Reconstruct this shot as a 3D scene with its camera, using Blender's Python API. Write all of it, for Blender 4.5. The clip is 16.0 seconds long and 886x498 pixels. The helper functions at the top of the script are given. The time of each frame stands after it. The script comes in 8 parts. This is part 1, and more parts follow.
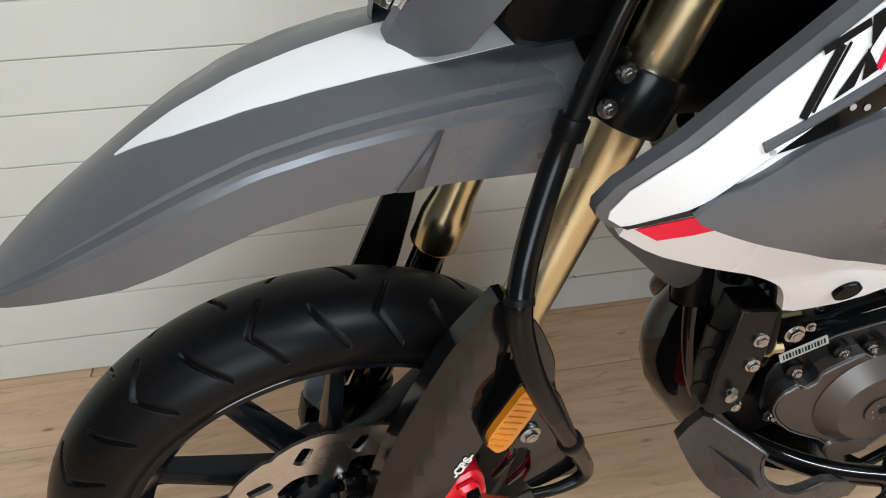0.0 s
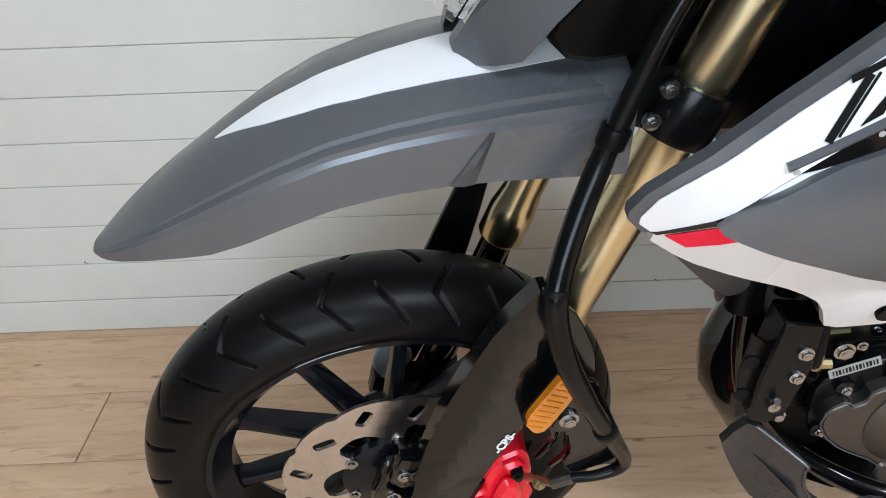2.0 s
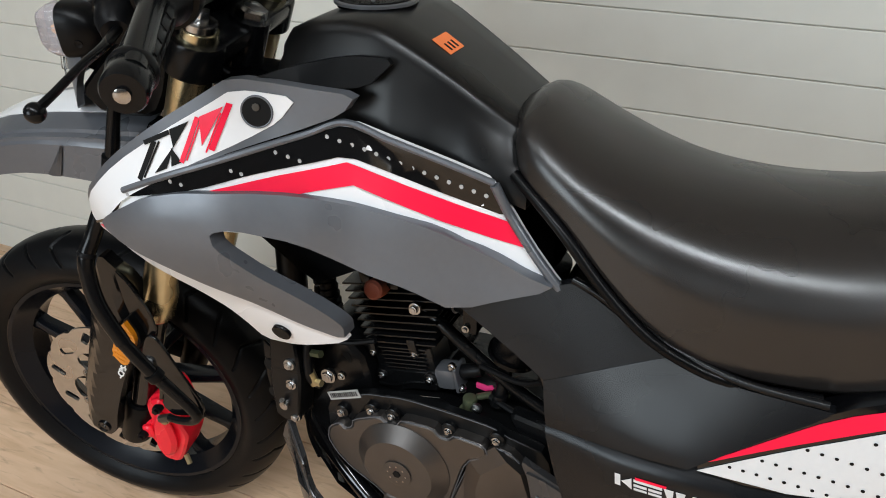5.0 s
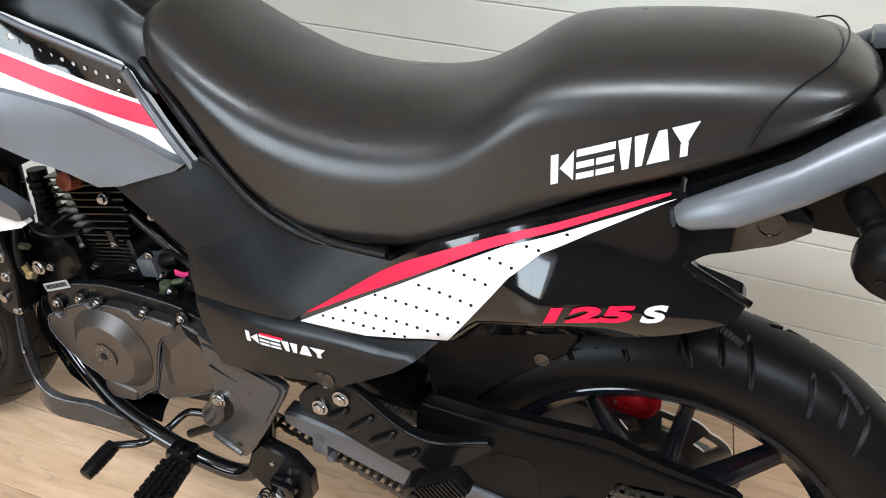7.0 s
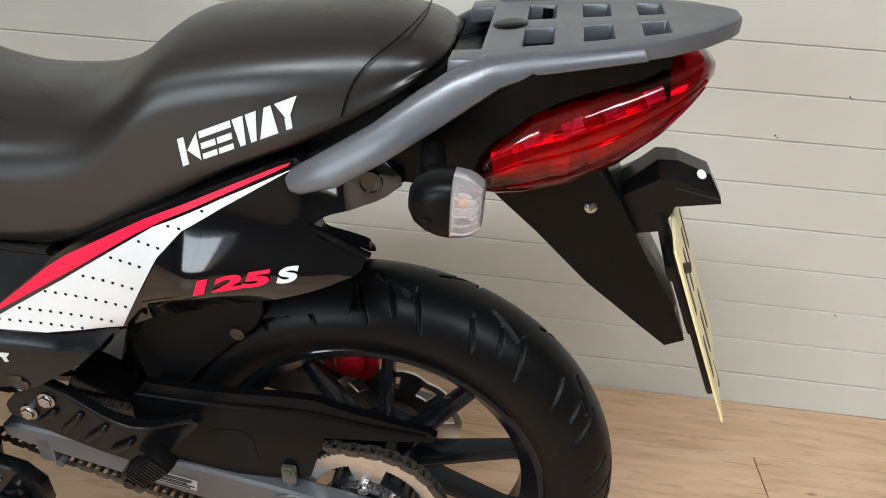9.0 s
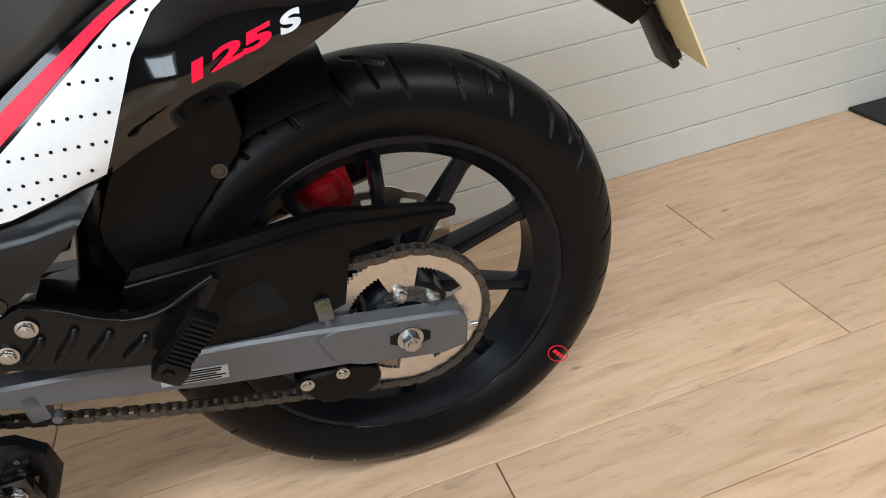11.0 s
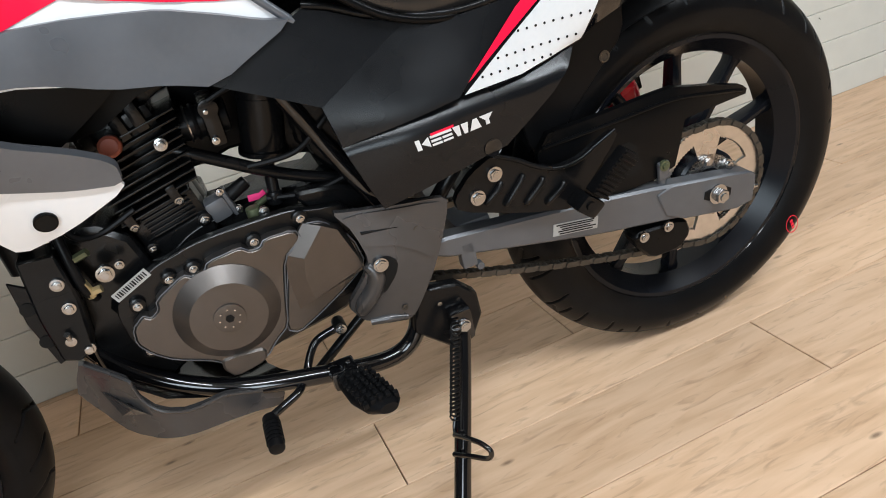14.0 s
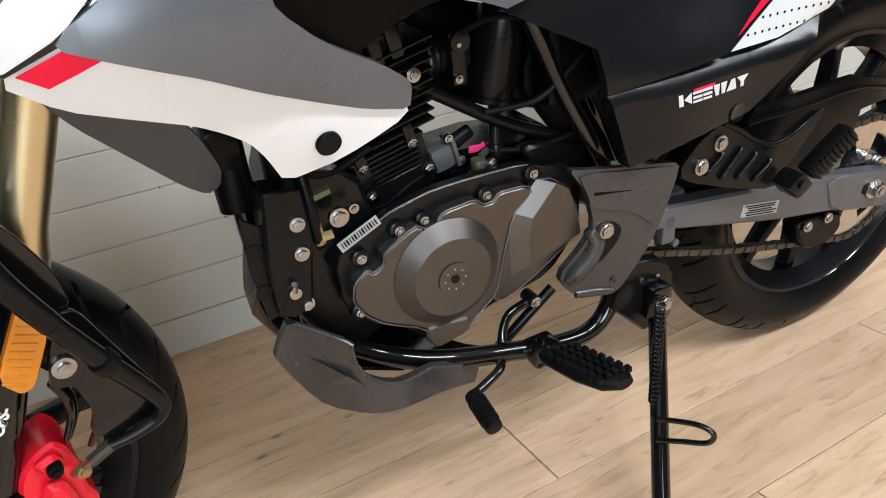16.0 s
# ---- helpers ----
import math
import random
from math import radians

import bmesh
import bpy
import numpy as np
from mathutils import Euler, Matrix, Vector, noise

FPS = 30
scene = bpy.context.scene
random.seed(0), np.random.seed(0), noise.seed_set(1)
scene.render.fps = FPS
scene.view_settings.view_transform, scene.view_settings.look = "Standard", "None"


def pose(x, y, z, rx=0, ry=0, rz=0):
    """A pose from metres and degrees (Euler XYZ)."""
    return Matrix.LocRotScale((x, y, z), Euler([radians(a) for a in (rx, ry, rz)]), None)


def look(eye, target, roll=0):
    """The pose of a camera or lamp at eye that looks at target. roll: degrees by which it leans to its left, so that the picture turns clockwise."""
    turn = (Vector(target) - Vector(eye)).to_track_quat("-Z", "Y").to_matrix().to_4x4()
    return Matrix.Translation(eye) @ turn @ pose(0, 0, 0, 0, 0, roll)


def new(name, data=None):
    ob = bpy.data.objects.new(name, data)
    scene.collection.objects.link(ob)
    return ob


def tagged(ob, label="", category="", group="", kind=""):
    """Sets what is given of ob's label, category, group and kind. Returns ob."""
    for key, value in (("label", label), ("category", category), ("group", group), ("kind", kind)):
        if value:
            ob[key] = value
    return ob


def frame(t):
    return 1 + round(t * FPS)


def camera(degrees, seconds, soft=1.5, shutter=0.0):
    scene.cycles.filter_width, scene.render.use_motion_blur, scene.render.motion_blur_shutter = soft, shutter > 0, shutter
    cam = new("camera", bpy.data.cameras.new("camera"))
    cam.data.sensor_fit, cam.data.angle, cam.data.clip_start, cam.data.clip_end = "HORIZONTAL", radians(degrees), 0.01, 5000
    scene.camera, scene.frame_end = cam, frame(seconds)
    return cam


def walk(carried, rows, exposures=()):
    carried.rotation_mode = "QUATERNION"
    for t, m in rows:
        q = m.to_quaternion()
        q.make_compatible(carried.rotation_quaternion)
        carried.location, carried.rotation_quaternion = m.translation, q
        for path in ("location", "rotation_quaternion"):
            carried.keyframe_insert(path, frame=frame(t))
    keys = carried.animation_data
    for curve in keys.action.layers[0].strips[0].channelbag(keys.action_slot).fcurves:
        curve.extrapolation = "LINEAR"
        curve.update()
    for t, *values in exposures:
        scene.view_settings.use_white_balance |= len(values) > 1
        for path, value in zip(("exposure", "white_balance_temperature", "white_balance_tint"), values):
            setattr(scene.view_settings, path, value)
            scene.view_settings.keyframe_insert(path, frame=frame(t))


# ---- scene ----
cam = camera(61.6, 16.0, soft=1.0)
PATH = [
    (0, (-0.657, -0.513, 1.015), (-0.373, 1.177, -0.017), -1.5),
    (0.5, (-0.669, -0.557, 0.969), (-0.444, 1.111, -0.11), -1.1),
    (1, (-0.673, -0.575, 0.928), (-0.497, 1.067, -0.201), -0.6),
    (1.5, (-0.665, -0.576, 0.929), (-0.548, 1.073, -0.196), -1.0),
    (2, (-0.616, -0.572, 1.045), (-0.615, 1.133, 0.0), -2.0),
    (2.5, (-0.449, -0.618, 1.131), (-0.61, 1.165, 0.241), -1.5),
    (3, (-0.281, -0.671, 1.181), (-0.597, 1.124, 0.358), 0.0),
    (3.5, (-0.174, -0.676, 1.164), (-0.602, 1.099, 0.348), 1.6),
    (3.7, (-0.116, -0.672, 1.152), (-0.595, 1.089, 0.335), 2.1),
    (5.8, (0.438, -0.693, 1.12), (-0.3, 0.945, 0.242), 1.8),
    (6, (0.47, -0.693, 1.114), (-0.241, 0.951, 0.225), 2.4),
    (6.5, (0.563, -0.687, 1.102), (-0.063, 0.978, 0.188), 3.7),
    (7, (0.638, -0.68, 1.1), (0.109, 1.011, 0.172), 4.4),
    (7.5, (0.704, -0.679, 1.097), (0.275, 1.038, 0.167), 4.8),
    (8, (0.762, -0.677, 1.097), (0.425, 1.06, 0.164), 5.2),
    (8.5, (0.811, -0.684, 1.101), (0.543, 1.072, 0.182), 5.2),
    (9, (0.865, -0.698, 1.116), (0.693, 1.075, 0.206), 3.4),
    (9.5, (0.888, -0.714, 1.094), (0.884, 1.054, 0.158), 0.2),
    (10, (0.804, -0.734, 1.026), (0.966, 0.994, 0.033), -3.6),
    (10.2, (0.749, -0.732, 0.99), (0.962, 0.976, -0.029), -5.1),
    (12.3, (0.379, -0.832, 0.846), (0.835, 0.859, -0.119), -15.8),
    (12.5, (0.31, -0.84, 0.849), (0.777, 0.85, -0.114), -15.9),
    (13, (0.137, -0.863, 0.857), (0.603, 0.84, -0.081), -16.0),
    (13.5, (0.037, -0.889, 0.869), (0.488, 0.833, -0.043), -15.6),
    (14, (-0.04, -0.909, 0.869), (0.461, 0.82, -0.002), -14.0),
    (14.5, (-0.126, -0.866, 0.858), (0.448, 0.853, 0.013), -11.9),
    (15, (-0.259, -0.796, 0.859), (0.399, 0.897, 0.023), -9.9),
    (15.5, (-0.363, -0.729, 0.85), (0.368, 0.931, 0.006), -8.2),
    (16, (-0.423, -0.685, 0.832), (0.36, 0.944, -0.024), -7.0),
]
# the camera brightens where the dark seat fills its picture
EXPOSURES = [(0, 0.03, 6450, 10), (0.5, 0.02, 6300, 10), (1, 0.14, 6080, 10), (1.5, 0.2, 5980, 10), (2, 0.06, 6050, 10), (2.5, -0.16, 6250, 10), (3, -0.18, 6350, 10), (3.7, -0.22, 6450, 10), (6, -0.04, 6350, 10), (7, 0.44, 6250, 10), (8, 0.66, 6250, 10), (9, 0.06, 6450, 10), (10.2, -0.04, 6450, 10), (12.5, -0.1, 6120, 10), (13, 0.05, 6120, 10), (14, 0.1, 6350, 10), (15, 0.25, 6250, 10), (16, 0.22, 6300, 10)]
walk(cam, [(t, look(eye, target, roll)) for t, eye, target, roll in PATH], EXPOSURES)

# ---- world and lights ----
world = bpy.data.worlds.new("daylight")
scene.world = world
world.use_nodes = True
_wn = world.node_tree.nodes
_sky = _wn.new("ShaderNodeTexSky")
_sky.sky_type = "NISHITA"
_sky.sun_disc = False
_sky.sun_elevation, _sky.sun_rotation = radians(38), radians(200)
world.node_tree.links.new(_sky.outputs[0], _wn["Background"].inputs[0])
_wn["Background"].inputs[1].default_value = 0.1


def area_lamp(name, m, sx, sy, watts, colour):
    data = bpy.data.lights.new(name, "AREA")
    data.shape, data.size, data.size_y, data.energy, data.color = "RECTANGLE", sx, sy, watts, colour
    ob = new(name, data)
    ob.matrix_world = m
    return ob


# daylight through the shop window, towards the front of the machine
area_lamp("window_light", look((-1.4, -3.42, 1.25), (-1.4, 0, 0.8)), 1.7, 1.4, 64, (0.80, 0.92, 1.0))
# a row of broad ceiling panels
for _x, _w in ((-1.7, 14), (0.35, 62), (2.4, 58)):
    area_lamp("panel_light", look((_x, -1.6, 2.57), (_x, -1.6, 0)), 1.5, 0.30, _w, (0.89, 0.955, 1.0))

# ---- materials ----
def material(name, colour, rough=0.5, metal=0.0, vary=0.06, scale=40.0, bump=0.0, bump_scale=300.0, coat=0.0, spread=0.08, spec=0.5):
    """A procedural surface: two scales of tone, a grain in the relief and a roughness that wanders."""
    m = bpy.data.materials.new(name)
    m.use_nodes = True
    t = m.node_tree
    b = t.nodes["Principled BSDF"]
    b.inputs["Metallic"].default_value = metal
    b.inputs["Coat Weight"].default_value = coat
    b.inputs["Coat Roughness"].default_value = 0.04
    b.inputs["Specular IOR Level"].default_value = spec
    co = t.nodes.new("ShaderNodeTexCoord")
    n1, n2 = t.nodes.new("ShaderNodeTexNoise"), t.nodes.new("ShaderNodeTexNoise")
    n1.inputs["Scale"].default_value, n1.inputs["Detail"].default_value = scale, 6
    n2.inputs["Scale"].default_value, n2.inputs["Detail"].default_value = scale / 9, 3
    for n in (n1, n2):
        t.links.new(co.outputs["Object"], n.inputs["Vector"])
    mix = t.nodes.new("ShaderNodeMath")
    mix.operation = "ADD"
    t.links.new(n1.outputs[0], mix.inputs[0])
    t.links.new(n2.outputs[0], mix.inputs[1])
    ramp = t.nodes.new("ShaderNodeMapRange")
    ramp.inputs[1].default_value, ramp.inputs[2].default_value = 0.6, 1.4
    ramp.inputs[3].default_value, ramp.inputs[4].default_value = 1 - vary, 1 + vary
    t.links.new(mix.outputs[0], ramp.inputs[0])
    tone = t.nodes.new("ShaderNodeVectorMath")
    tone.operation = "SCALE"
    tone.inputs[0].default_value = colour
    t.links.new(ramp.outputs[0], tone.inputs["Scale"])
    t.links.new(tone.outputs[0], b.inputs["Base Color"])
    rr = t.nodes.new("ShaderNodeMapRange")
    rr.inputs[1].default_value, rr.inputs[2].default_value = 0.3, 0.7
    rr.inputs[3].default_value, rr.inputs[4].default_value = max(rough - spread, 0.02), min(rough + spread, 1)
    t.links.new(n2.outputs[0], rr.inputs[0])
    t.links.new(rr.outputs[0], b.inputs["Roughness"])
    if bump:
        n3 = t.nodes.new("ShaderNodeTexNoise")
        n3.inputs["Scale"].default_value, n3.inputs["Detail"].default_value = bump_scale, 2
        t.links.new(co.outputs["Object"], n3.inputs["Vector"])
        bp = t.nodes.new("ShaderNodeBump")
        bp.inputs["Strength"].default_value, bp.inputs["Distance"].default_value = bump, 0.0003
        t.links.new(n3.outputs[0], bp.inputs["Height"])
        t.links.new(bp.outputs[0], b.inputs["Normal"])
    return m


def glass(name, colour, rough=0.03, ior=1.45):
    m = bpy.data.materials.new(name)
    m.use_nodes = True
    b = m.node_tree.nodes["Principled BSDF"]
    b.inputs["Base Color"].default_value = (*colour, 1)
    b.inputs["Roughness"].default_value = rough
    b.inputs["Transmission Weight"].default_value = 1
    b.inputs["IOR"].default_value = ior
    return m


def plank_material():
    """Oak laminate: grain along x, knots, a tone for each plank."""
    m = bpy.data.materials.new("oak_laminate")
    m.use_nodes = True
    t = m.node_tree
    b = t.nodes["Principled BSDF"]
    co, info = t.nodes.new("ShaderNodeTexCoord"), t.nodes.new("ShaderNodeObjectInfo")
    off = t.nodes.new("ShaderNodeVectorMath")
    off.operation = "MULTIPLY_ADD"
    off.inputs[1].default_value = (7, 13, 3)
    t.links.new(info.outputs["Random"], off.inputs[0])
    t.links.new(co.outputs["Object"], off.inputs[2])
    st = t.nodes.new("ShaderNodeMapping")
    st.inputs["Scale"].default_value = (2.2, 15, 1)
    t.links.new(off.outputs[0], st.inputs["Vector"])
    grain = t.nodes.new("ShaderNodeTexNoise")
    grain.inputs["Scale"].default_value, grain.inputs["Detail"].default_value, grain.inputs["Distortion"].default_value = 2.6, 9, 0.5
    t.links.new(st.outputs[0], grain.inputs["Vector"])
    st2 = t.nodes.new("ShaderNodeMapping")
    st2.inputs["Scale"].default_value = (7, 34, 1)
    t.links.new(off.outputs[0], st2.inputs["Vector"])
    blotch = t.nodes.new("ShaderNodeTexNoise")
    blotch.inputs["Scale"].default_value, blotch.inputs["Detail"].default_value, blotch.inputs["Distortion"].default_value = 1.9, 6, 1.1
    t.links.new(st2.outputs[0], blotch.inputs["Vector"])
    ramp = t.nodes.new("ShaderNodeValToRGB")
    e = ramp.color_ramp.elements
    e[0].position, e[0].color = 0.22, (0.50, 0.317, 0.188, 1)
    e[1].position, e[1].color = 0.62, (0.69, 0.474, 0.314, 1)
    e.new(0.42).color = (0.615, 0.408, 0.256, 1)
    t.links.new(grain.outputs[0], ramp.inputs[0])
    spot = t.nodes.new("ShaderNodeMapRange")
    spot.inputs[1].default_value, spot.inputs[2].default_value = 0.56, 0.74
    spot.inputs[3].default_value, spot.inputs[4].default_value = 0.0, 0.48
    t.links.new(blotch.outputs[0], spot.inputs[0])
    mix = t.nodes.new("ShaderNodeMix")
    mix.data_type = "RGBA"
    mix.inputs["B"].default_value = (0.27, 0.165, 0.10, 1)
    t.links.new(spot.outputs[0], mix.inputs["Factor"])
    t.links.new(ramp.outputs[0], mix.inputs["A"])
    st3 = t.nodes.new("ShaderNodeMapping")
    st3.inputs["Scale"].default_value = (5, 13, 1)
    t.links.new(off.outputs[0], st3.inputs["Vector"])
    cells = t.nodes.new("ShaderNodeTexVoronoi")
    cells.inputs["Scale"].default_value = 1.3
    t.links.new(st3.outputs[0], cells.inputs["Vector"])
    knot = t.nodes.new("ShaderNodeMapRange")
    knot.inputs[1].default_value, knot.inputs[2].default_value = 0.03, 0.10
    knot.inputs[3].default_value, knot.inputs[4].default_value = 0.75, 0.0
    t.links.new(cells.outputs["Distance"], knot.inputs[0])
    rare = t.nodes.new("ShaderNodeMath")
    rare.operation = "GREATER_THAN"
    rare.inputs[1].default_value = 0.50
    sep = t.nodes.new("ShaderNodeSeparateColor")
    t.links.new(cells.outputs["Color"], sep.inputs[0])
    t.links.new(sep.outputs[0], rare.inputs[0])
    kf = t.nodes.new("ShaderNodeMath")
    kf.operation = "MULTIPLY"
    t.links.new(knot.outputs[0], kf.inputs[0])
    t.links.new(rare.outputs[0], kf.inputs[1])
    mixk = t.nodes.new("ShaderNodeMix")
    mixk.data_type = "RGBA"
    mixk.inputs["B"].default_value = (0.13, 0.075, 0.045, 1)
    t.links.new(kf.outputs[0], mixk.inputs["Factor"])
    t.links.new(mix.outputs["Result"], mixk.inputs["A"])
    tone = t.nodes.new("ShaderNodeMapRange")
    tone.inputs[3].default_value, tone.inputs[4].default_value = 0.92, 1.08
    t.links.new(info.outputs["Random"], tone.inputs[0])
    sc = t.nodes.new("ShaderNodeVectorMath")
    sc.operation = "SCALE"
    t.links.new(mixk.outputs["Result"], sc.inputs[0])
    t.links.new(tone.outputs[0], sc.inputs["Scale"])
    t.links.new(sc.outputs[0], b.inputs["Base Color"])
    b.inputs["Roughness"].default_value = 0.42
    bp = t.nodes.new("ShaderNodeBump")
    bp.inputs["Strength"].default_value, bp.inputs["Distance"].default_value = 0.25, 0.001
    t.links.new(grain.outputs[0], bp.inputs["Height"])
    t.links.new(bp.outputs[0], b.inputs["Normal"])
    return m


WALL = material("painted_boards", (0.66, 0.65, 0.59), 0.5, vary=0.045, scale=14, bump=0.15, bump_scale=90)
CEIL = material("white_ceiling", (0.62, 0.62, 0.61), 0.8, vary=0.02, scale=10)
# near black on the unseen walls, so that dark parts reflect little
SHOP = material("unseen_dark_wall", (0.07, 0.068, 0.066), 0.8, vary=0.1, scale=3)
FRAME = material("window_frame_paint", (0.7, 0.7, 0.7), 0.4)
OAK = plank_material()
JOINT = material("dark_joint", (0.16, 0.10, 0.06), 0.7)
RUBBER = material("tyre_rubber", (0.0042, 0.0042, 0.0046), 0.36, vary=0.35, scale=30, bump=0.5, bump_scale=260, spec=0.12)
RIM = material("black_rim_paint", (0.005, 0.0058, 0.008), 0.2, vary=0.15, scale=20, spec=0.18)
STEEL = material("brushed_steel", (0.60, 0.575, 0.55), 0.32, 1.0, vary=0.12, scale=60, bump=0.1, bump_scale=500)
ZINC = material("zinc_bolt", (0.40, 0.40, 0.40), 0.22, 1.0, vary=0.08, scale=90)
GOLD = material("gold_anodised", (0.64, 0.56, 0.36), 0.26, 1.0, vary=0.06, scale=25, bump=0.05, bump_scale=700)
GREY = material("graphite_plastic", (0.118, 0.125, 0.139), 0.34, 0.35, vary=0.05, scale=120, bump=0.10, bump_scale=900)
WHITE = material("white_paint", (0.76, 0.76, 0.77), 0.25, vary=0.02, scale=20, coat=0.2)
SILVER = material("silver_film", (0.66, 0.67, 0.68), 0.38, 0.15, vary=0.03, scale=200)
BLACK = material("matt_black_plastic", (0.0022, 0.0023, 0.0026), 0.30, vary=0.15, scale=70, bump=0.2, bump_scale=900, spec=0.13)
PANEL = material("sheeny_black_plastic", (0.005, 0.0054, 0.0064), 0.27, vary=0.12, scale=60, bump=0.1, bump_scale=900, spec=0.27)
SATIN = material("satin_black_paint", (0.004, 0.0041, 0.0045), 0.23, vary=0.15, scale=40, spec=0.2)
GLOSS = material("gloss_black_paint", (0.003, 0.003, 0.0035), 0.07, vary=0.1, scale=20, coat=0.15, spread=0.02)
SHEEN = material("polished_black_plastic", (0.004, 0.004, 0.0045), 0.10, vary=0.15, scale=30, spread=0.03)
RED = material("red_film", (0.84, 0.006, 0.045), 0.34, vary=0.03, scale=30, spec=0.3)
CALIPER = material("red_caliper_paint", (0.80, 0.012, 0.03), 0.28, vary=0.08, scale=60, bump=0.15, bump_scale=250)
VINYL = material("black_seat_vinyl", (0.0135, 0.0117, 0.0108), 0.30, vary=0.10, scale=60, bump=0.22, bump_scale=520, spec=0.52)
TANK = material("black_tank_paint", (0.005, 0.0049, 0.005), 0.33, vary=0.08, scale=60, bump=0.06, bump_scale=900, spec=0.3)
ALLOY = material("grey_swingarm_paint", (0.095, 0.098, 0.106), 0.36, 0.3, vary=0.08, scale=50, bump=0.08)
COVER = material("bronze_grey_casting", (0.112, 0.101, 0.094), 0.37, 0.9, vary=0.07, scale=50, bump=0.08)
CAST = material("black_engine_paint", (0.0032, 0.0033, 0.0036), 0.26, vary=0.25, scale=60, bump=0.25, bump_scale=350, spec=0.3)
PRESSED = material("pale_pressed_steel", (0.42, 0.45, 0.49), 0.4, 0.6, vary=0.1)
CHAIN = material("oiled_chain", (0.075, 0.066, 0.055), 0.42, 0.7, vary=0.3, scale=120)
AMBER = material("amber_reflector", (0.60, 0.20, 0.008), 0.22, vary=0.12, scale=300, bump=1.0, bump_scale=230.0, coat=0.5)
CLEAR = glass("clear_lens", (0.97, 0.97, 0.97))
REDLENS = glass("red_lens", (0.90, 0.008, 0.06), 0.02)
# darker grey: shade in the mudguard's recess, and the air deflector's base colour
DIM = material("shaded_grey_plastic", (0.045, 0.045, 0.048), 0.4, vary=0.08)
GUARD = material("dark_bronze_plastic", (0.072, 0.070, 0.071), 0.28, 0.6, vary=0.06, scale=90, bump=0.1, bump_scale=800)
REFLECT = material("bright_reflector", (0.86, 0.86, 0.88), 0.22, 0.75, vary=0.08, scale=90)
MILKY = glass("ribbed_lens", (0.90, 0.86, 0.88), 0.04, 1.2)
MILKY.node_tree.nodes["Principled BSDF"].inputs["Transmission Weight"].default_value = 0.8
BULB = material("amber_bulb", (0.75, 0.38, 0.16), 0.3)
REDBACK = material("red_reflector", (0.42, 0.003, 0.016), 0.16, 0.6, vary=0.3, scale=60)
PLATE = material("yellow_plate", (0.78, 0.66, 0.36), 0.4, vary=0.05)
INK = material("black_ink", (0.005, 0.005, 0.005), 0.55, spec=0.15)
ORANGE = material("orange_label", (0.85, 0.20, 0.05), 0.5, vary=0.05)
FADED = material("faded_label", (0.36, 0.36, 0.35), 0.45, vary=0.12, scale=120)
PAPER = material("white_label", (0.75, 0.75, 0.73), 0.5, vary=0.05)
BROWN = material("smoked_brown_cover", (0.055, 0.028, 0.024), 0.12, vary=0.1, coat=0.4)
BRASS = material("dull_brass", (0.36, 0.29, 0.16), 0.35, 0.8, vary=0.2, scale=80)
PINK = material("pink_tape", (0.65, 0.03, 0.16), 0.5)
OLIVE = material("olive_zinc_bracket", (0.10, 0.115, 0.065), 0.4, 0.6)
COPPER = material("rust_red_cap", (0.28, 0.075, 0.045), 0.5)
MAT_RUBBER = material("black_floor_mat", (0.016, 0.016, 0.017), 0.75, vary=0.3, scale=200, bump=0.6, bump_scale=400)

# ---- mesh tools ----
def join(*bms):
    a = bms[0]
    for b in bms[1:]:
        me = bpy.data.meshes.new("tmp")
        b.to_mesh(me)
        a.from_mesh(me)
        bpy.data.meshes.remove(me)
        b.free()
    return a


def bevel(bm, width, segments=2, angle=35):
    edges = [e for e in bm.edges if len(e.link_faces) == 2 and e.calc_face_angle(0) > radians(angle)]
    if edges and width > 0:
        bmesh.ops.bevel(bm, geom=edges, offset=width, segments=segments, profile=0.6, affect="EDGES", clamp_overlap=True)
    return bm


def box(c, s, b=0.002, m=None):
    bm = bmesh.new()
    bmesh.ops.create_cube(bm, size=1)
    bmesh.ops.transform(bm, matrix=Matrix.Translation(c) @ (m or Matrix()) @ Matrix.Diagonal((*s, 1)), verts=bm.verts)
    return bevel(bm, b)


def cyl(p0, p1, r0, r1=None, seg=20, b=0.0):
    p0, p1 = Vector(p0), Vector(p1)
    bm = bmesh.new()
    bmesh.ops.create_cone(bm, cap_ends=True, segments=seg, radius1=r0, radius2=r0 if r1 is None else r1, depth=(p1 - p0).length)
    bmesh.ops.transform(bm, matrix=Matrix.Translation((p0 + p1) / 2) @ (p1 - p0).to_track_quat("Z", "Y").to_matrix().to_4x4(), verts=bm.verts)
    return bevel(bm, b, 2, 50)


def lathe(profile, seg=48, c=(0, 0, 0), axis=(0, 1, 0), close=False):
    """Turns (radius, height) round an axis through c."""
    bm = bmesh.new()
    q = Vector(axis).to_track_quat("Z", "Y").to_matrix()
    rings = []
    for r, h in profile:
        rings.append([bm.verts.new(Vector(c) + q @ Vector((r * math.cos(a), r * math.sin(a), h))) for a in [2 * math.pi * k / seg for k in range(seg)]])
    pairs = list(zip(rings, rings[1:])) + ([(rings[-1], rings[0])] if close else [])
    for a, b in pairs:
        for k in range(seg):
            bm.faces.new((a[k], a[(k + 1) % seg], b[(k + 1) % seg], b[k]))
    if not close:
        for ring in (rings[0], rings[-1]):
            bm.faces.new(ring)
    bmesh.ops.recalc_face_normals(bm, faces=bm.faces)
    return bm


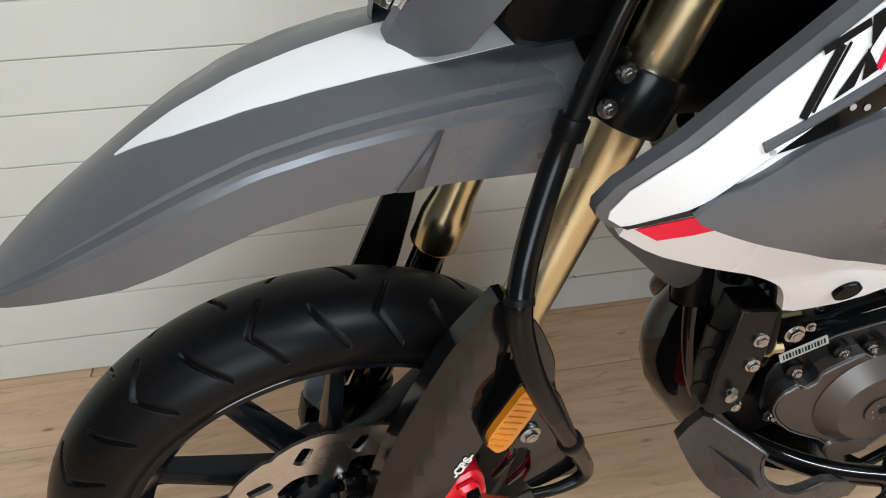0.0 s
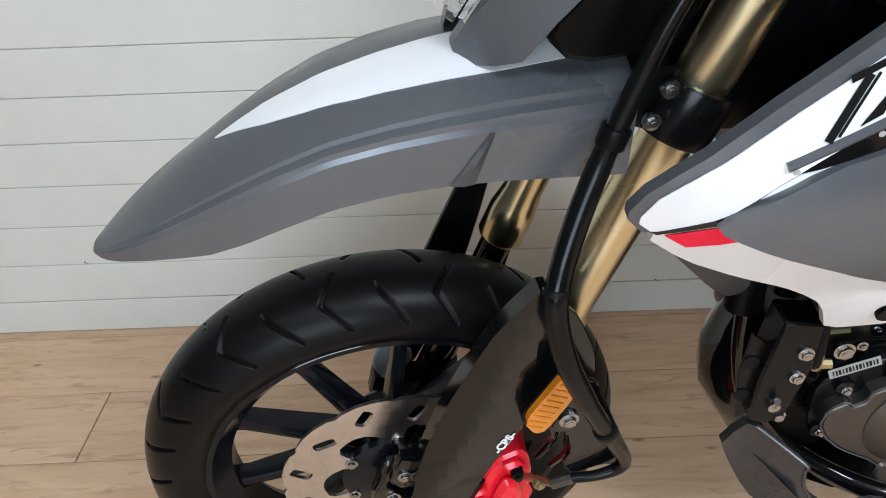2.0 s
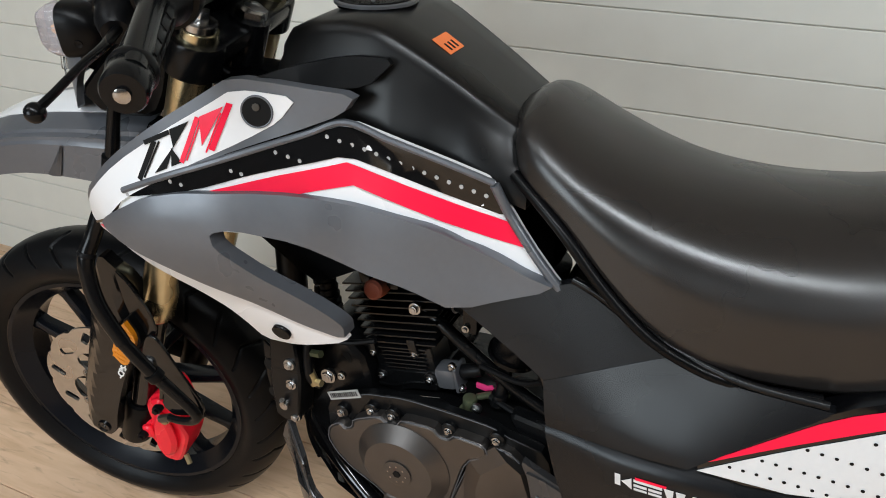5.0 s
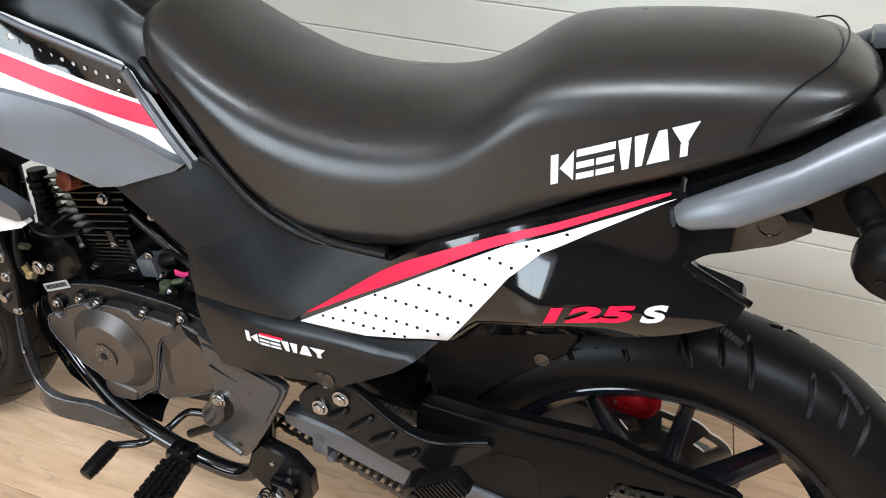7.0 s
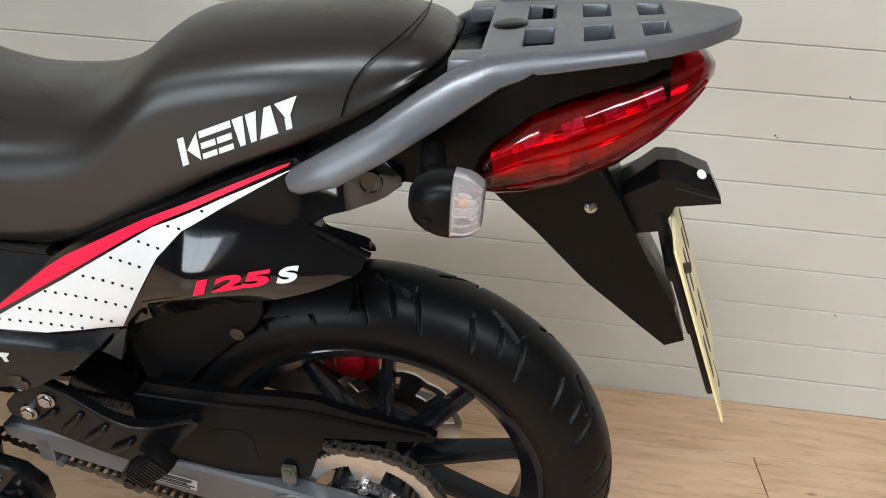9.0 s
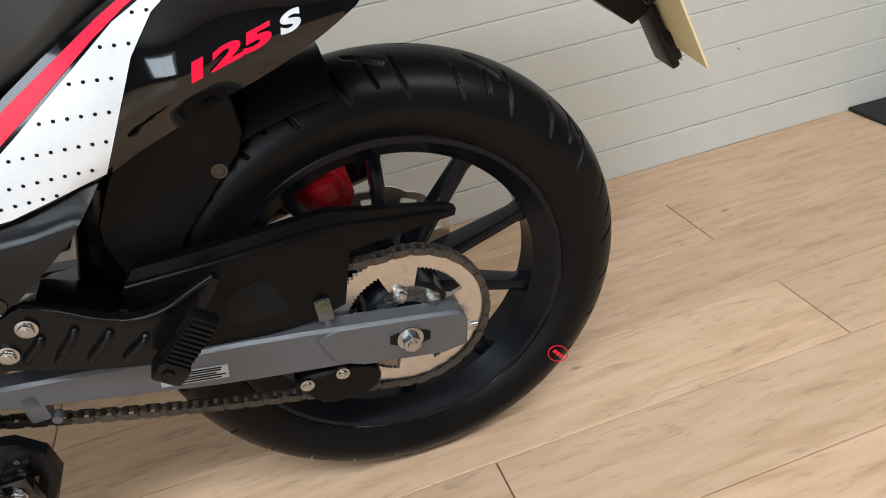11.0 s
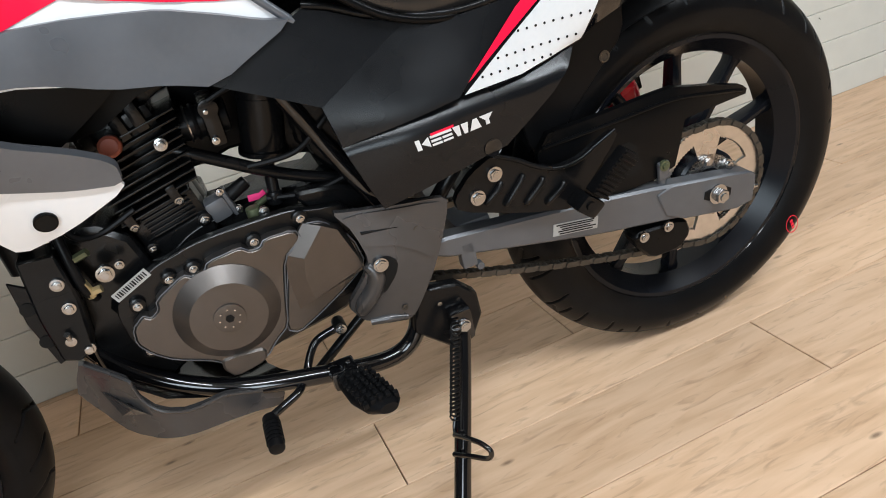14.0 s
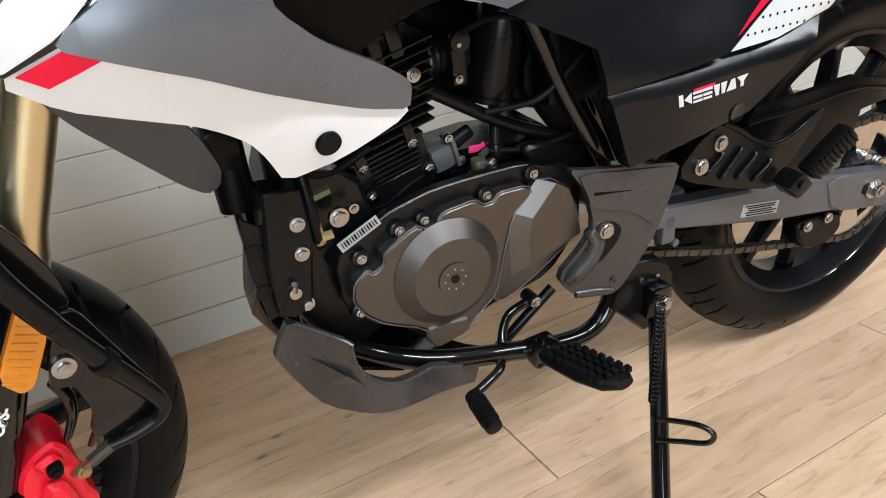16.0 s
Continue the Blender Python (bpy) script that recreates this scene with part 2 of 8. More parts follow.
def spline(pts, steps=6, closed=False):
    pts = [Vector(p) for p in pts]
    n, out = len(pts), []
    for i in range(n if closed else n - 1):
        p = [pts[(i + k) % n] if closed else pts[min(max(i + k, 0), n - 1)] for k in (-1, 0, 1, 2)]
        for s in range(steps):
            u = s / steps
            out.append(0.5 * ((2 * p[1]) + (p[2] - p[0]) * u + (2 * p[0] - 5 * p[1] + 4 * p[2] - p[3]) * u * u + (3 * p[1] - p[0] - 3 * p[2] + p[3]) * u ** 3))
    return out if closed else out + [pts[-1]]


def tube(pts, r, seg=10, steps=6, flat=1.0, smooth=True):
    """A round bar along a path; r is one radius or one for each point."""
    path = spline(pts, steps) if smooth else [Vector(p) for p in pts]
    rs = [r] * len(path) if isinstance(r, (int, float)) else [float(v) for v in np.interp(np.linspace(0, 1, len(path)), np.linspace(0, 1, len(r)), r)]
    bm, rings, side = bmesh.new(), [], None
    for i, p in enumerate(path):
        d = (path[min(i + 1, len(path) - 1)] - path[max(i - 1, 0)]).normalized()
        side = d.orthogonal().normalized() if side is None else (side - d * side.dot(d)).normalized()
        up = d.cross(side)
        rings.append([bm.verts.new(p + rs[i] * (math.cos(a) * side + flat * math.sin(a) * up)) for a in [2 * math.pi * k / seg for k in range(seg)]])
    for a, b in zip(rings, rings[1:]):
        for k in range(seg):
            bm.faces.new((a[k], a[(k + 1) % seg], b[(k + 1) % seg], b[k]))
    bm.faces.new(rings[0][::-1])
    bm.faces.new(rings[-1])
    bmesh.ops.recalc_face_normals(bm, faces=bm.faces)
    return bm


def rounded(outline, times=1):
    pts = [tuple(p) for p in outline]
    for _ in range(times):
        out = []
        for a, b in zip(pts, pts[1:] + pts[:1]):
            out += [(0.82 * a[0] + 0.18 * b[0], 0.82 * a[1] + 0.18 * b[1]), (0.18 * a[0] + 0.82 * b[0], 0.18 * a[1] + 0.82 * b[1])]
        pts = out
    return pts


def plate(outline, y0, y1, b=0.001, times=1):
    """A flat piece: an outline in x and z, thick from y0 to y1."""
    bm = bmesh.new()
    f = bm.faces.new([bm.verts.new((x, y0, z)) for x, z in rounded(outline, times)])
    ex = bmesh.ops.extrude_face_region(bm, geom=[f])
    bmesh.ops.translate(bm, vec=(0, y1 - y0, 0), verts=[v for v in ex["geom"] if isinstance(v, bmesh.types.BMVert)])
    bmesh.ops.recalc_face_normals(bm, faces=bm.faces)
    return bevel(bm, b, 1, 50)


def surface(ctrl, stiff=1e-5):
    """A smooth y over (x, z) through control places (x, z, y): a thin plate."""
    c = np.array(ctrl, float)
    xz, n = c[:, :2], len(c)
    def u(r2):
        return np.where(r2 > 0, 0.5 * r2 * np.log(np.maximum(r2, 1e-12)), 0)
    k = u(((xz[:, None] - xz[None]) ** 2).sum(-1)) + stiff * np.eye(n)
    p = np.c_[np.ones(n), xz]
    s = np.linalg.solve(np.block([[k, p], [p.T, np.zeros((3, 3))]]), np.r_[c[:, 2], 0, 0, 0])
    return lambda x, z: float(u((xz[:, 0] - x) ** 2 + (xz[:, 1] - z) ** 2) @ s[:n] + s[n] + s[n + 1] * x + s[n + 2] * z)


def shell(outline, fn, thick=0.003, lift=0.0, step=0.03, times=1, lip=0.0):
    """A curved panel: an outline in x and z laid on the surface y = fn(x, z), raised by lift towards -y. lip turns its rim inwards."""
    bm = bmesh.new()
    bm.faces.new([bm.verts.new((x, 0, z)) for x, z in rounded(outline, times)])
    xs, zs = [p[0] for p in outline], [p[1] for p in outline]
    for lo, hi, no in ((min(xs), max(xs), (1, 0, 0)), (min(zs), max(zs), (0, 0, 1))):
        v = lo + step
        while v < hi:
            bmesh.ops.bisect_plane(bm, geom=bm.verts[:] + bm.edges[:] + bm.faces[:], plane_co=Vector(no) * v, plane_no=no)
            v += step
    for v in bm.verts:
        v.co.y = fn(v.co.x, v.co.z) - lift
    bmesh.ops.recalc_face_normals(bm, faces=bm.faces)
    if sum(f.normal.y * f.calc_area() for f in bm.faces) > 0:
        bmesh.ops.reverse_faces(bm, faces=bm.faces)
    rim = [e for e in bm.edges if len(e.link_faces) == 1]
    ex = bmesh.ops.extrude_edge_only(bm, edges=rim)
    moved = [v for v in ex["geom"] if isinstance(v, bmesh.types.BMVert)]
    bmesh.ops.translate(bm, vec=(0, max(thick, lip), 0), verts=moved)
    bmesh.ops.recalc_face_normals(bm, faces=bm.faces)
    return bm


def loft(rings, caps=True):
    bm = bmesh.new()
    vs = [[bm.verts.new(p) for p in ring] for ring in rings]
    n = len(vs[0])
    for a, b in zip(vs, vs[1:]):
        for k in range(n):
            bm.faces.new((a[k], a[(k + 1) % n], b[(k + 1) % n], b[k]))
    if caps:
        bm.faces.new(vs[0][::-1])
        bm.faces.new(vs[-1])
    bmesh.ops.recalc_face_normals(bm, faces=bm.faces)
    return bm


def bolt(p, axis=(0, -1, 0), r=0.006, h=0.005, flange=1.5):
    """A hexagon bolt head on its flange."""
    p, a = Vector(p), Vector(axis).normalized()
    bm = join(cyl(p - a * 0.004, p + a * h * 0.35, r * flange, seg=16, b=0.0006), cyl(p + a * h * 0.3, p + a * h, r, seg=6, b=0.0008),
              cyl(p + a * h, p + a * (h + 0.0008), r * 0.55, seg=12))
    return bm


def part(name, bm, mat, parent=None, label="", m=None, sharp=38):
    """Links a bmesh as one mesh object under its thing or part."""
    if m is not None:
        bmesh.ops.transform(bm, matrix=m, verts=bm.verts)
    me = bpy.data.meshes.new(name)
    bm.to_mesh(me)
    bm.free()
    me.materials.append(mat)
    me.polygons.foreach_set("use_smooth", [True] * len(me.polygons))
    me.set_sharp_from_angle(angle=radians(sharp))
    ob = new(name, me)
    ob.parent = parent
    if label:
        ob["label"] = label
    return ob


def mirrored(bm):
    """A copy on the other side of the machine."""
    b = bm.copy()
    for v in b.verts:
        v.co.y = -v.co.y
    bmesh.ops.reverse_faces(b, faces=b.faces)
    return b

# ---- the room ----
BACK = 0.825
X0, X1, Y0, TOP = -3.4, 4.4, -3.6, 2.6


def board(length, height, depth):
    """A tongue-and-groove board with chamfered long edges."""
    bm = bmesh.new()
    c = 0.0022
    ring = [(0, 0), (0, height - c), (c, height), (depth, height), (depth, 0), (c, 0.0)]
    ring = [(0, c), (0, height - c), (c, height), (depth, height), (depth, 0), (c, 0)]
    return loft([[(x, y, z) for y, z in ring] for x in (0, length)])


wall_north = tagged(part("wall_north", box(((X0 + X1) / 2, BACK + 0.09, TOP / 2), (X1 - X0 + 0.4, 0.15, TOP), 0), WALL),
                    "wall of painted grey-beige tongue-and-groove boards", "wall", kind="structure")
PITCH, FIRST = 0.0958, 0.085
_me = None
for _k in range(-1, 27):
    _z = FIRST + PITCH * _k
    _h = PITCH - 0.001
    if _k == -1:
        _b = part("board", board(X1 - X0, FIRST - 0.0018, 0.014), WALL, wall_north)
        _z = 0
    elif _me is None:
        _b = part("board", board(X1 - X0, _h, 0.014), WALL, wall_north)
        _me = _b.data
    else:
        _b = new("board", _me)
        _b.parent = wall_north
    _b.location = (X0, BACK, _z)
# nail heads and small dents in the boards
for _x, _z in ((-1.405, 0.187), (-0.30, 0.372), (-0.19, 0.275), (-0.135, 0.088), (1.5, 0.76), (1.38, 0.67), (-1.33, 0.955), (-1.11, 0.28), (1.61, 0.27), (1.77, 0.26), (0.12, 0.37)):
    part("nail", join(cyl((_x, BACK + 0.002, _z), (_x, BACK - 0.0012, _z), 0.0017, seg=8), cyl((_x + 0.005, BACK + 0.002, _z - 0.004), (_x + 0.005, BACK - 0.0008, _z - 0.004), 0.0011, seg=6)), CAST, wall_north)

floor = tagged(part("floor", box(((X0 + X1) / 2, (Y0 + BACK) / 2, -0.06), (X1 - X0 + 0.3, BACK - Y0 + 0.3, 0.1), 0), JOINT),
               "floor of pale oak laminate planks with dark knots", "floor", kind="structure")
ceiling = tagged(part("ceiling", box(((X0 + X1) / 2, (Y0 + BACK) / 2, TOP + 0.05), (X1 - X0 + 0.3, BACK - Y0 + 0.3, 0.1), 0), CEIL),
                 "plain white ceiling", "ceiling", kind="structure")
# walls out of view close the room; their dark colour holds reflections down
for _n, _c, _s in (("wall_west", (X0 - 0.06, (Y0 + BACK) / 2, TOP / 2), (0.1, BACK - Y0, TOP)), ("wall_east", (X1 + 0.06, (Y0 + BACK) / 2, TOP / 2), (0.1, BACK - Y0, TOP))):
    tagged(part(_n, box(_c, _s, 0), SHOP), "unseen wall, coloured dark to keep reflections low", "wall", kind="structure")
WX, WW, WZ0, WZ1 = -1.4, 2.1, 0.5, 2.2
_south = join(box(((X0 + WX - WW / 2) / 2, Y0 + 0.05, TOP / 2), (WX - WW / 2 - X0, 0.1, TOP), 0), box(((X1 + WX + WW / 2) / 2, Y0 + 0.05, TOP / 2), (X1 - WX - WW / 2, 0.1, TOP), 0),
              box((WX, Y0 + 0.05, WZ0 / 2), (WW, 0.1, WZ0), 0), box((WX, Y0 + 0.05, (WZ1 + TOP) / 2), (WW, 0.1, TOP - WZ1), 0))
tagged(part("wall_south", _south, SHOP), "unseen wall with a shop window, coloured dark to keep reflections low", "wall", kind="structure")
window_1 = tagged(part("window_1", join(*[box((WX + k * (WW / 2 - 0.025), Y0 + 0.05, (WZ0 + WZ1) / 2), (0.05, 0.07, WZ1 - WZ0), 0.004) for k in (-1, 0, 1)], *[box((WX, Y0 + 0.05, z), (WW, 0.07, 0.05), 0.004) for z in (WZ0 + 0.025, WZ1 - 0.025)]), FRAME),
                  "white-framed shop window in the unseen dark wall", "window", kind="structure")

mat_thing = tagged(part("floor_mat", box((2.62, 0.53, 0.006), (1.0, 0.56, 0.011), 0.004, pose(0, 0, 0, 0, 0, -1.5)), MAT_RUBBER), "black ribbed rubber mat lying on the floor against the wall", "mat")

# ---- the motorcycle ----
BIKE = Matrix.Translation((0.713, 0.170, 0)) @ pose(0, 0, 0, 0, 0, -1.2) @ pose(0, 0, 0, 5.3)
FRONT = BIKE.inverted() @ Matrix.Translation((-0.703, 0.152, 0.303)) @ pose(0, 0, 0, 0, 0, 9) @ pose(0, 0, 0, 8.8)
motorcycle = tagged(new("motorcycle"), "grey, white and black motorcycle leaning on its side stand", "motorcycle")
motorcycle.matrix_world = BIKE


def tyre(R, bead, half, crown, pitch_count, strokes, width=0.0040, depth=0.006):
    """A tyre with cut tread grooves. strokes: (s0, u0, s1, u1) in parts of a pitch round and of the half width across."""
    n = 1400
    a = np.radians(np.linspace(-84, 84, 79))
    y = half * np.sin(a)
    r = R - crown + crown * np.cos(a)
    k = np.linspace(0, 1, 8)[1:]
    ye = y[-1] + (0.72 * half - y[-1]) * k ** 1.9
    re = r[-1] + (bead - r[-1]) * k
    y, r = np.r_[-ye[::-1], y, ye], np.r_[re[::-1], r, re]
    th = np.linspace(0, 2 * np.pi, n, endpoint=False)
    arc = np.sign(y) * np.abs(np.arcsin(np.clip(np.abs(y) / half, 0, 1))) * half
    pitch = 2 * np.pi * R / pitch_count
    s = (th * R)[:, None] % (2 * pitch)
    best = np.full((n, len(y)), 1.0)
    for s0, u0, s1, u1 in strokes:
        for wrap in (-2 * pitch, 0, 2 * pitch):
            p0, p1 = np.array((s0 * pitch + wrap, u0 * half)), np.array((s1 * pitch + wrap, u1 * half))
            d = p1 - p0
            f = np.clip(((s - p0[0]) * d[0] + (arc[None] - p0[1]) * d[1]) / (d @ d), 0, 1)
            best = np.minimum(best, np.hypot(s - p0[0] - f * d[0], arc[None] - p0[1] - f * d[1]))
    dig = depth * np.clip((width / 2 + 0.0008 - best) / 0.0011, 0, 1)
    dig[:, :7] = dig[:, -7:] = 0
    rr = r[None] - dig
    co = np.stack([rr * np.cos(th)[:, None], np.broadcast_to(y, rr.shape), rr * np.sin(th)[:, None]], -1).reshape(-1, 3)
    m = len(y)
    i, j = np.meshgrid(np.arange(n), np.arange(m - 1), indexing="ij")
    i2 = (i + 1) % n
    quads = np.stack([i * m + j, i * m + j + 1, i2 * m + j + 1, i2 * m + j], -1).reshape(-1, 4)
    me = bpy.data.meshes.new("tyre")
    me.from_pydata(co, [], quads.tolist())
    me.materials.append(RUBBER)
    me.polygons.foreach_set("use_smooth", [True] * len(me.polygons))
    return me


def rim_mesh(lip, half, window, drop=0.0):
    """A cast rim: two lips, the well between and the inner ring."""
    p = [(lip - 0.012, -half), (lip, -half), (lip + 0.001, -half + 0.004), (lip - 0.006, -half + 0.012), (lip - 0.018, -half + 0.02), (lip - 0.020, half - 0.02), (lip - 0.006, half - 0.012),
         (lip + 0.001, half - 0.004), (lip, half), (lip - 0.012, half), (window + 0.012, half - 0.014), (window, half - 0.026), (window, -half + 0.026), (window + 0.012, -half + 0.014)]
    return lathe(p, 96, close=True)


def spoke(angle, r0, r1, w0, w1, y0, y1):
    """One tapered spoke with a rounded back."""
    ring = []
    for r, w, y in ((r0, w0, y0), ((r0 + r1) / 2, (w0 + w1) / 2 * 0.9, (y0 + y1) / 2), (r1 - 0.012, w1, y1), (r1 + 0.004, w1 * 1.5, y1)):
        ring.append([(w * math.cos(b), y * math.sin(b), r) for b in [2 * math.pi * k / 12 + 0.26 for k in range(12)]])
        ring[-1] = [(max(-w * 0.8, min(w * 0.8, x)), max(-y * 0.86, min(y * 0.86, yy)), z) for x, yy, z in ring[-1]]
    bm = loft(ring)
    bmesh.ops.transform(bm, matrix=Matrix.Rotation(angle, 4, "Y"), verts=bm.verts)
    return bm


def wheel(name, m, tyre_me, lip, half, window, spokes, turn, hub_r, hub_half, label):
    """A cast wheel: the rim carries tyre, spokes and hub."""
    rim = part(name, rim_mesh(lip, half, window), RIM, motorcycle, label)
    for y in (-1, 1):
        part("rim_edge", lathe([(lip - 0.0075, y * (half - 0.004)), (lip - 0.004, y * (half + 0.0015)), (lip - 0.0005, y * (half - 0.001))], 96, close=True), GLOSS, rim)
    rim.matrix_local = m
    t = new("tyre", tyre_me)
    t.parent = rim
    t["label"] = "black road tyre with cut grooves"
    for k in range(spokes):
        part("spoke", spoke(turn + 2 * math.pi * k / spokes, hub_r * 0.8, window, 0.016, 0.0115, 0.026, 0.017), RIM, rim)
    part("hub", lathe([(0.02, -hub_half), (hub_r * 0.8, -hub_half), (hub_r, -hub_half + 0.012), (hub_r * 0.9, 0), (hub_r, hub_half - 0.012), (hub_r * 0.8, hub_half), (0.02, hub_half)], 40), RIM, rim)
    return rim


def pierced(outer, holes, thick, y):
    """A flat disc cut to an outline, with holes, from outlines in x and z."""
    bm = bmesh.new()
    for loop in [outer] + holes:
        vs = [bm.verts.new((x, y, z)) for x, z in loop]
        for a, b in zip(vs, vs[1:] + vs[:1]):
            bm.edges.new((a, b))
    bmesh.ops.triangle_fill(bm, use_beauty=True, edges=bm.edges[:])
    ex = bmesh.ops.extrude_face_region(bm, geom=bm.faces[:])
    bmesh.ops.translate(bm, vec=(0, thick, 0), verts=[v for v in ex["geom"] if isinstance(v, bmesh.types.BMVert)])
    bmesh.ops.recalc_face_normals(bm, faces=bm.faces)
    return bm


def polar(r, a):
    return (r * math.cos(a), r * math.sin(a))


def slot(r, a, length, width, turn):
    """A rounded slot at (r, a), turned against the circle."""
    cx, cz = polar(r, a)
    out = []
    for k in range(12):
        b = 2 * math.pi * k / 12
        u, v = length / 2 * math.copysign(abs(math.cos(b)) ** 0.45, math.cos(b)), width / 2 * math.copysign(abs(math.sin(b)) ** 0.45, math.sin(b))
        d = a + math.pi / 2 + turn
        out.append((cx + u * math.cos(d) - v * math.sin(d), cz + u * math.sin(d) + v * math.cos(d)))
    return out


def ring_disc(r_in, r_out, wave, waves, cut, thick, y):
    """A brake disc with a waved rim; cut(r, a) tells where it is pierced."""
    bm = bmesh.new()
    n, rows = 480, 26
    g = [[None] * n for _ in range(rows + 1)]
    for i in range(rows + 1):
        for k in range(n):
            a = 2 * math.pi * k / n
            edge = r_out + wave * (abs(math.sin(waves * a / 2)) - 0.6)
            r = r_in + (edge - r_in) * i / rows
            g[i][k] = bm.verts.new((r * math.cos(a), y, r * math.sin(a)))
    for i in range(rows):
        for k in range(n):
            r, a = r_in + (r_out - r_in) * (i + 0.5) / rows, 2 * math.pi * (k + 0.5) / n
            if not cut(r, a):
                bm.faces.new((g[i][k], g[i][(k + 1) % n], g[i + 1][(k + 1) % n], g[i + 1][k]))
    loose = [v for v in bm.verts if not v.link_faces]
    bmesh.ops.delete(bm, geom=loose, context="VERTS")
    ex = bmesh.ops.extrude_face_region(bm, geom=bm.faces[:])
    bmesh.ops.translate(bm, vec=(0, thick, 0), verts=[v for v in ex["geom"] if isinstance(v, bmesh.types.BMVert)])
    bmesh.ops.recalc_face_normals(bm, faces=bm.faces)
    return bm


# front wheel
R_FRONT, R_REAR = 0.308, 0.334
HOOKS = [(0.05, -1.22, 0.5, -0.62), (0.5, -0.62, 0.22, -0.06), (1.0, -1.2, 1.4, -0.66), (1.4, -0.66, 1.52, -0.42), (0.55, 1.22, 1.0, 0.62), (1.0, 0.62, 0.72, 0.06), (1.5, 1.2, 1.9, 0.66), (1.9, 0.66, 2.02, 0.42)]
front_wheel = wheel("front_wheel", FRONT @ Matrix.Translation((0.005, 0.003, 0.002)), tyre(R_FRONT, 0.232, 0.060, 0.052, 30, HOOKS), 0.238, 0.045, 0.203, 10, 0.12, 0.05, 0.05, "black cast front wheel with ten spokes")


_n = 12
_outer = []
for _k in range(_n):
    for _f, _r in ((0.0, 0.1435), (0.10, 0.1475), (0.35, 0.1485), (0.6, 0.1485), (0.85, 0.1465), (0.97, 0.1435)):
        _outer.append(polar(_r, 2 * math.pi * (_k + _f) / _n))
_inner = []
for _k in range(6):
    for _f, _r in ((-0.42, 0.098), (-0.30, 0.097), (-0.20, 0.090), (-0.13, 0.075), (-0.09, 0.058), (0.0, 0.055), (0.09, 0.058), (0.15, 0.074), (0.24, 0.086), (0.34, 0.094), (0.46, 0.098)):
        _inner.append(polar(_r, 2 * math.pi * (_k + _f) / 6 + 0.506 + 0.9 * (_r - 0.06) * 3))
_holes = [_inner] + [slot(0.119 + 0.006 * (_k % 2), 2 * math.pi * (_k + 0.58) / _n, 0.029, 0.0145, (0.75, -0.5, 1.15)[_k % 3]) for _k in range(_n)]
part("brake_disc", pierced(_outer, _holes, 0.0045, -0.066), STEEL, front_wheel, "waved steel brake disc with slots").location = (0.007, 0.006, 0.003)
part("disc_carrier", lathe([(0.02, -0.062), (0.06, -0.062), (0.066, -0.058), (0.062, -0.045), (0.03, -0.03)], 36), RIM, front_wheel)
for _k in range(6):
    _a = 2 * math.pi * _k / 6 + 0.506
    part("disc_bolt", bolt((0.007 + 0.0685 * math.cos(_a), -0.061, 0.003 + 0.0685 * math.sin(_a)), r=0.0055), ZINC, front_wheel)

# rear wheel
SLASH = [(0.1, -1.2, 0.34, -0.35), (0.62, -0.95, 0.80, -0.30), (0.42, -0.55, 1.02, -0.18), (1.1, -1.15, 1.32, -0.5), (1.1, 1.2, 1.34, 0.35), (1.62, 0.95, 1.80, 0.30), (1.42, 0.55, 2.02, 0.18), (0.1, 1.15, 0.32, 0.5)]
rear_wheel = wheel("rear_wheel", Matrix.Translation((0, 0, R_REAR)), tyre(R_REAR, 0.238, 0.066, 0.06, 28, SLASH), 0.244, 0.05, 0.207, 10, 0.05, 0.06, 0.05, "black cast rear wheel with ten spokes")

# ---- front end, in the steered frame: origin at the front axle ----
def fork_x(z):
    return 0.075 + 0.37 * z


def fpart(name, bm, mat, parent=None, label="", sharp=38):
    return part(name, bm, mat, parent or motorcycle, label, FRONT, sharp)


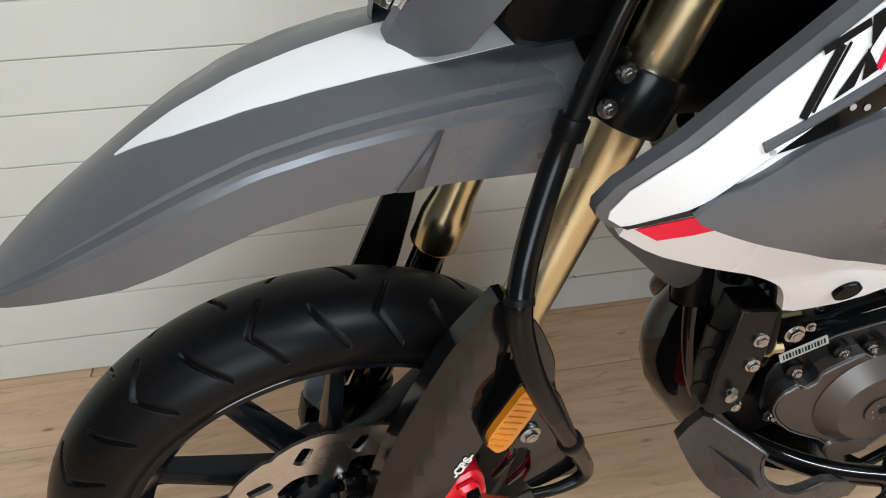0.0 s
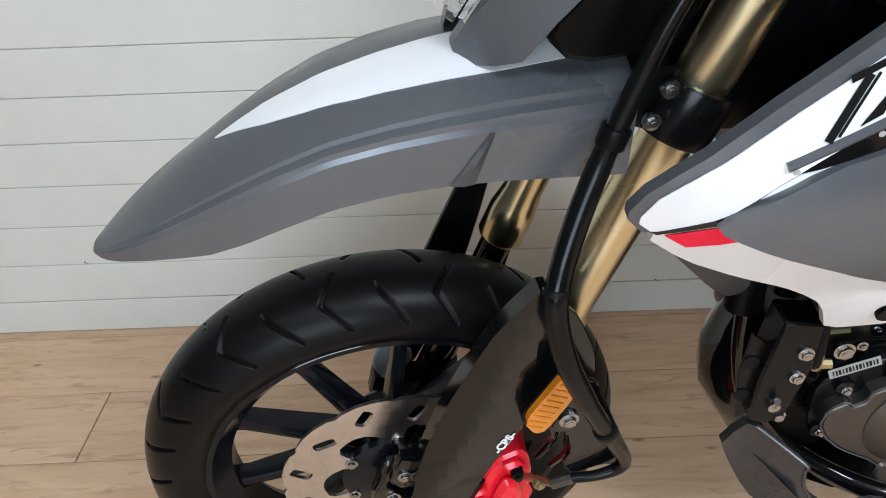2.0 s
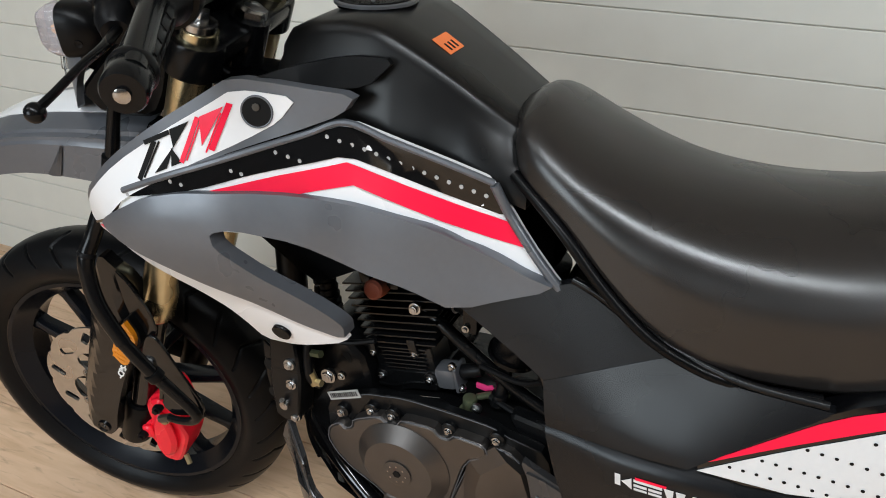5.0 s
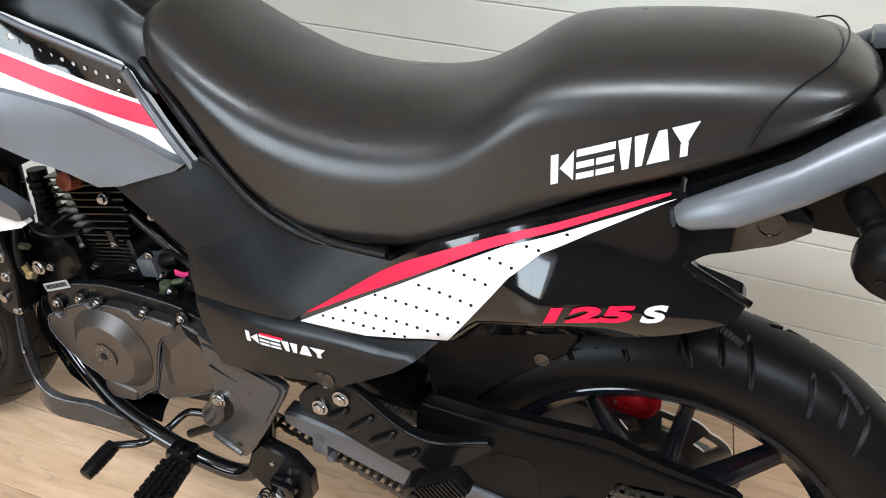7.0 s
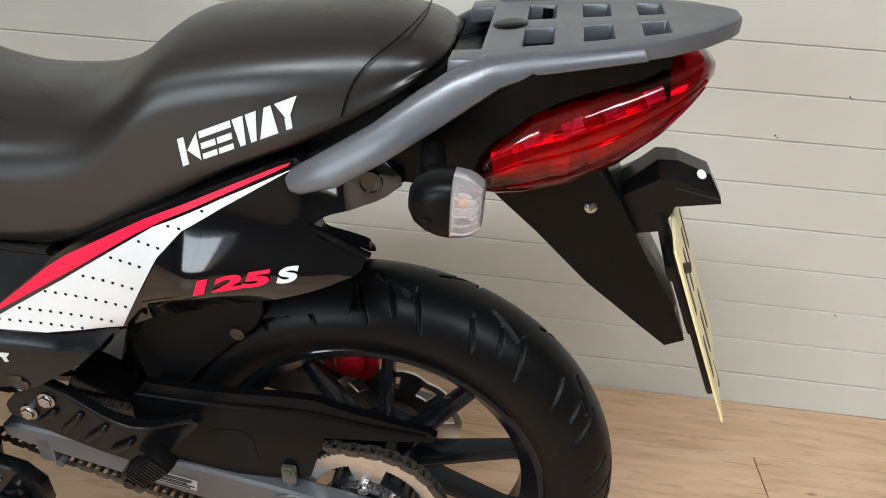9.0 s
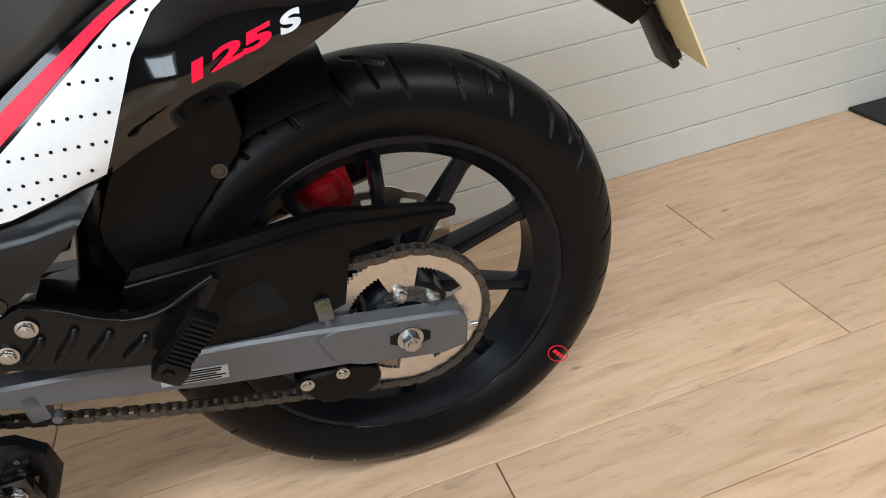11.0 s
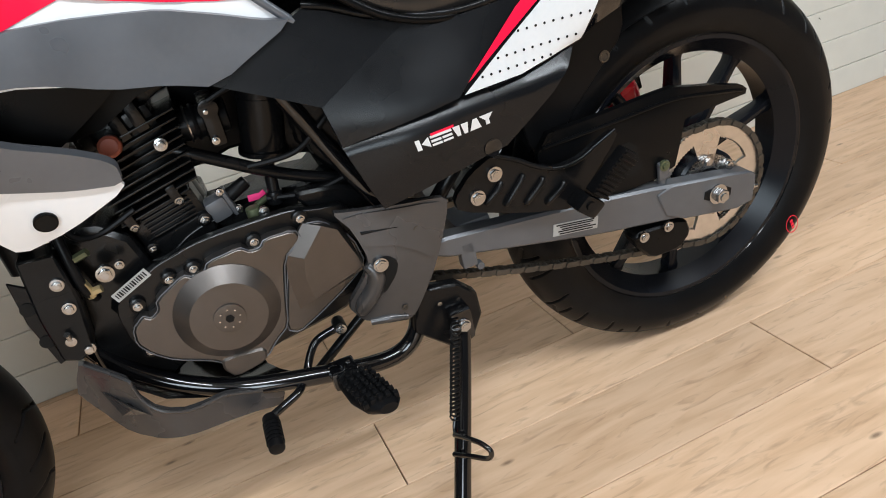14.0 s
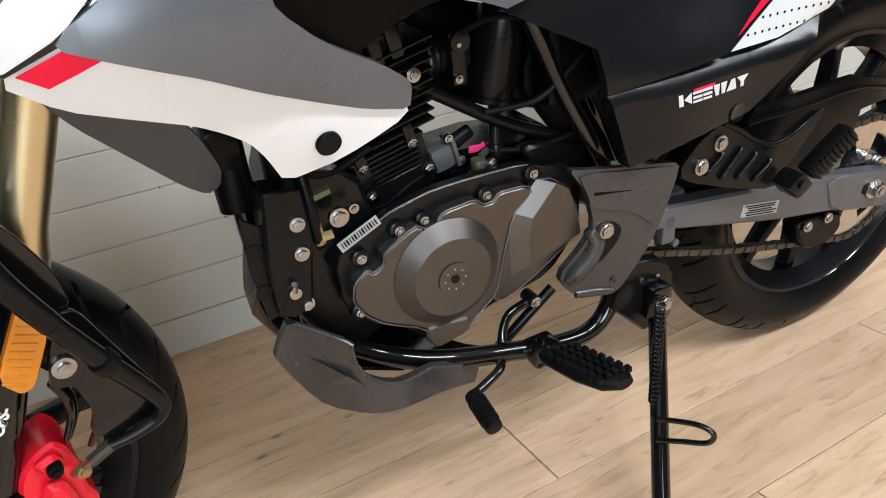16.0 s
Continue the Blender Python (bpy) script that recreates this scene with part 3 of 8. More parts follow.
FORK_D = Vector((0.37, 0, 1)).normalized()
for _s, _side in ((-1, "left"), (1, "right")):
    _y = 0.095 * _s
    _leg = fpart("fork_leg", lathe([(0.026, 0.27), (0.029, 0.275), (0.029, 0.315), (0.0275, 0.325), (0.0245, 0.345), (0.0245, 0.60), (0.0252, 0.602), (0.0252, 0.735), (0.0235, 0.75), (0.012, 0.753)], 40,
                                   (fork_x(0), _y, 0), FORK_D), GOLD, label="gold anodised fork tube")
    fpart("slider", cyl((fork_x(-0.02), _y, -0.02), (fork_x(0.30), _y, 0.30), 0.02, seg=28), GLOSS, _leg)
    fpart("fork_foot", join(cyl((fork_x(-0.04), _y, -0.04), (fork_x(0.05), _y, 0.05), 0.027, seg=24, b=0.004), box((0.035, _y, 0.004), (0.09, 0.036, 0.05), 0.008, pose(0, 0, 0, 0, 12, 0))), BLACK, _leg)
    fpart("fork_cap", join(lathe([(0.021, 0), (0.021, 0.008), (0.012, 0.011)], 24, (fork_x(0.705), _y, 0.705), FORK_D), cyl((fork_x(0.712), _y, 0.712), (fork_x(0.725), _y, 0.725), 0.011, seg=6, b=0.001)), ZINC, _leg)
    for _z0, _z1 in ((0.508, 0.558), (0.652, 0.695)):
        fpart("clamp_ring", lathe([(0.02, 0), (0.0335, 0), (0.0345, 0.003), (0.0345, _z1 - _z0 - 0.003), (0.0335, _z1 - _z0), (0.02, _z1 - _z0)], 32, (fork_x(_z0), _y, _z0), FORK_D), SATIN, _leg)
    fpart("clamp_ear", box((fork_x(0.54) - 0.036, _y - 0.010 * _s, 0.545), (0.022, 0.03, 0.058), 0.004, pose(0, 0, 0, 0, 20, 0)), SATIN, _leg)
    for _z in (0.531, 0.559):
        fpart("clamp_bolt", bolt((fork_x(_z) - 0.04, _y - 0.024, _z + 0.004), r=0.0052), ZINC, _leg)
fpart("lower_yoke", join(box((fork_x(0.535) - 0.005, 0, 0.535), (0.05, 0.16, 0.045), 0.006, pose(0, 0, 0, 0, 20, 0)), cyl((fork_x(0.5) + 0.02, 0, 0.5), (fork_x(0.69) + 0.02, 0, 0.69), 0.026, seg=24)), SATIN)
fpart("upper_yoke", box((fork_x(0.68) + 0.004, 0, 0.68), (0.06, 0.2, 0.024), 0.006, pose(0, 0, 0, 0, 20, 0)), SATIN)

# fork guards, reflector and front brake
GUARD_L = [(0.1466, 0.3905), (0.1292, 0.3627), (0.1080, 0.3257), (0.0934, 0.2920), (0.0734, 0.2433), (0.0598, 0.2078), (0.0429, 0.1616), (0.0289, 0.1155), (0.0172, 0.0581), (0.0148, 0.0299), (0.0272, 0.0150), (0.0525, 0.0026), (0.0701, 0.0186), (0.0834, 0.0639), (0.1112, 0.1307), (0.1394, 0.1857), (0.1494, 0.2271), (0.1683, 0.2718), (0.1805, 0.3127), (0.1710, 0.3639)]


def GUARD_F(x, z):
    """A long face with a flat strip along its middle, folded back along both sides."""
    d = x - float(np.interp(z, [0.0, 0.08, 0.2, 0.39], [0.036, 0.056, 0.104, 0.162]))
    right = float(np.interp(z, [0, 0.12, 0.2, 0.24, 0.39], [0.034, 0.066, 0.066, 0.018, 0.010]))
    return -0.146 + 0.75 * max(0.0, -d - 0.018) + 0.7 * max(0.0, d - right)


_g = fpart("fork_guard", shell(GUARD_L, GUARD_F, 0.02, step=0.011), SHEEN, label="polished black fork guard", sharp=14)
_b = Vector((0.046, GUARD_F(0.046, 0.022), 0.022))
fpart("guard_bolt", lathe([(0.0118, 0), (0.0118, 0.003), (0.0095, 0.0034), (0.008, 0.001), (0.0035, 0.001), (0.003, 0.002), (0.0, 0.002)], 24, _b, (0, -1, 0)), GLOSS, _g)
fpart("mud_plate", plate([(0.1929, 0.262), (0.2097, 0.2617), (0.233, 0.2032), (0.2617, 0.1362), (0.2566, 0.104), (0.2349, 0.1091), (0.2028, 0.101), (0.1868, 0.1198), (0.196, 0.1446), (0.188, 0.1822), (0.1682, 0.1862), (0.176, 0.2225)], -0.157, -0.151), SHEEN, label="black splash plate behind the fork")
fpart("mud_plate", plate([(0.165, 0.372), (0.183, 0.350), (0.205, 0.300), (0.2097, 0.262), (0.185, 0.255), (0.168, 0.30)], -0.150, -0.145), SHEEN, label="black upper splash plate behind the fork")
fpart("plate_bolt", bolt((0.185, -0.159, 0.208), r=0.0072, h=0.007, flange=1.55), ZINC)
for _p in (((0.172, -0.140, 0.185), (0.181, -0.138, 0.160), (0.180, -0.134, 0.135), (0.168, -0.130, 0.105)), ((0.193, -0.142, 0.170), (0.203, -0.140, 0.145), (0.200, -0.136, 0.115), (0.186, -0.130, 0.085))):
    fpart("guard_blade", tube(_p, [0.006, 0.008, 0.008, 0.006], 10, flat=0.6), SHEEN, _g, "black curved blade")
_r = fpart("side_reflector", shell([(0.1707, 0.2943), (0.1822, 0.2688), (0.1825, 0.2544), (0.1581, 0.2063), (0.1467, 0.2040), (0.1362, 0.2199), (0.1375, 0.2342)], lambda x, z: -0.168, 0.008, step=0.05), AMBER, label="amber ribbed reflector")
for _k in range(9):
    _f = (_k + 0.7) / 9.6
    _p = Vector((0.1417 + 0.0360 * _f, -0.1682, 0.2122 + 0.0687 * _f))
    fpart("reflector_rib", tube([_p + Vector((-0.0085, 0, 0.0045)), _p + Vector((0.0088, 0, -0.0045))], 0.0011, 6, 2), AMBER, _r)
fpart("reflector_back", plate([(0.1724, 0.2988), (0.1858, 0.2700), (0.1858, 0.2517), (0.1599, 0.2019), (0.1455, 0.1999), (0.1330, 0.2181), (0.1345, 0.2347)], -0.160, -0.13), BLACK, _r)
_cal = [(0.1316, 0.0826), (0.1545, 0.0924), (0.1656, 0.0766), (0.172, 0.039), (0.169, 0.016), (0.178, -0.007), (0.164, -0.043), (0.147, -0.079), (0.115, -0.075), (0.107, -0.037), (0.09, -0.014), (0.091, 0.010), (0.113, 0.0147), (0.109, 0.046), (0.116, 0.065)]
_c = fpart("front_caliper", join(plate(_cal, -0.112, -0.052, 0.004, 2), plate([(0.120, 0.012), (0.132, 0.050), (0.152, 0.046), (0.158, 0.012), (0.160, -0.012), (0.150, -0.046), (0.128, -0.056), (0.117, -0.03)], -0.126, -0.110, 0.007, 2),
                                plate([(0.128, 0.078), (0.150, 0.086), (0.160, 0.066), (0.140, 0.056)], -0.124, -0.110, 0.005, 2), plate([(0.094, 0.008), (0.114, 0.010), (0.118, -0.016), (0.098, -0.018)], -0.122, -0.110, 0.004, 2)), CALIPER, label="red painted brake caliper")
for _x, _z in ((0.147, 0.070), (0.1, -0.006)):
    fpart("slide_pin", join(cyl((_x, -0.112, _z), (_x, -0.132, _z), 0.009, 0.0078, 16, 0.002), cyl((_x, -0.130, _z), (_x, -0.136, _z), 0.005, seg=6)), RUBBER, _c)
fpart("banjo", cyl((0.200, -0.162, 0.101), (0.178, -0.158, 0.088), 0.0068, seg=8), CHAIN, _c, "dull metal hose end")
fpart("banjo_bolt", bolt((0.170, -0.142, 0.066), (0.3, -1, 0), 0.006, 0.006, 1.3), BRASS, _c)
fpart("banjo_arm", cyl((0.162, -0.118, 0.046), (0.180, -0.157, 0.088), 0.005, seg=8), BRASS, _c)
fpart("bleed_nipple", cyl((0.168, -0.116, -0.046), (0.176, -0.122, -0.060), 0.0045, seg=8), BRASS, _c)
fpart("axle_clamp", join(box((0.004, -0.088, 0.036), (0.046, 0.03, 0.07), 0.010, pose(0, 0, 0, 0, 20, 0)), box((0.018, -0.098, 0.082), (0.034, 0.03, 0.05), 0.009, pose(0, 0, 0, 0, 20, 0)), box((0.010, -0.094, 0.004), (0.03, 0.026, 0.034), 0.007, pose(0, 0, 0, 0, -15, 0)),
                         cyl((0, -0.06, 0), (0, -0.106, 0), 0.018, seg=20, b=0.003)), GLOSS)
for _x, _z in ((-0.001, 0.041), (0.0146, 0.082)):
    fpart("axle_clamp_bolt", bolt((_x, -0.114, _z), r=0.0062), ZINC)
fpart("axle_clamp_nut", lathe([(0.009, 0), (0.009, 0.006), (0.004, 0.007)], 6, (0.012, -0.105, 0.062), (0, -1, 0)), GLOSS)

# right side of the fork as it shows behind the wheel
fpart("fork_guard", plate([(0.174, 0.386), (0.149, 0.385), (0.092, 0.251), (0.03, 0.10), (0.0, 0.02), (0.05, -0.01), (0.11, 0.12), (0.145, 0.25)], 0.122, 0.132, 0.002), SATIN)
fpart("sensor_bracket", join(plate([(0.009, 0.114), (0.029, 0.107), (0.049, 0.092), (0.051, 0.073), (0.039, 0.056), (0.026, 0.027), (0.008, 0.04), (-0.007, 0.072)], 0.071, 0.077, 0.002), plate([(0.02, 0.10), (0.045, 0.092), (0.035, 0.062), (0.018, 0.06)], 0.066, 0.072, 0.003), bolt((0.018, 0.07, 0.045), r=0.006)), PRESSED, label="pressed metal sensor bracket")
fpart("sensor_wire", tube([(0.19, 0.09, 0.27), (0.18, 0.09, 0.23), (0.15, 0.085, 0.13), (0.09, 0.082, 0.06), (0.05, 0.08, 0.05)], 0.003, 8), RUBBER)

# brake hose
_h = fpart("brake_hose", tube([(0.345, -0.12, 0.80), (0.30, -0.125, 0.745), (0.255, -0.126, 0.68), (0.226, -0.127, 0.625), (0.198, -0.128, 0.5392), (0.187, -0.13, 0.5035), (0.1715, -0.142, 0.4674), (0.1575, -0.156, 0.4301), (0.1487, -0.171, 0.4028), (0.1503, -0.18, 0.3734), (0.1613, -0.189, 0.3314), (0.1852, -0.192, 0.2771)], [0.0062, 0.0064, 0.0068, 0.0075, 0.0095, 0.0108, 0.0112, 0.0112, 0.0112, 0.0112, 0.0112, 0.0105], 14), SATIN, label="black sleeved brake hose")
fpart("lower_hose", tube([(0.1852, -0.192, 0.2771), (0.2123, -0.186, 0.2215), (0.2511, -0.17, 0.1407), (0.251, -0.168, 0.116), (0.226, -0.166, 0.104), (0.198, -0.162, 0.100)], [0.0098, 0.0098, 0.009, 0.0075, 0.0062, 0.0058], 12), SATIN, _h)
for _p, _q in (((0.1487, -0.171, 0.4028), (0.1496, -0.168, 0.4083)), ((0.198, -0.128, 0.5392), (0.1935, -0.1289, 0.5231)), ((0.2123, -0.186, 0.2215), (0.2181, -0.1836, 0.2094))):
    fpart("hose_clip", cyl(_p, _q, 0.0128, seg=16, b=0.001), RUBBER, _h)

# high front mudguard
_fx = [-0.263, -0.252, -0.233, -0.205, -0.176, -0.145, -0.110, -0.076, -0.03, 0.02, 0.068, 0.12, 0.205, 0.226]
_ft = [0.385, 0.394, 0.410, 0.433, 0.456, 0.479, 0.502, 0.521, 0.542, 0.556, 0.566, 0.574, 0.582, 0.584]
_fl = [0.380, 0.382, 0.390, 0.399, 0.405, 0.411, 0.426, 0.444, 0.465, 0.478, 0.484, 0.483, 0.476, 0.474]
_fw = [0.010, 0.024, 0.040, 0.055, 0.064, 0.072, 0.081, 0.089, 0.097, 0.103, 0.107, 0.107, 0.104, 0.103]


def mudguard(x, v):
    """A place on the mudguard: v from -1 (left rim) through 0 (crown) to 1."""
    t, l, w = np.interp(x, _fx, _ft), np.interp(x, _fx, _fl), np.interp(x, _fx, _fw)
    h = t - l
    a = abs(v)
    f = float(np.clip((x + 0.2) / 0.12, 0.15, 1))
    k = [0, 0.2, 0.4, 0.49, 0.53, 0.61, 0.65, 0.70, 1.0]
    y = w * np.interp(a, k, [0, 0.34, 0.68, 0.85, 0.86, 0.955, 0.962, 0.985, 1.0])
    z = t - h * (np.interp(a, k, [0, 0.055, 0.19, 0.255, 0.31, 0.335, 0.395, 0.455, 1.0]) * f + (1 - f) * np.interp(a, [0, 0.2, 0.4, 0.52, 0.62, 0.7, 1.0], [0, 0.055, 0.19, 0.28, 0.36, 0.46, 1.0]))
    return float(x), float(math.copysign(y, v)), float(z)


_xs = np.concatenate([np.linspace(-0.263, -0.2, 9), np.linspace(-0.19, 0.226, 36)])
_vs = [-1, -0.9, -0.8, -0.72, -0.70, -0.65, -0.61, -0.57, -0.53, -0.49, -0.46, -0.4, -0.3, -0.2, -0.1, 0]
_vs = _vs + [-v for v in _vs[-2::-1]]


def grid(rows, thick):
    bm = bmesh.new()
    vs = [[bm.verts.new(p) for p in r] for r in rows]
    for a, b in zip(vs, vs[1:]):
        for k in range(len(a) - 1):
            bm.faces.new((a[k], a[k + 1], b[k + 1], b[k]))
    bmesh.ops.recalc_face_normals(bm, faces=bm.faces)
    bmesh.ops.solidify(bm, geom=bm.faces[:], thickness=thick)
    bmesh.ops.recalc_face_normals(bm, faces=bm.faces)
    return bm


fender = fpart("front_mudguard", grid([[mudguard(x, v) for v in _vs] for x in _xs], 0.003), GREY, label="grey beak mudguard with a white flash", sharp=17)
rows = []
for x in np.linspace(-0.128, 0.19, 28):
    lo = np.interp(x, [-0.128, -0.08, -0.04, 0.0, 0.04, 0.12, 0.19], [0.035, 0.205, 0.265, 0.295, 0.31, 0.33, 0.315])
    hi = np.interp(x, [-0.128, -0.08, -0.04, 0.0, 0.06, 0.19], [0.025, 0.005, 0.01, 0.0, -0.02, -0.03])
    rows.append([Vector(mudguard(x, -v)) + Vector((0, -0.0006, 0.0014)) for v in np.linspace(lo, hi, 8)])
fpart("white_flash", grid(rows, 0.001), WHITE, fender, "white flash on the mudguard")
# a dark tapered sheet laid on the mudguard paints the shade of its recess
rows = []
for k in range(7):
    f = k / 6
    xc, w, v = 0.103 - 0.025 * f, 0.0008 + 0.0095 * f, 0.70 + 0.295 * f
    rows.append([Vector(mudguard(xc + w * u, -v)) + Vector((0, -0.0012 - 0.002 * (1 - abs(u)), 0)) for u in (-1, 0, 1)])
fpart("mudguard_shade", grid(rows, 0.001), DIM, fender, "dark tapered sheet for the shade in a recess")

# headlight mask
def nose_x(z):
    return float(np.interp(z, [0.56, 0.596, 0.62, 0.71, 0.728, 0.76, 0.79, 0.815, 0.88], [0.066, 0.075, 0.082, 0.112, 0.125, 0.139, 0.153, 0.167, 0.205]))


def mask(y, z, lift=0.0):
    y, z = float(y), float(z)
    return Vector((nose_x(z) + 5.2 * y * y - lift, y, z))


_rows = []
for k in range(11):
    f = k / 10
    row = []
    for j in range(17):
        u = -1 + j / 8
        z0, z1 = 0.726 + 0.018 * u * u - 0.05 * max(0.0, abs(u) - 0.9), 0.868 - 0.07 * u * u
        row.append(mask(0.104 * u, z0 + (z1 - z0) * f))
    _rows.append(row)
cowl = fpart("headlight_mask", grid(_rows, 0.003), WHITE, label="white headlight mask with grey side cheeks")
CHEEK = [(0.235, 0.806), (0.251, 0.782), (0.248, 0.738), (0.226, 0.708), (0.179, 0.659), (0.149, 0.616), (0.129, 0.581), (0.112, 0.569), (0.097, 0.562), (0.085, 0.561), (0.084, 0.572), (0.093, 0.597), (0.108, 0.623), (0.128, 0.653), (0.182, 0.726), (0.172, 0.742), (0.205, 0.78)]
CHEEK_F = surface([(0.128, 0.574, -0.08), (0.092, 0.556, -0.034), (0.078, 0.567, -0.012), (0.098, 0.625, -0.042), (0.18, 0.735, -0.099), (0.25, 0.76, -0.112), (0.235, 0.81, -0.104), (0.165, 0.63, -0.104), (0.21, 0.7, -0.114)])
for _s in (0, 1):
    b = shell(CHEEK, CHEEK_F, 0.014, 0.0065, 0.02, 0)
    fpart("cheek_panel", mirrored(b) if _s else b, GREY, cowl, "graphite grey cheek panel")
    b = plate([(0.2505, 0.785), (0.2535, 0.785), (0.2515, 0.738), (0.2485, 0.739)], -0.1155, -0.10, 0.0005, 0)
    fpart("cheek_rim", mirrored(b) if _s else b, ALLOY, cowl)
_rows, _back = [], []
for k in range(9):
    z = 0.598 + 0.132 * k / 8
    hw = np.interp(z, [0.598, 0.655, 0.73], [0.042, 0.064, 0.099])
    _rows.append([mask(hw * (-1 + j / 6), z + 0.014 * (k / 8) * (j / 6 - 1) ** 2, 0.003) for j in range(13)])
    _back.append([mask(hw * 0.99 * (-1 + j / 6), z, 0) + Vector((0.006 + 0.035 * (1 - (j / 6 - 1) ** 4) * (1 - (k / 4 - 1) ** 4) + 0.004 * (j % 2), 0, 0)) for j in range(13)])
lamp = fpart("headlight", grid(_back, 0.002), REFLECT, cowl, "bright headlight reflector")
fpart("headlight_lens", grid(_rows, 0.0025), CLEAR, cowl, "clear headlight lens")
fpart("headlight_bezel", join(*[tube([mask(s * np.interp(z, [0.598, 0.655, 0.73], [0.042, 0.064, 0.099]), z + 0.01, 0.002) for z in (0.605, 0.65, 0.70, 0.735)], 0.0045, 8, flat=0.6) for s in (-1, 1)],
                                tube([mask(0.1 * u, 0.727 + 0.016 * u * u, 0.003) for u in (-1, -0.6, -0.2, 0.2, 0.6, 1)], 0.0055, 8, flat=0.6)), CLEAR, cowl)
fpart("bulb_housing", box((0.20, 0, 0.69), (0.09, 0.16, 0.15), 0.02, pose(0, 0, 0, 0, 22, 0)), BLACK, cowl)
fpart("inner_shroud", plate([(0.14, 0.605), (0.19, 0.655), (0.24, 0.70), (0.258, 0.745), (0.30, 0.758), (0.31, 0.74), (0.275, 0.62), (0.25, 0.58), (0.17, 0.575)], -0.092, 0.092, 0.006), BLACK, cowl)

# instruments under a smoked cover
dash = fpart("instrument_panel", plate([(0.200, 0.845), (0.228, 0.806), (0.244, 0.777), (0.262, 0.775), (0.326, 0.787), (0.322, 0.806), (0.29, 0.842), (0.24, 0.866)], -0.09, 0.09, 0.004, 0), BROWN, label="instrument cluster under a smoked brown cover")
fpart("dash_rim", tube([(0.205, -0.0925, 0.842), (0.229, -0.0925, 0.806), (0.245, -0.0925, 0.776), (0.262, -0.0925, 0.773), (0.295, -0.0925, 0.779), (0.328, -0.0925, 0.786)], 0.003, 8, 1, smooth=False), SATIN, dash)
fpart("dash_back", plate([(0.246, 0.774), (0.324, 0.785), (0.335, 0.75), (0.30, 0.70), (0.25, 0.70)], -0.088, 0.088, 0.006), BLACK, dash, "black back of the instruments")
fpart("needle", plate([(0.238, 0.804), (0.251, 0.8155), (0.2525, 0.814), (0.240, 0.8025)], -0.0914, -0.09, 0, 0), RED, dash, "red needle")
_m = Matrix.Translation((0.297, -0.035, 0.826)) @ pose(0, 0, 0, 0, 48, 0)
for _n, _b, _mt in (("dial_face", lathe([(0.001, 0), (0.034, 0), (0.034, 0.003), (0.001, 0.003)], 32, axis=(0, 0, 1)), INK), ("dial_scale", lathe([(0.028, 0.0032), (0.0325, 0.0032), (0.0325, 0.0042), (0.028, 0.0042)], 32, axis=(0, 0, 1), close=True), PAPER)):
    bmesh.ops.transform(_b, matrix=_m, verts=_b.verts)
    fpart(_n, _b, _mt, dash)
fpart("ignition_key", join(cyl((0.315, -0.02, 0.80), (0.325, -0.02, 0.83), 0.013, seg=16, b=0.002), box((0.33, -0.02, 0.848), (0.03, 0.008, 0.034), 0.005, pose(0, 0, 0, 0, 25, 0))), RUBBER, dash)
fpart("key_ring", join(tube([(0.315, -0.06 + 0.016 * math.cos(a), 0.835 + 0.016 * math.sin(a)) for a in [k * 0.628 for k in range(11)]], 0.0014, 6, 3), box((0.318, -0.062, 0.795), (0.004, 0.010, 0.042), 0.001, pose(0, 0, 0, 8, 20, 0))), ZINC, dash)


def squircle(x, ry, rz, power=0.62, n=24):
    """A soft-cornered ring across x."""
    out = []
    for k in range(n):
        a = 2 * math.pi * k / n
        c, t = math.cos(a), math.sin(a)
        out.append((x, ry * math.copysign(abs(c) ** power, c), rz * math.copysign(abs(t) ** power, t)))
    return out


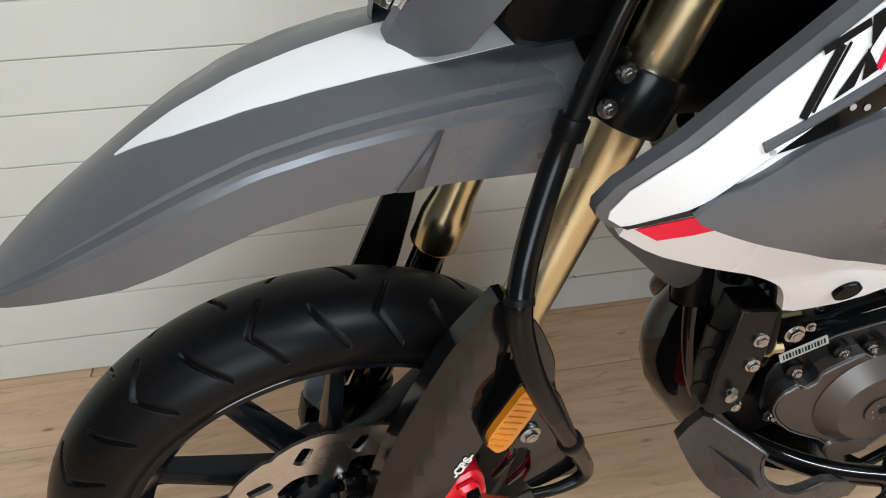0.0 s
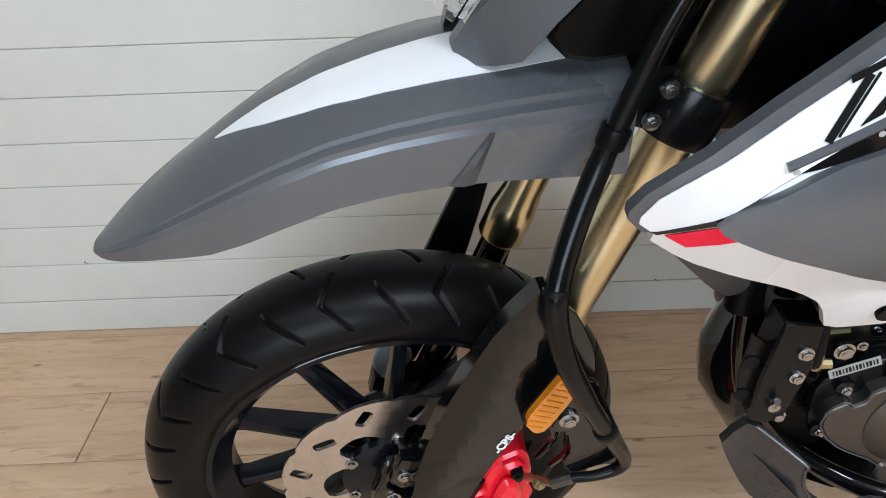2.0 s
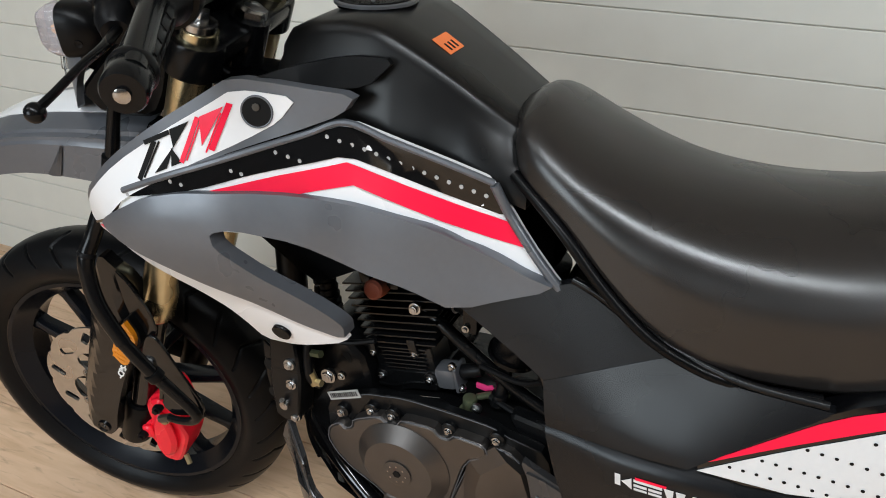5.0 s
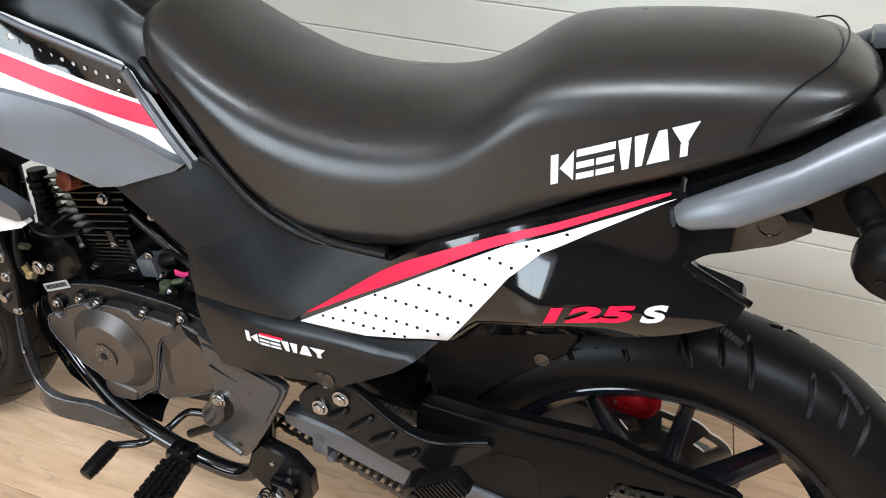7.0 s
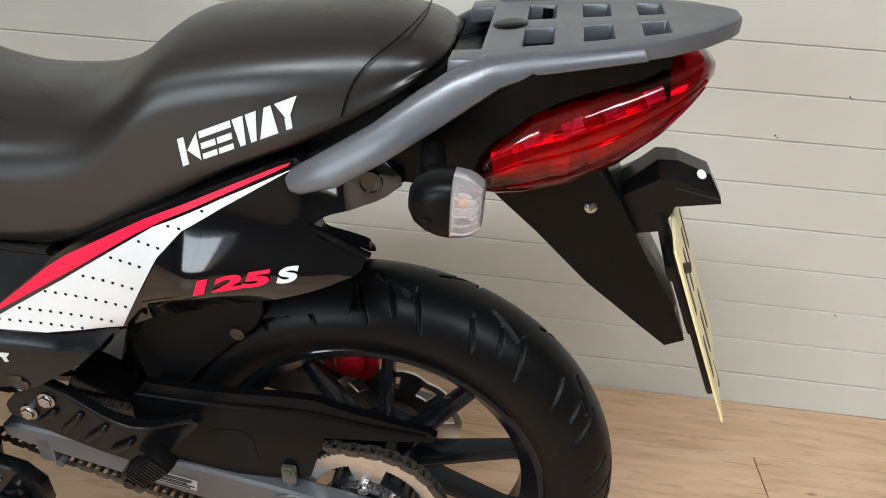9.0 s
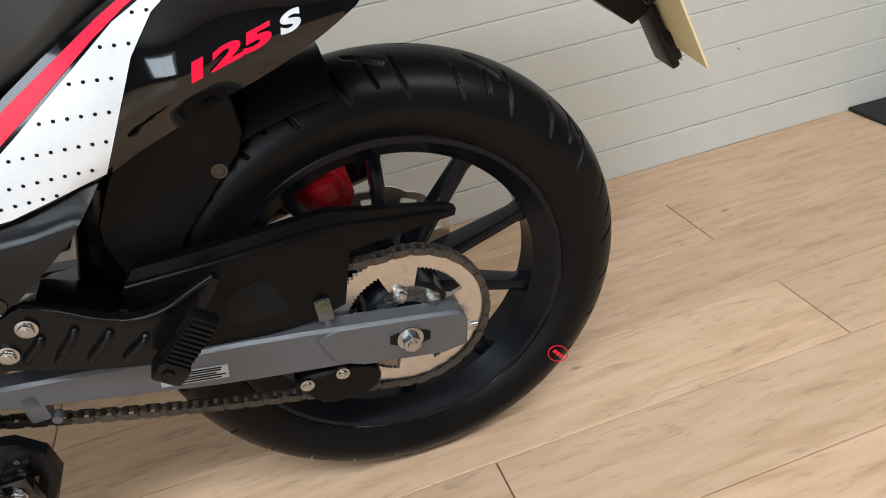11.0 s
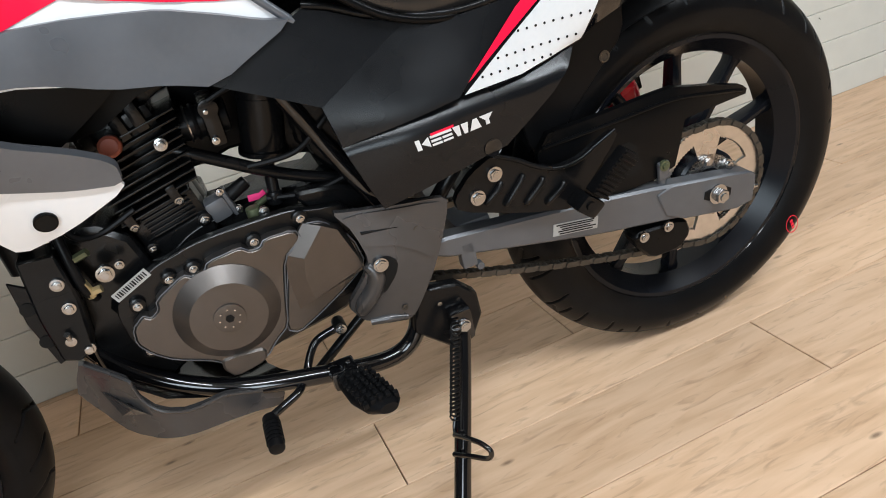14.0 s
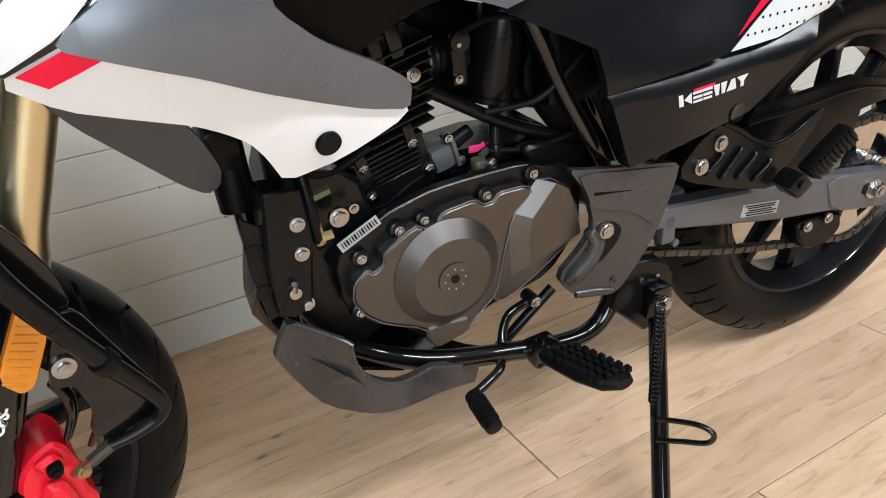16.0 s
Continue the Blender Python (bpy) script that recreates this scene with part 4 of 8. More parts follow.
def indicator(m, name="turn_signal", up=(0.25, 0.9, 0.35)):
    """A turn signal on its rubber stalk; its lens looks along -x."""
    body = loft([squircle(x, ry, rz, w) for x, ry, rz, w in ((-0.001, 0.0262, 0.0312, 0.62), (0.010, 0.0262, 0.0305, 0.65), (0.022, 0.0245, 0.0275, 0.75), (0.033, 0.0195, 0.0215, 0.9), (0.039, 0.011, 0.012, 1.0))])
    lens = loft([squircle(x, ry, rz, w) for x, ry, rz, w in ((-0.0015, 0.0258, 0.0308, 0.62), (-0.013, 0.0252, 0.0292, 0.58), (-0.021, 0.0228, 0.0262, 0.56), (-0.0285, 0.0175, 0.0212, 0.56), (-0.030, 0.013, 0.016, 0.6))])
    bulb = lathe([(0.003, -0.004), (0.0065, -0.007), (0.007, -0.012), (0.004, -0.017)], 14, axis=(1, 0, 0))
    dish = loft([squircle(x, ry, rz) for x, ry, rz in ((-0.003, 0.0235, 0.028), (-0.0036, 0.021, 0.025), (0.0, 0.011, 0.013))])
    stalk = lathe([(0.014, 0.018), (0.0135, 0.028), (0.012, 0.03), (0.0125, 0.036), (0.0115, 0.038), (0.0115, 0.046), (0.013, 0.05), (0.013, 0.085)], 20, (0.015, 0, 0.004), up)
    ob = part(name, body, BLACK, motorcycle, "black turn signal with a clear lens", m)
    part("lens", lens, MILKY, ob, "clear ribbed lens", m, 28)
    for k in range(5):
        z = -0.020 + 0.009 * k
        part("lens_rib", tube([(-0.004, -0.0235, z), (-0.013, -0.0232, z), (-0.0215, -0.0200, z * 0.92), (-0.0265, -0.011, z * 0.85)], 0.0011, 6), MILKY, ob, "", m)
    part("bulb", bulb, BULB, ob, "amber bulb", m)
    part("reflector", dish, REFLECT, ob, "", m, 8)
    part("lens_seam", lathe([(0.0262, -0.0006), (0.0268, 0.0), (0.0262, 0.0006)], 32, axis=(1, 0, 0)), RUBBER, ob, "", m @ Matrix.Diagonal((1, 0.98, 1.16, 1)))
    part("stalk", stalk, RUBBER, ob, "", m)
    part("screw", lathe([(0.0045, 0), (0.0045, 0.0015), (0.0025, 0.0006)], 14, (0.020, -0.0235, -0.010), (0.15, -1, -0.2)), RUBBER, ob, "", m)
    return ob


indicator(FRONT @ Matrix.Translation((0.257, -0.2035, 0.730)) @ pose(0, 0, 0, 0, 0, 8) @ Matrix.Scale(0.92, 4))
indicator(FRONT @ Matrix.Translation((0.259, 0.205, 0.729)) @ Matrix.Diagonal((1, -1, 1, 1)))

# handlebar and controls
bar = fpart("handlebar", tube([(0.49, -0.42, 0.782), (0.44, -0.305, 0.80), (0.40, -0.20, 0.80), (0.368, -0.10, 0.775), (0.36, 0, 0.77), (0.368, 0.10, 0.775), (0.40, 0.20, 0.80), (0.44, 0.305, 0.80), (0.49, 0.42, 0.782)], 0.011, 16), SATIN, label="black handlebar")
for _y in (-0.045, 0.045):
    fpart("bar_clamp", box((0.358, _y, 0.762), (0.05, 0.04, 0.05), 0.006), SATIN, bar)
for _x, _y in ((0.342, -0.045), (0.374, -0.045), (0.342, 0.045), (0.374, 0.045)):
    fpart("clamp_bolt", bolt((_x, _y, 0.788), (0, 0, 1), 0.006), ZINC, bar)
for _s in (-1, 1):
    a, b = Vector((0.4345, 0.288 * _s, 0.7935)), Vector((0.4932, 0.439 * _s, 0.7736))
    d = (b - a).normalized()
    g = fpart("grip", lathe([(0.012, 0), (0.0225, 0), (0.024, 0.003), (0.0225, 0.006), (0.0185, 0.010), (0.0175, 0.017), (0.0148, 0.021), (0.0140, 0.026), (0.0140, 0.121), (0.0178, 0.124), (0.0186, 0.130), (0.0170, 0.1335), (0.012, 0.134)], 32, a, d), RUBBER, bar, "black ribbed rubber grip")
    side, up = d.orthogonal().normalized(), d.cross(d.orthogonal().normalized())
    for i in range(9):
        for j in range(4):
            w = 2 * math.pi * i / 9
            n = side * math.cos(w) + up * math.sin(w)
            rot = Matrix((n, d.cross(n), d)).transposed().to_4x4()
            fpart("grip_pad", box(a + d * (0.039 + 0.0215 * j + 0.010 * (i % 2)) + n * 0.0140, (0.0020, 0.0076, 0.0185), 0.0007, rot), RUBBER, bar)
    fpart("bar_weight", lathe([(0.0155, 0.133), (0.0168, 0.135), (0.0168, 0.158), (0.0152, 0.1615), (0.006, 0.162)], 28, a, d), SATIN, bar, "satin black bar end weight")
    fpart("weight_screw", lathe([(0.006, 0.161), (0.006, 0.1645), (0.004, 0.1655)], 14, a, d), ZINC, bar)
    sw = fpart("switch_box", lathe([(0.014, -0.050), (0.0265, -0.048), (0.0305, -0.042), (0.0315, -0.026), (0.0305, -0.008), (0.0285, -0.002), (0.014, 0)], 32, a, d), BLACK, bar, "black switch housing")
    _sr = pose(0, 0, 0, 6 * _s, -8, 21 * _s)
    fpart("switch_block", box((0.430, 0.277 * _s, 0.8055), (0.060, 0.040, 0.030), 0.006, _sr), BLACK, bar)
    fpart("switch_ledge", box((0.4535, 0.276 * _s, 0.8165), (0.026, 0.026, 0.014), 0.003, _sr), BLACK, bar)
    fpart("switch_key", box((0.4135, 0.290 * _s, 0.8190), (0.020, 0.006, 0.003), 0.0005, pose(0, 0, 0, 6 * _s, -14, 62 * _s)), FADED, bar, "pale switch legend")
    fpart("switch_rocker", box((0.4085, 0.299 * _s, 0.8085), (0.016, 0.008, 0.014), 0.003, pose(0, 0, 0, 0, -20, 30 * _s)), RUBBER, bar)
    for _k in range(4):
        fpart("switch_mark", box((0.4425 + 0.0062 * (_k % 2), (0.2775 + 0.0062 * (_k // 2)) * _s, 0.8232), (0.0036, 0.003, 0.0012), 0, _sr), PAPER, bar)
    fpart("perch", join(tube([(0.333, 0.198 * _s, 0.788), (0.338, 0.216 * _s, 0.784), (0.349, 0.240 * _s, 0.773), (0.358, 0.257 * _s, 0.765), (0.368, 0.275 * _s, 0.756)], [0.0085, 0.0120, 0.0175, 0.0205, 0.0205, 0.0140], 14, flat=0.9), cyl((0.397, 0.19 * _s, 0.80), (0.412, 0.230 * _s, 0.801), 0.018, seg=20, b=0.002), box((0.380, 0.222 * _s, 0.792), (0.05, 0.026, 0.024), 0.005)), RUBBER, bar, "lever perch under a rubber boot")
    fpart("boot_ring", lathe([(0.0195, -0.0015), (0.0213, 0), (0.0195, 0.0015)], 24, (0.353, 0.247 * _s, 0.769), (0.48, 0.80 * _s, -0.36)), RUBBER, bar)
    lv = fpart("hand_lever", tube([(0.366, 0.268 * _s, 0.758), (0.381, 0.31 * _s, 0.756), (0.387, 0.35 * _s, 0.753), (0.387, 0.385 * _s, 0.744), (0.383, 0.403 * _s, 0.737)], [0.0075, 0.0058, 0.0048, 0.0048, 0.005], 12, flat=0.75), BLACK, bar, "black ball-ended lever")
    bmb = bmesh.new()
    bmesh.ops.create_uvsphere(bmb, u_segments=20, v_segments=12, radius=0.0085, matrix=Matrix.Translation((0.3815, 0.405 * _s, 0.7345)))
    fpart("lever_ball", bmb, SATIN, bar)
    _out = spline([(0.384, 0, 0.766), (0.380, 0, 0.800), (0.3795, 0, 0.820), (0.384, 0, 0.833), (0.397, 0, 0.8475), (0.431, 0, 0.864), (0.465, 0, 0.8735), (0.495, 0, 0.8795), (0.545, 0, 0.890), (0.60, 0, 0.900)], 4) + spline([(0.60, 0, 0.885), (0.545, 0, 0.879), (0.509, 0, 0.873), (0.490, 0, 0.8695), (0.4675, 0, 0.861), (0.435, 0, 0.841), (0.419, 0, 0.823), (0.4075, 0, 0.80), (0.402, 0, 0.766)], 4)
    _slot = [(0.4345, 0.856), (0.4555, 0.8655), (0.4705, 0.8705), (0.4735, 0.8685), (0.4560, 0.8605), (0.4365, 0.8505)]
    _eye = [(0.4045 + 0.0068 * math.cos(k * 0.785), 0.8315 + 0.0062 * math.sin(k * 0.785)) for k in range(8)]
    fpart("mirror_stem", bevel(pierced([(v.x, v.z) for v in _out], [_slot, _eye], 0.016, 0.236 * _s - 0.008), 0.003, 2, 50), SATIN, bar, "black cast mirror arm with a slot")
    fpart("stem_clamp", join(cyl((0.393, 0.236 * _s, 0.745), (0.393, 0.236 * _s, 0.775), 0.013, seg=20, b=0.002), box((0.392, 0.232 * _s, 0.785), (0.026, 0.03, 0.03), 0.006)), SATIN, bar)
    fpart("perch_screw", bolt((0.372, 0.244 * _s, 0.7955), (-0.2, 0.85 * _s, 0.5), 0.0045, 0.004, 1.3), ZINC, bar)
    fpart("control_cable", tube([(0.336, 0.210 * _s, 0.786), (0.322, 0.185 * _s, 0.796), (0.300, 0.160 * _s, 0.798), (0.280, 0.13 * _s, 0.785), (0.272, 0.09 * _s, 0.74), (0.30, 0.05 * _s, 0.66), (0.36, 0.03 * _s, 0.60)], 0.0048, 10), RUBBER, bar)
fpart("main_cable", tube([(0.350, -0.13, 0.92), (0.355, -0.142, 0.880), (0.3545, -0.15, 0.8505), (0.3474, -0.15, 0.8198), (0.3313, -0.15, 0.7824), (0.309, -0.15, 0.7475), (0.290, -0.148, 0.715), (0.255, -0.14, 0.66)], 0.0098, 14), BLACK, bar, "thick black cable loop")
fpart("crown_nut", lathe([(0.02, 0), (0.02, 0.012), (0.012, 0.016)], 6, (fork_x(0.69) + 0.02, 0, 0.69), FORK_D), ZINC)

# raised letters on the guard
def letters(text, size, mat, to, parent, name, label="", shear=0.0, bold=0.0, m=None):
    """Text as a mesh; to(u, v) lays its plane into the machine's frame."""
    cu = bpy.data.curves.new("letters", "FONT")
    cu.body, cu.size, cu.shear, cu.offset, cu.extrude = text, size, shear, bold, 0.0004
    tmp = bpy.data.objects.new("letters", cu)
    me = bpy.data.meshes.new_from_object(tmp)
    bpy.data.objects.remove(tmp)
    bm = bmesh.new()
    bm.from_mesh(me)
    bpy.data.meshes.remove(me)
    for v in bm.verts:
        v.co = Vector(to(v.co.x, v.co.y)) + Vector((0, -v.co.z, 0))
    return part(name, bm, mat, parent, label, m)


def on_guard(x, z):
    return (x, GUARD_F(x, z) - 0.0012, z)


letters("-CBS-", 0.0150, PAPER, lambda u, v: on_guard(0.1165 + 0.50 * u - 0.835 * v, 0.148 + 0.86 * u + 0.50 * v), _g, "brake_lettering", "white letters CBS", 0.1, 0.0005, FRONT)

# ---- bodywork, in the machine's frame: origin under the rear axle, x to the rear, y to the right ----
def bpart(name, bm, mat, parent=None, label="", sharp=38):
    return part(name, bm, mat, parent or motorcycle, label, None, sharp)


def both(name, bm, mat, parent=None, label="", sharp=38):
    """A part on the left, and its twin on the right."""
    twin = mirrored(bm)
    ob = bpart(name, bm, mat, parent, label, sharp)
    bpart(name, twin, mat, parent, label, sharp)
    return ob


def inside(outline, x, z):
    hit = False
    for (x0, z0), (x1, z1) in zip(outline, outline[1:] + outline[:1]):
        if (z0 > z) != (z1 > z) and x < x0 + (z - z0) / (z1 - z0) * (x1 - x0):
            hit = not hit
    return hit


# side shroud
SHROUD = surface([(-1.062, 0.853, -0.216), (-0.925, 0.939, -0.167), (-1.056, 0.833, -0.222), (-0.698, 0.888, -0.142), (-0.954, 0.94, -0.178), (-0.867, 0.955, -0.162), (-0.841, 0.664, -0.161), (-1.123, 0.791, -0.218), (-0.584, 0.789, -0.115), (-0.97, 0.621, -0.154), (-0.926, 0.656, -0.17), (-1.101, 0.771, -0.218), (-1.136, 0.75, -0.199), (-1.159, 0.768, -0.203), (-1.182, 0.784, -0.193)])
_flat_shroud = SHROUD


def ARM_Y(x, z):
    return _flat_shroud(x, z) + float(np.interp(x, [-0.96, -0.82, -0.66, -0.584], [0, 0.018, 0.018, 0.006])) * float(np.interp(z, [0.70, 0.78], [0, 1]))


def SHROUD(x, z):
    """The panel under the arm leans inwards towards its top and its rear."""
    lean = 0.3 * max(0.0, z - float(np.interp(x, [-0.93, -0.90, -0.83, -0.69, -0.655, -0.60], [1.0, 0.90, 0.868, 0.812, 0.80, 0.78])))
    return ARM_Y(x, z) + min(0.013, lean)


ARM = [(-1.182, 0.782), (-1.166, 0.814), (-1.101, 0.874), (-1.033, 0.921), (-0.978, 0.955), (-0.95, 0.973), (-0.89, 0.967), (-0.817, 0.962), (-0.832, 0.941), (-0.888, 0.917), (-0.968, 0.888), (-1.094, 0.83), (-1.123, 0.793), (-1.166, 0.769)]
ARM_WHITE = [(-1.174, 0.781), (-1.159, 0.811), (-1.091, 0.869), (-1.023, 0.914), (-0.969, 0.946), (-0.946, 0.961), (-0.879, 0.955), (-0.901, 0.928), (-0.934, 0.9087), (-1.006, 0.873), (-1.079, 0.832), (-1.118, 0.797), (-1.161, 0.774)]
BAND = [(-1.1075, 0.8265), (-1.0420, 0.8536), (-0.9857, 0.8739), (-0.9383, 0.8905), (-0.8997, 0.9036), (-0.8693, 0.9145), (-0.8365, 0.9260), (-0.7946, 0.9129), (-0.7398, 0.8968), (-0.6999, 0.8849), (-0.6759, 0.8765), (-0.6678, 0.8553), (-0.6605, 0.8423), (-0.7151, 0.8587), (-0.7750, 0.8775), (-0.8339, 0.8945), (-0.8729, 0.8849), (-0.9397, 0.8678), (-0.9881, 0.8518), (-1.0428, 0.8409)]
UPPER = [(-1.1000, 0.8130), (-1.0245, 0.8635), (-0.9708, 0.8826), (-0.9190, 0.9005), (-0.8758, 0.9148), (-0.8360, 0.9293), (-0.7871, 0.9149), (-0.7259, 0.8969), (-0.6756, 0.8799), (-0.6598, 0.8478), (-0.6413, 0.8242), (-0.6248, 0.8049), (-0.6076, 0.7862), (-0.5968, 0.7742), (-0.718, 0.741), (-0.818, 0.772), (-0.9061, 0.8025), (-1, 0.803), (-1.09, 0.791)]
CHEV_RED = [(-0.9739, 0.8513), (-0.9009, 0.8709), (-0.8320, 0.8878), (-0.7744, 0.8702), (-0.7017, 0.8488), (-0.6532, 0.8356), (-0.6426, 0.8227), (-0.6314, 0.8106), (-0.6742, 0.8191), (-0.7263, 0.8335), (-0.7728, 0.8485), (-0.8219, 0.8649), (-0.8551, 0.8573), (-0.8908, 0.8487), (-0.9351, 0.8459)]
WING = [(-1.124, 0.791), (-1.11, 0.805), (-1.0492, 0.8389), (-1.0011, 0.8496), (-0.9334, 0.8534), (-0.8832, 0.8519), (-0.8357, 0.8471), (-0.7877, 0.8393), (-0.7331, 0.8285), (-0.6810, 0.8084), (-0.6338, 0.7885), (-0.5957, 0.7786), (-0.7046, 0.7355), (-0.7537, 0.7551), (-0.8107, 0.7694), (-0.8750, 0.7991), (-0.9446, 0.8133), (-0.968, 0.808), (-0.965, 0.79), (-0.925, 0.754), (-0.869, 0.721), (-0.843, 0.702), (-0.835, 0.69), (-0.837, 0.667), (-0.886, 0.681), (-0.935, 0.7015), (-0.985, 0.726), (-1.032, 0.752), (-1.085, 0.775)]
LOW_WHITE = [(-1.168, 0.769), (-1.122, 0.793), (-1.08, 0.783), (-1.03, 0.762), (-0.985, 0.738), (-0.90, 0.702), (-0.843, 0.682), (-0.836, 0.66), (-0.91, 0.633), (-0.968, 0.621), (-0.984, 0.655), (-0.998, 0.676), (-1.018, 0.692), (-1.042, 0.707), (-1.08, 0.722), (-1.131, 0.740)]


def wing_y(x, z):
    """The grey wing stands out from the shroud and swells along its middle."""
    d = abs((z - 0.79) - 0.35 * (x + 0.95) * (1 if x < -0.95 else -0.4))
    return SHROUD(x, z) - 0.004 - 0.012 * max(0.0, 1 - (d / 0.09) ** 2)


for _right in (False, True):
    def side(name, bm, mat, parent, label="", sharp=38):
        return bpart(name, mirrored(bm) if _right else bm, mat, parent, label, sharp)
    shroud = side("tank_shroud", shell(ARM, ARM_Y, 0.014, 0.0, 0.025), GREY, motorcycle, "white and grey side shroud with red flashes")
    side("white_panel", shell(ARM_WHITE, ARM_Y, 0.0012, 0.0022, 0.025), WHITE, shroud, "white painted panel")
    side("upper_panel", shell(UPPER, SHROUD, 0.010, -0.001, 0.025), WHITE, shroud, "white painted panel")
    side("lower_panel", shell(LOW_WHITE, SHROUD, 0.010, -0.0005, 0.025), WHITE, shroud, "white painted lower panel")
    side("dotted_band", shell(BAND, SHROUD, 0.0008, 0.0012, 0.025), GLOSS, shroud, "gloss black band with grey dots")
    side("red_chevron", shell(CHEV_RED, SHROUD, 0.0006, 0.0008, 0.025, 0), RED, shroud, "red chevron stripe")
    side("red_stripe", shell([(-1.1530, 0.7729), (-1.1166, 0.7885), (-1.0937, 0.7777), (-1.1344, 0.7605)], SHROUD, 0.0008, 0.0016, 0.02, 0), RED, shroud, "red stripe")
    side("black_stripe", shell([(-1.1625, 0.7745), (-1.1130, 0.8000), (-1.1160, 0.7925), (-1.1590, 0.7735)], SHROUD, 0.0008, 0.0030, 0.02, 0), GLOSS, shroud)
    side("grey_edge", tube([(x, SHROUD(x, z) - 0.002, z) for x, z in ((-1.0811, 0.8400), (-1.0245, 0.8635), (-0.9708, 0.8826), (-0.9190, 0.9005), (-0.8758, 0.9148), (-0.8360, 0.9293), (-0.7871, 0.9149), (-0.7259, 0.8969), (-0.6756, 0.8799))], 0.004, 8), GREY, shroud)
    side("rear_trim", tube([(x, SHROUD(x, z) - 0.003, z) for x, z in ((-0.6750, 0.8786), (-0.6598, 0.8478), (-0.6413, 0.8242), (-0.6248, 0.8049), (-0.6076, 0.7862), (-0.5968, 0.7742))], 0.0055, 10), GREY, shroud)
    wing = side("wing_panel", shell(WING, wing_y, 0.022, 0.0, 0.02), GREY, shroud, "graphite grey wing panel")
    side("air_scoop", shell([(-1.0, 0.775), (-1.0, 0.82), (-0.95, 0.835), (-0.80, 0.81), (-0.69, 0.765), (-0.73, 0.762), (-0.785, 0.775), (-0.83, 0.745), (-0.885, 0.715), (-0.90, 0.71)], lambda x, z: -0.128 + 0.12 * max(0.0, x + 0.9), 0.012, 0, 0.03), BLACK, shroud, "black inner scoop")
    side("scoop_floor", shell([(-1.0, 0.80), (-0.86, 0.815), (-0.70, 0.79), (-0.66, 0.745), (-0.78, 0.74), (-0.86, 0.70), (-0.98, 0.72)], lambda x, z: -0.075, 0.008, 0, 0.03), BLACK, shroud)
    for _x, _z, _r, _up, _m in ((-0.9235, 0.938, 0.0175, 0.0052, GREY), (-0.9255, 0.6555, 0.0125, 0.0026, BLACK)):
        _e = 0.004
        _n = Vector(((SHROUD(_x + _e, _z) - SHROUD(_x - _e, _z)) / (2 * _e), -1, (SHROUD(_x, _z + _e) - SHROUD(_x, _z - _e)) / (2 * _e))).normalized()
        _c = Vector((_x, SHROUD(_x, _z), _z)) + _n * _up
        side("bolt_cup", lathe([(_r, -0.004), (_r, 0.0006), (_r - 0.0006, 0.001), (_r - 0.0016, 0.0009), (_r - 0.0022, 0.0003)], 40, _c, _n), _m, shroud, "recessed bolt cup", 60)
        # no hollow is cut: a flat black disc paints the shade inside the cup
        side("cup_well", lathe([(_r - 0.0018, 0.0006), (0.5 * _r, 0.0003), (0.0005, 0.0002)], 28, _c, _n), INK, shroud, "dark well of the bolt cup")
        side("cup_bolt", lathe([(0.24 * _r, 0), (0.24 * _r, 0.0016), (0.1 * _r, 0.0018)], 8, _c + Vector((0, 0, 0.3 * _r)), _n), CHAIN, shroud)
    for _x, _z in [(-0.8537 + 0.01308 * k, 0.9132 - 0.00373 * k) for k in range(14)] + [(-0.9041, 0.8960), (-0.8908, 0.8922), (-0.8781, 0.8885), (-0.9492, 0.8749), (-0.9388, 0.8717), (-1.0170, 0.8589), (-1.0043, 0.8566), (-1.0742, 0.8364)]:
        side("dot", lathe([(0.0001, 0.0004), (0.0025, 0.0004), (0.0025, 0)], 10, (_x, SHROUD(_x, _z) - 0.0022, _z), (0, -1, 0)), FADED, shroud)
    # the maker's model mark as plain slanted strokes
    def stroke(u0, v0, u1, v1, w, mat):
        base, ex, ez = Vector((-1.064, 0.853)), Vector((0.100, 0.046)), Vector((0.012, 0.046))
        a, b = base + ex * u0 + ez * v0, base + ex * u1 + ez * v1
        n = Vector((-(b - a).y, (b - a).x)).normalized() * w
        side("mark_stroke", shell([a - n, b - n, b + n, a + n], SHROUD, 0.0005, 0.0036, 0.03, 0), mat, shroud)
    for _a in ((0.08, 0.0, 0.19, 0.86, 0.0030, INK), (0.15, 0.0, 0.26, 0.80, 0.0010, INK), (0.05, 0.93, 0.37, 0.93, 0.0026, INK), (0.62, 0.0, 0.70, 1.0, 0.0026, RED), (0.68, 0.0, 0.75, 0.86, 0.0008, RED), (0.96, 0.0, 1.04, 1.0, 0.0030, RED), (0.90, 0.0, 0.97, 0.86, 0.0008, RED)):
        stroke(*_a)
    for _t, _mt in (((0.29, 0.0, 0.44, 0.0, 0.47, 0.52), INK), ((0.37, 1.0, 0.60, 1.0, 0.47, 0.48), INK), ((0.44, 0.5, 0.62, 0.0, 0.50, 0.0), INK), ((0.72, 1.0, 0.98, 1.0, 0.83, 0.22), RED)):
        _q = [Vector((-1.064, 0.853)) + Vector((0.100, 0.046)) * _t[k] + Vector((0.012, 0.046)) * _t[k + 1] for k in (0, 2, 4)]
        side("mark_wedge", shell([tuple(v) for v in _q], SHROUD, 0.0005, 0.0036, 0.03, 0), _mt, shroud)
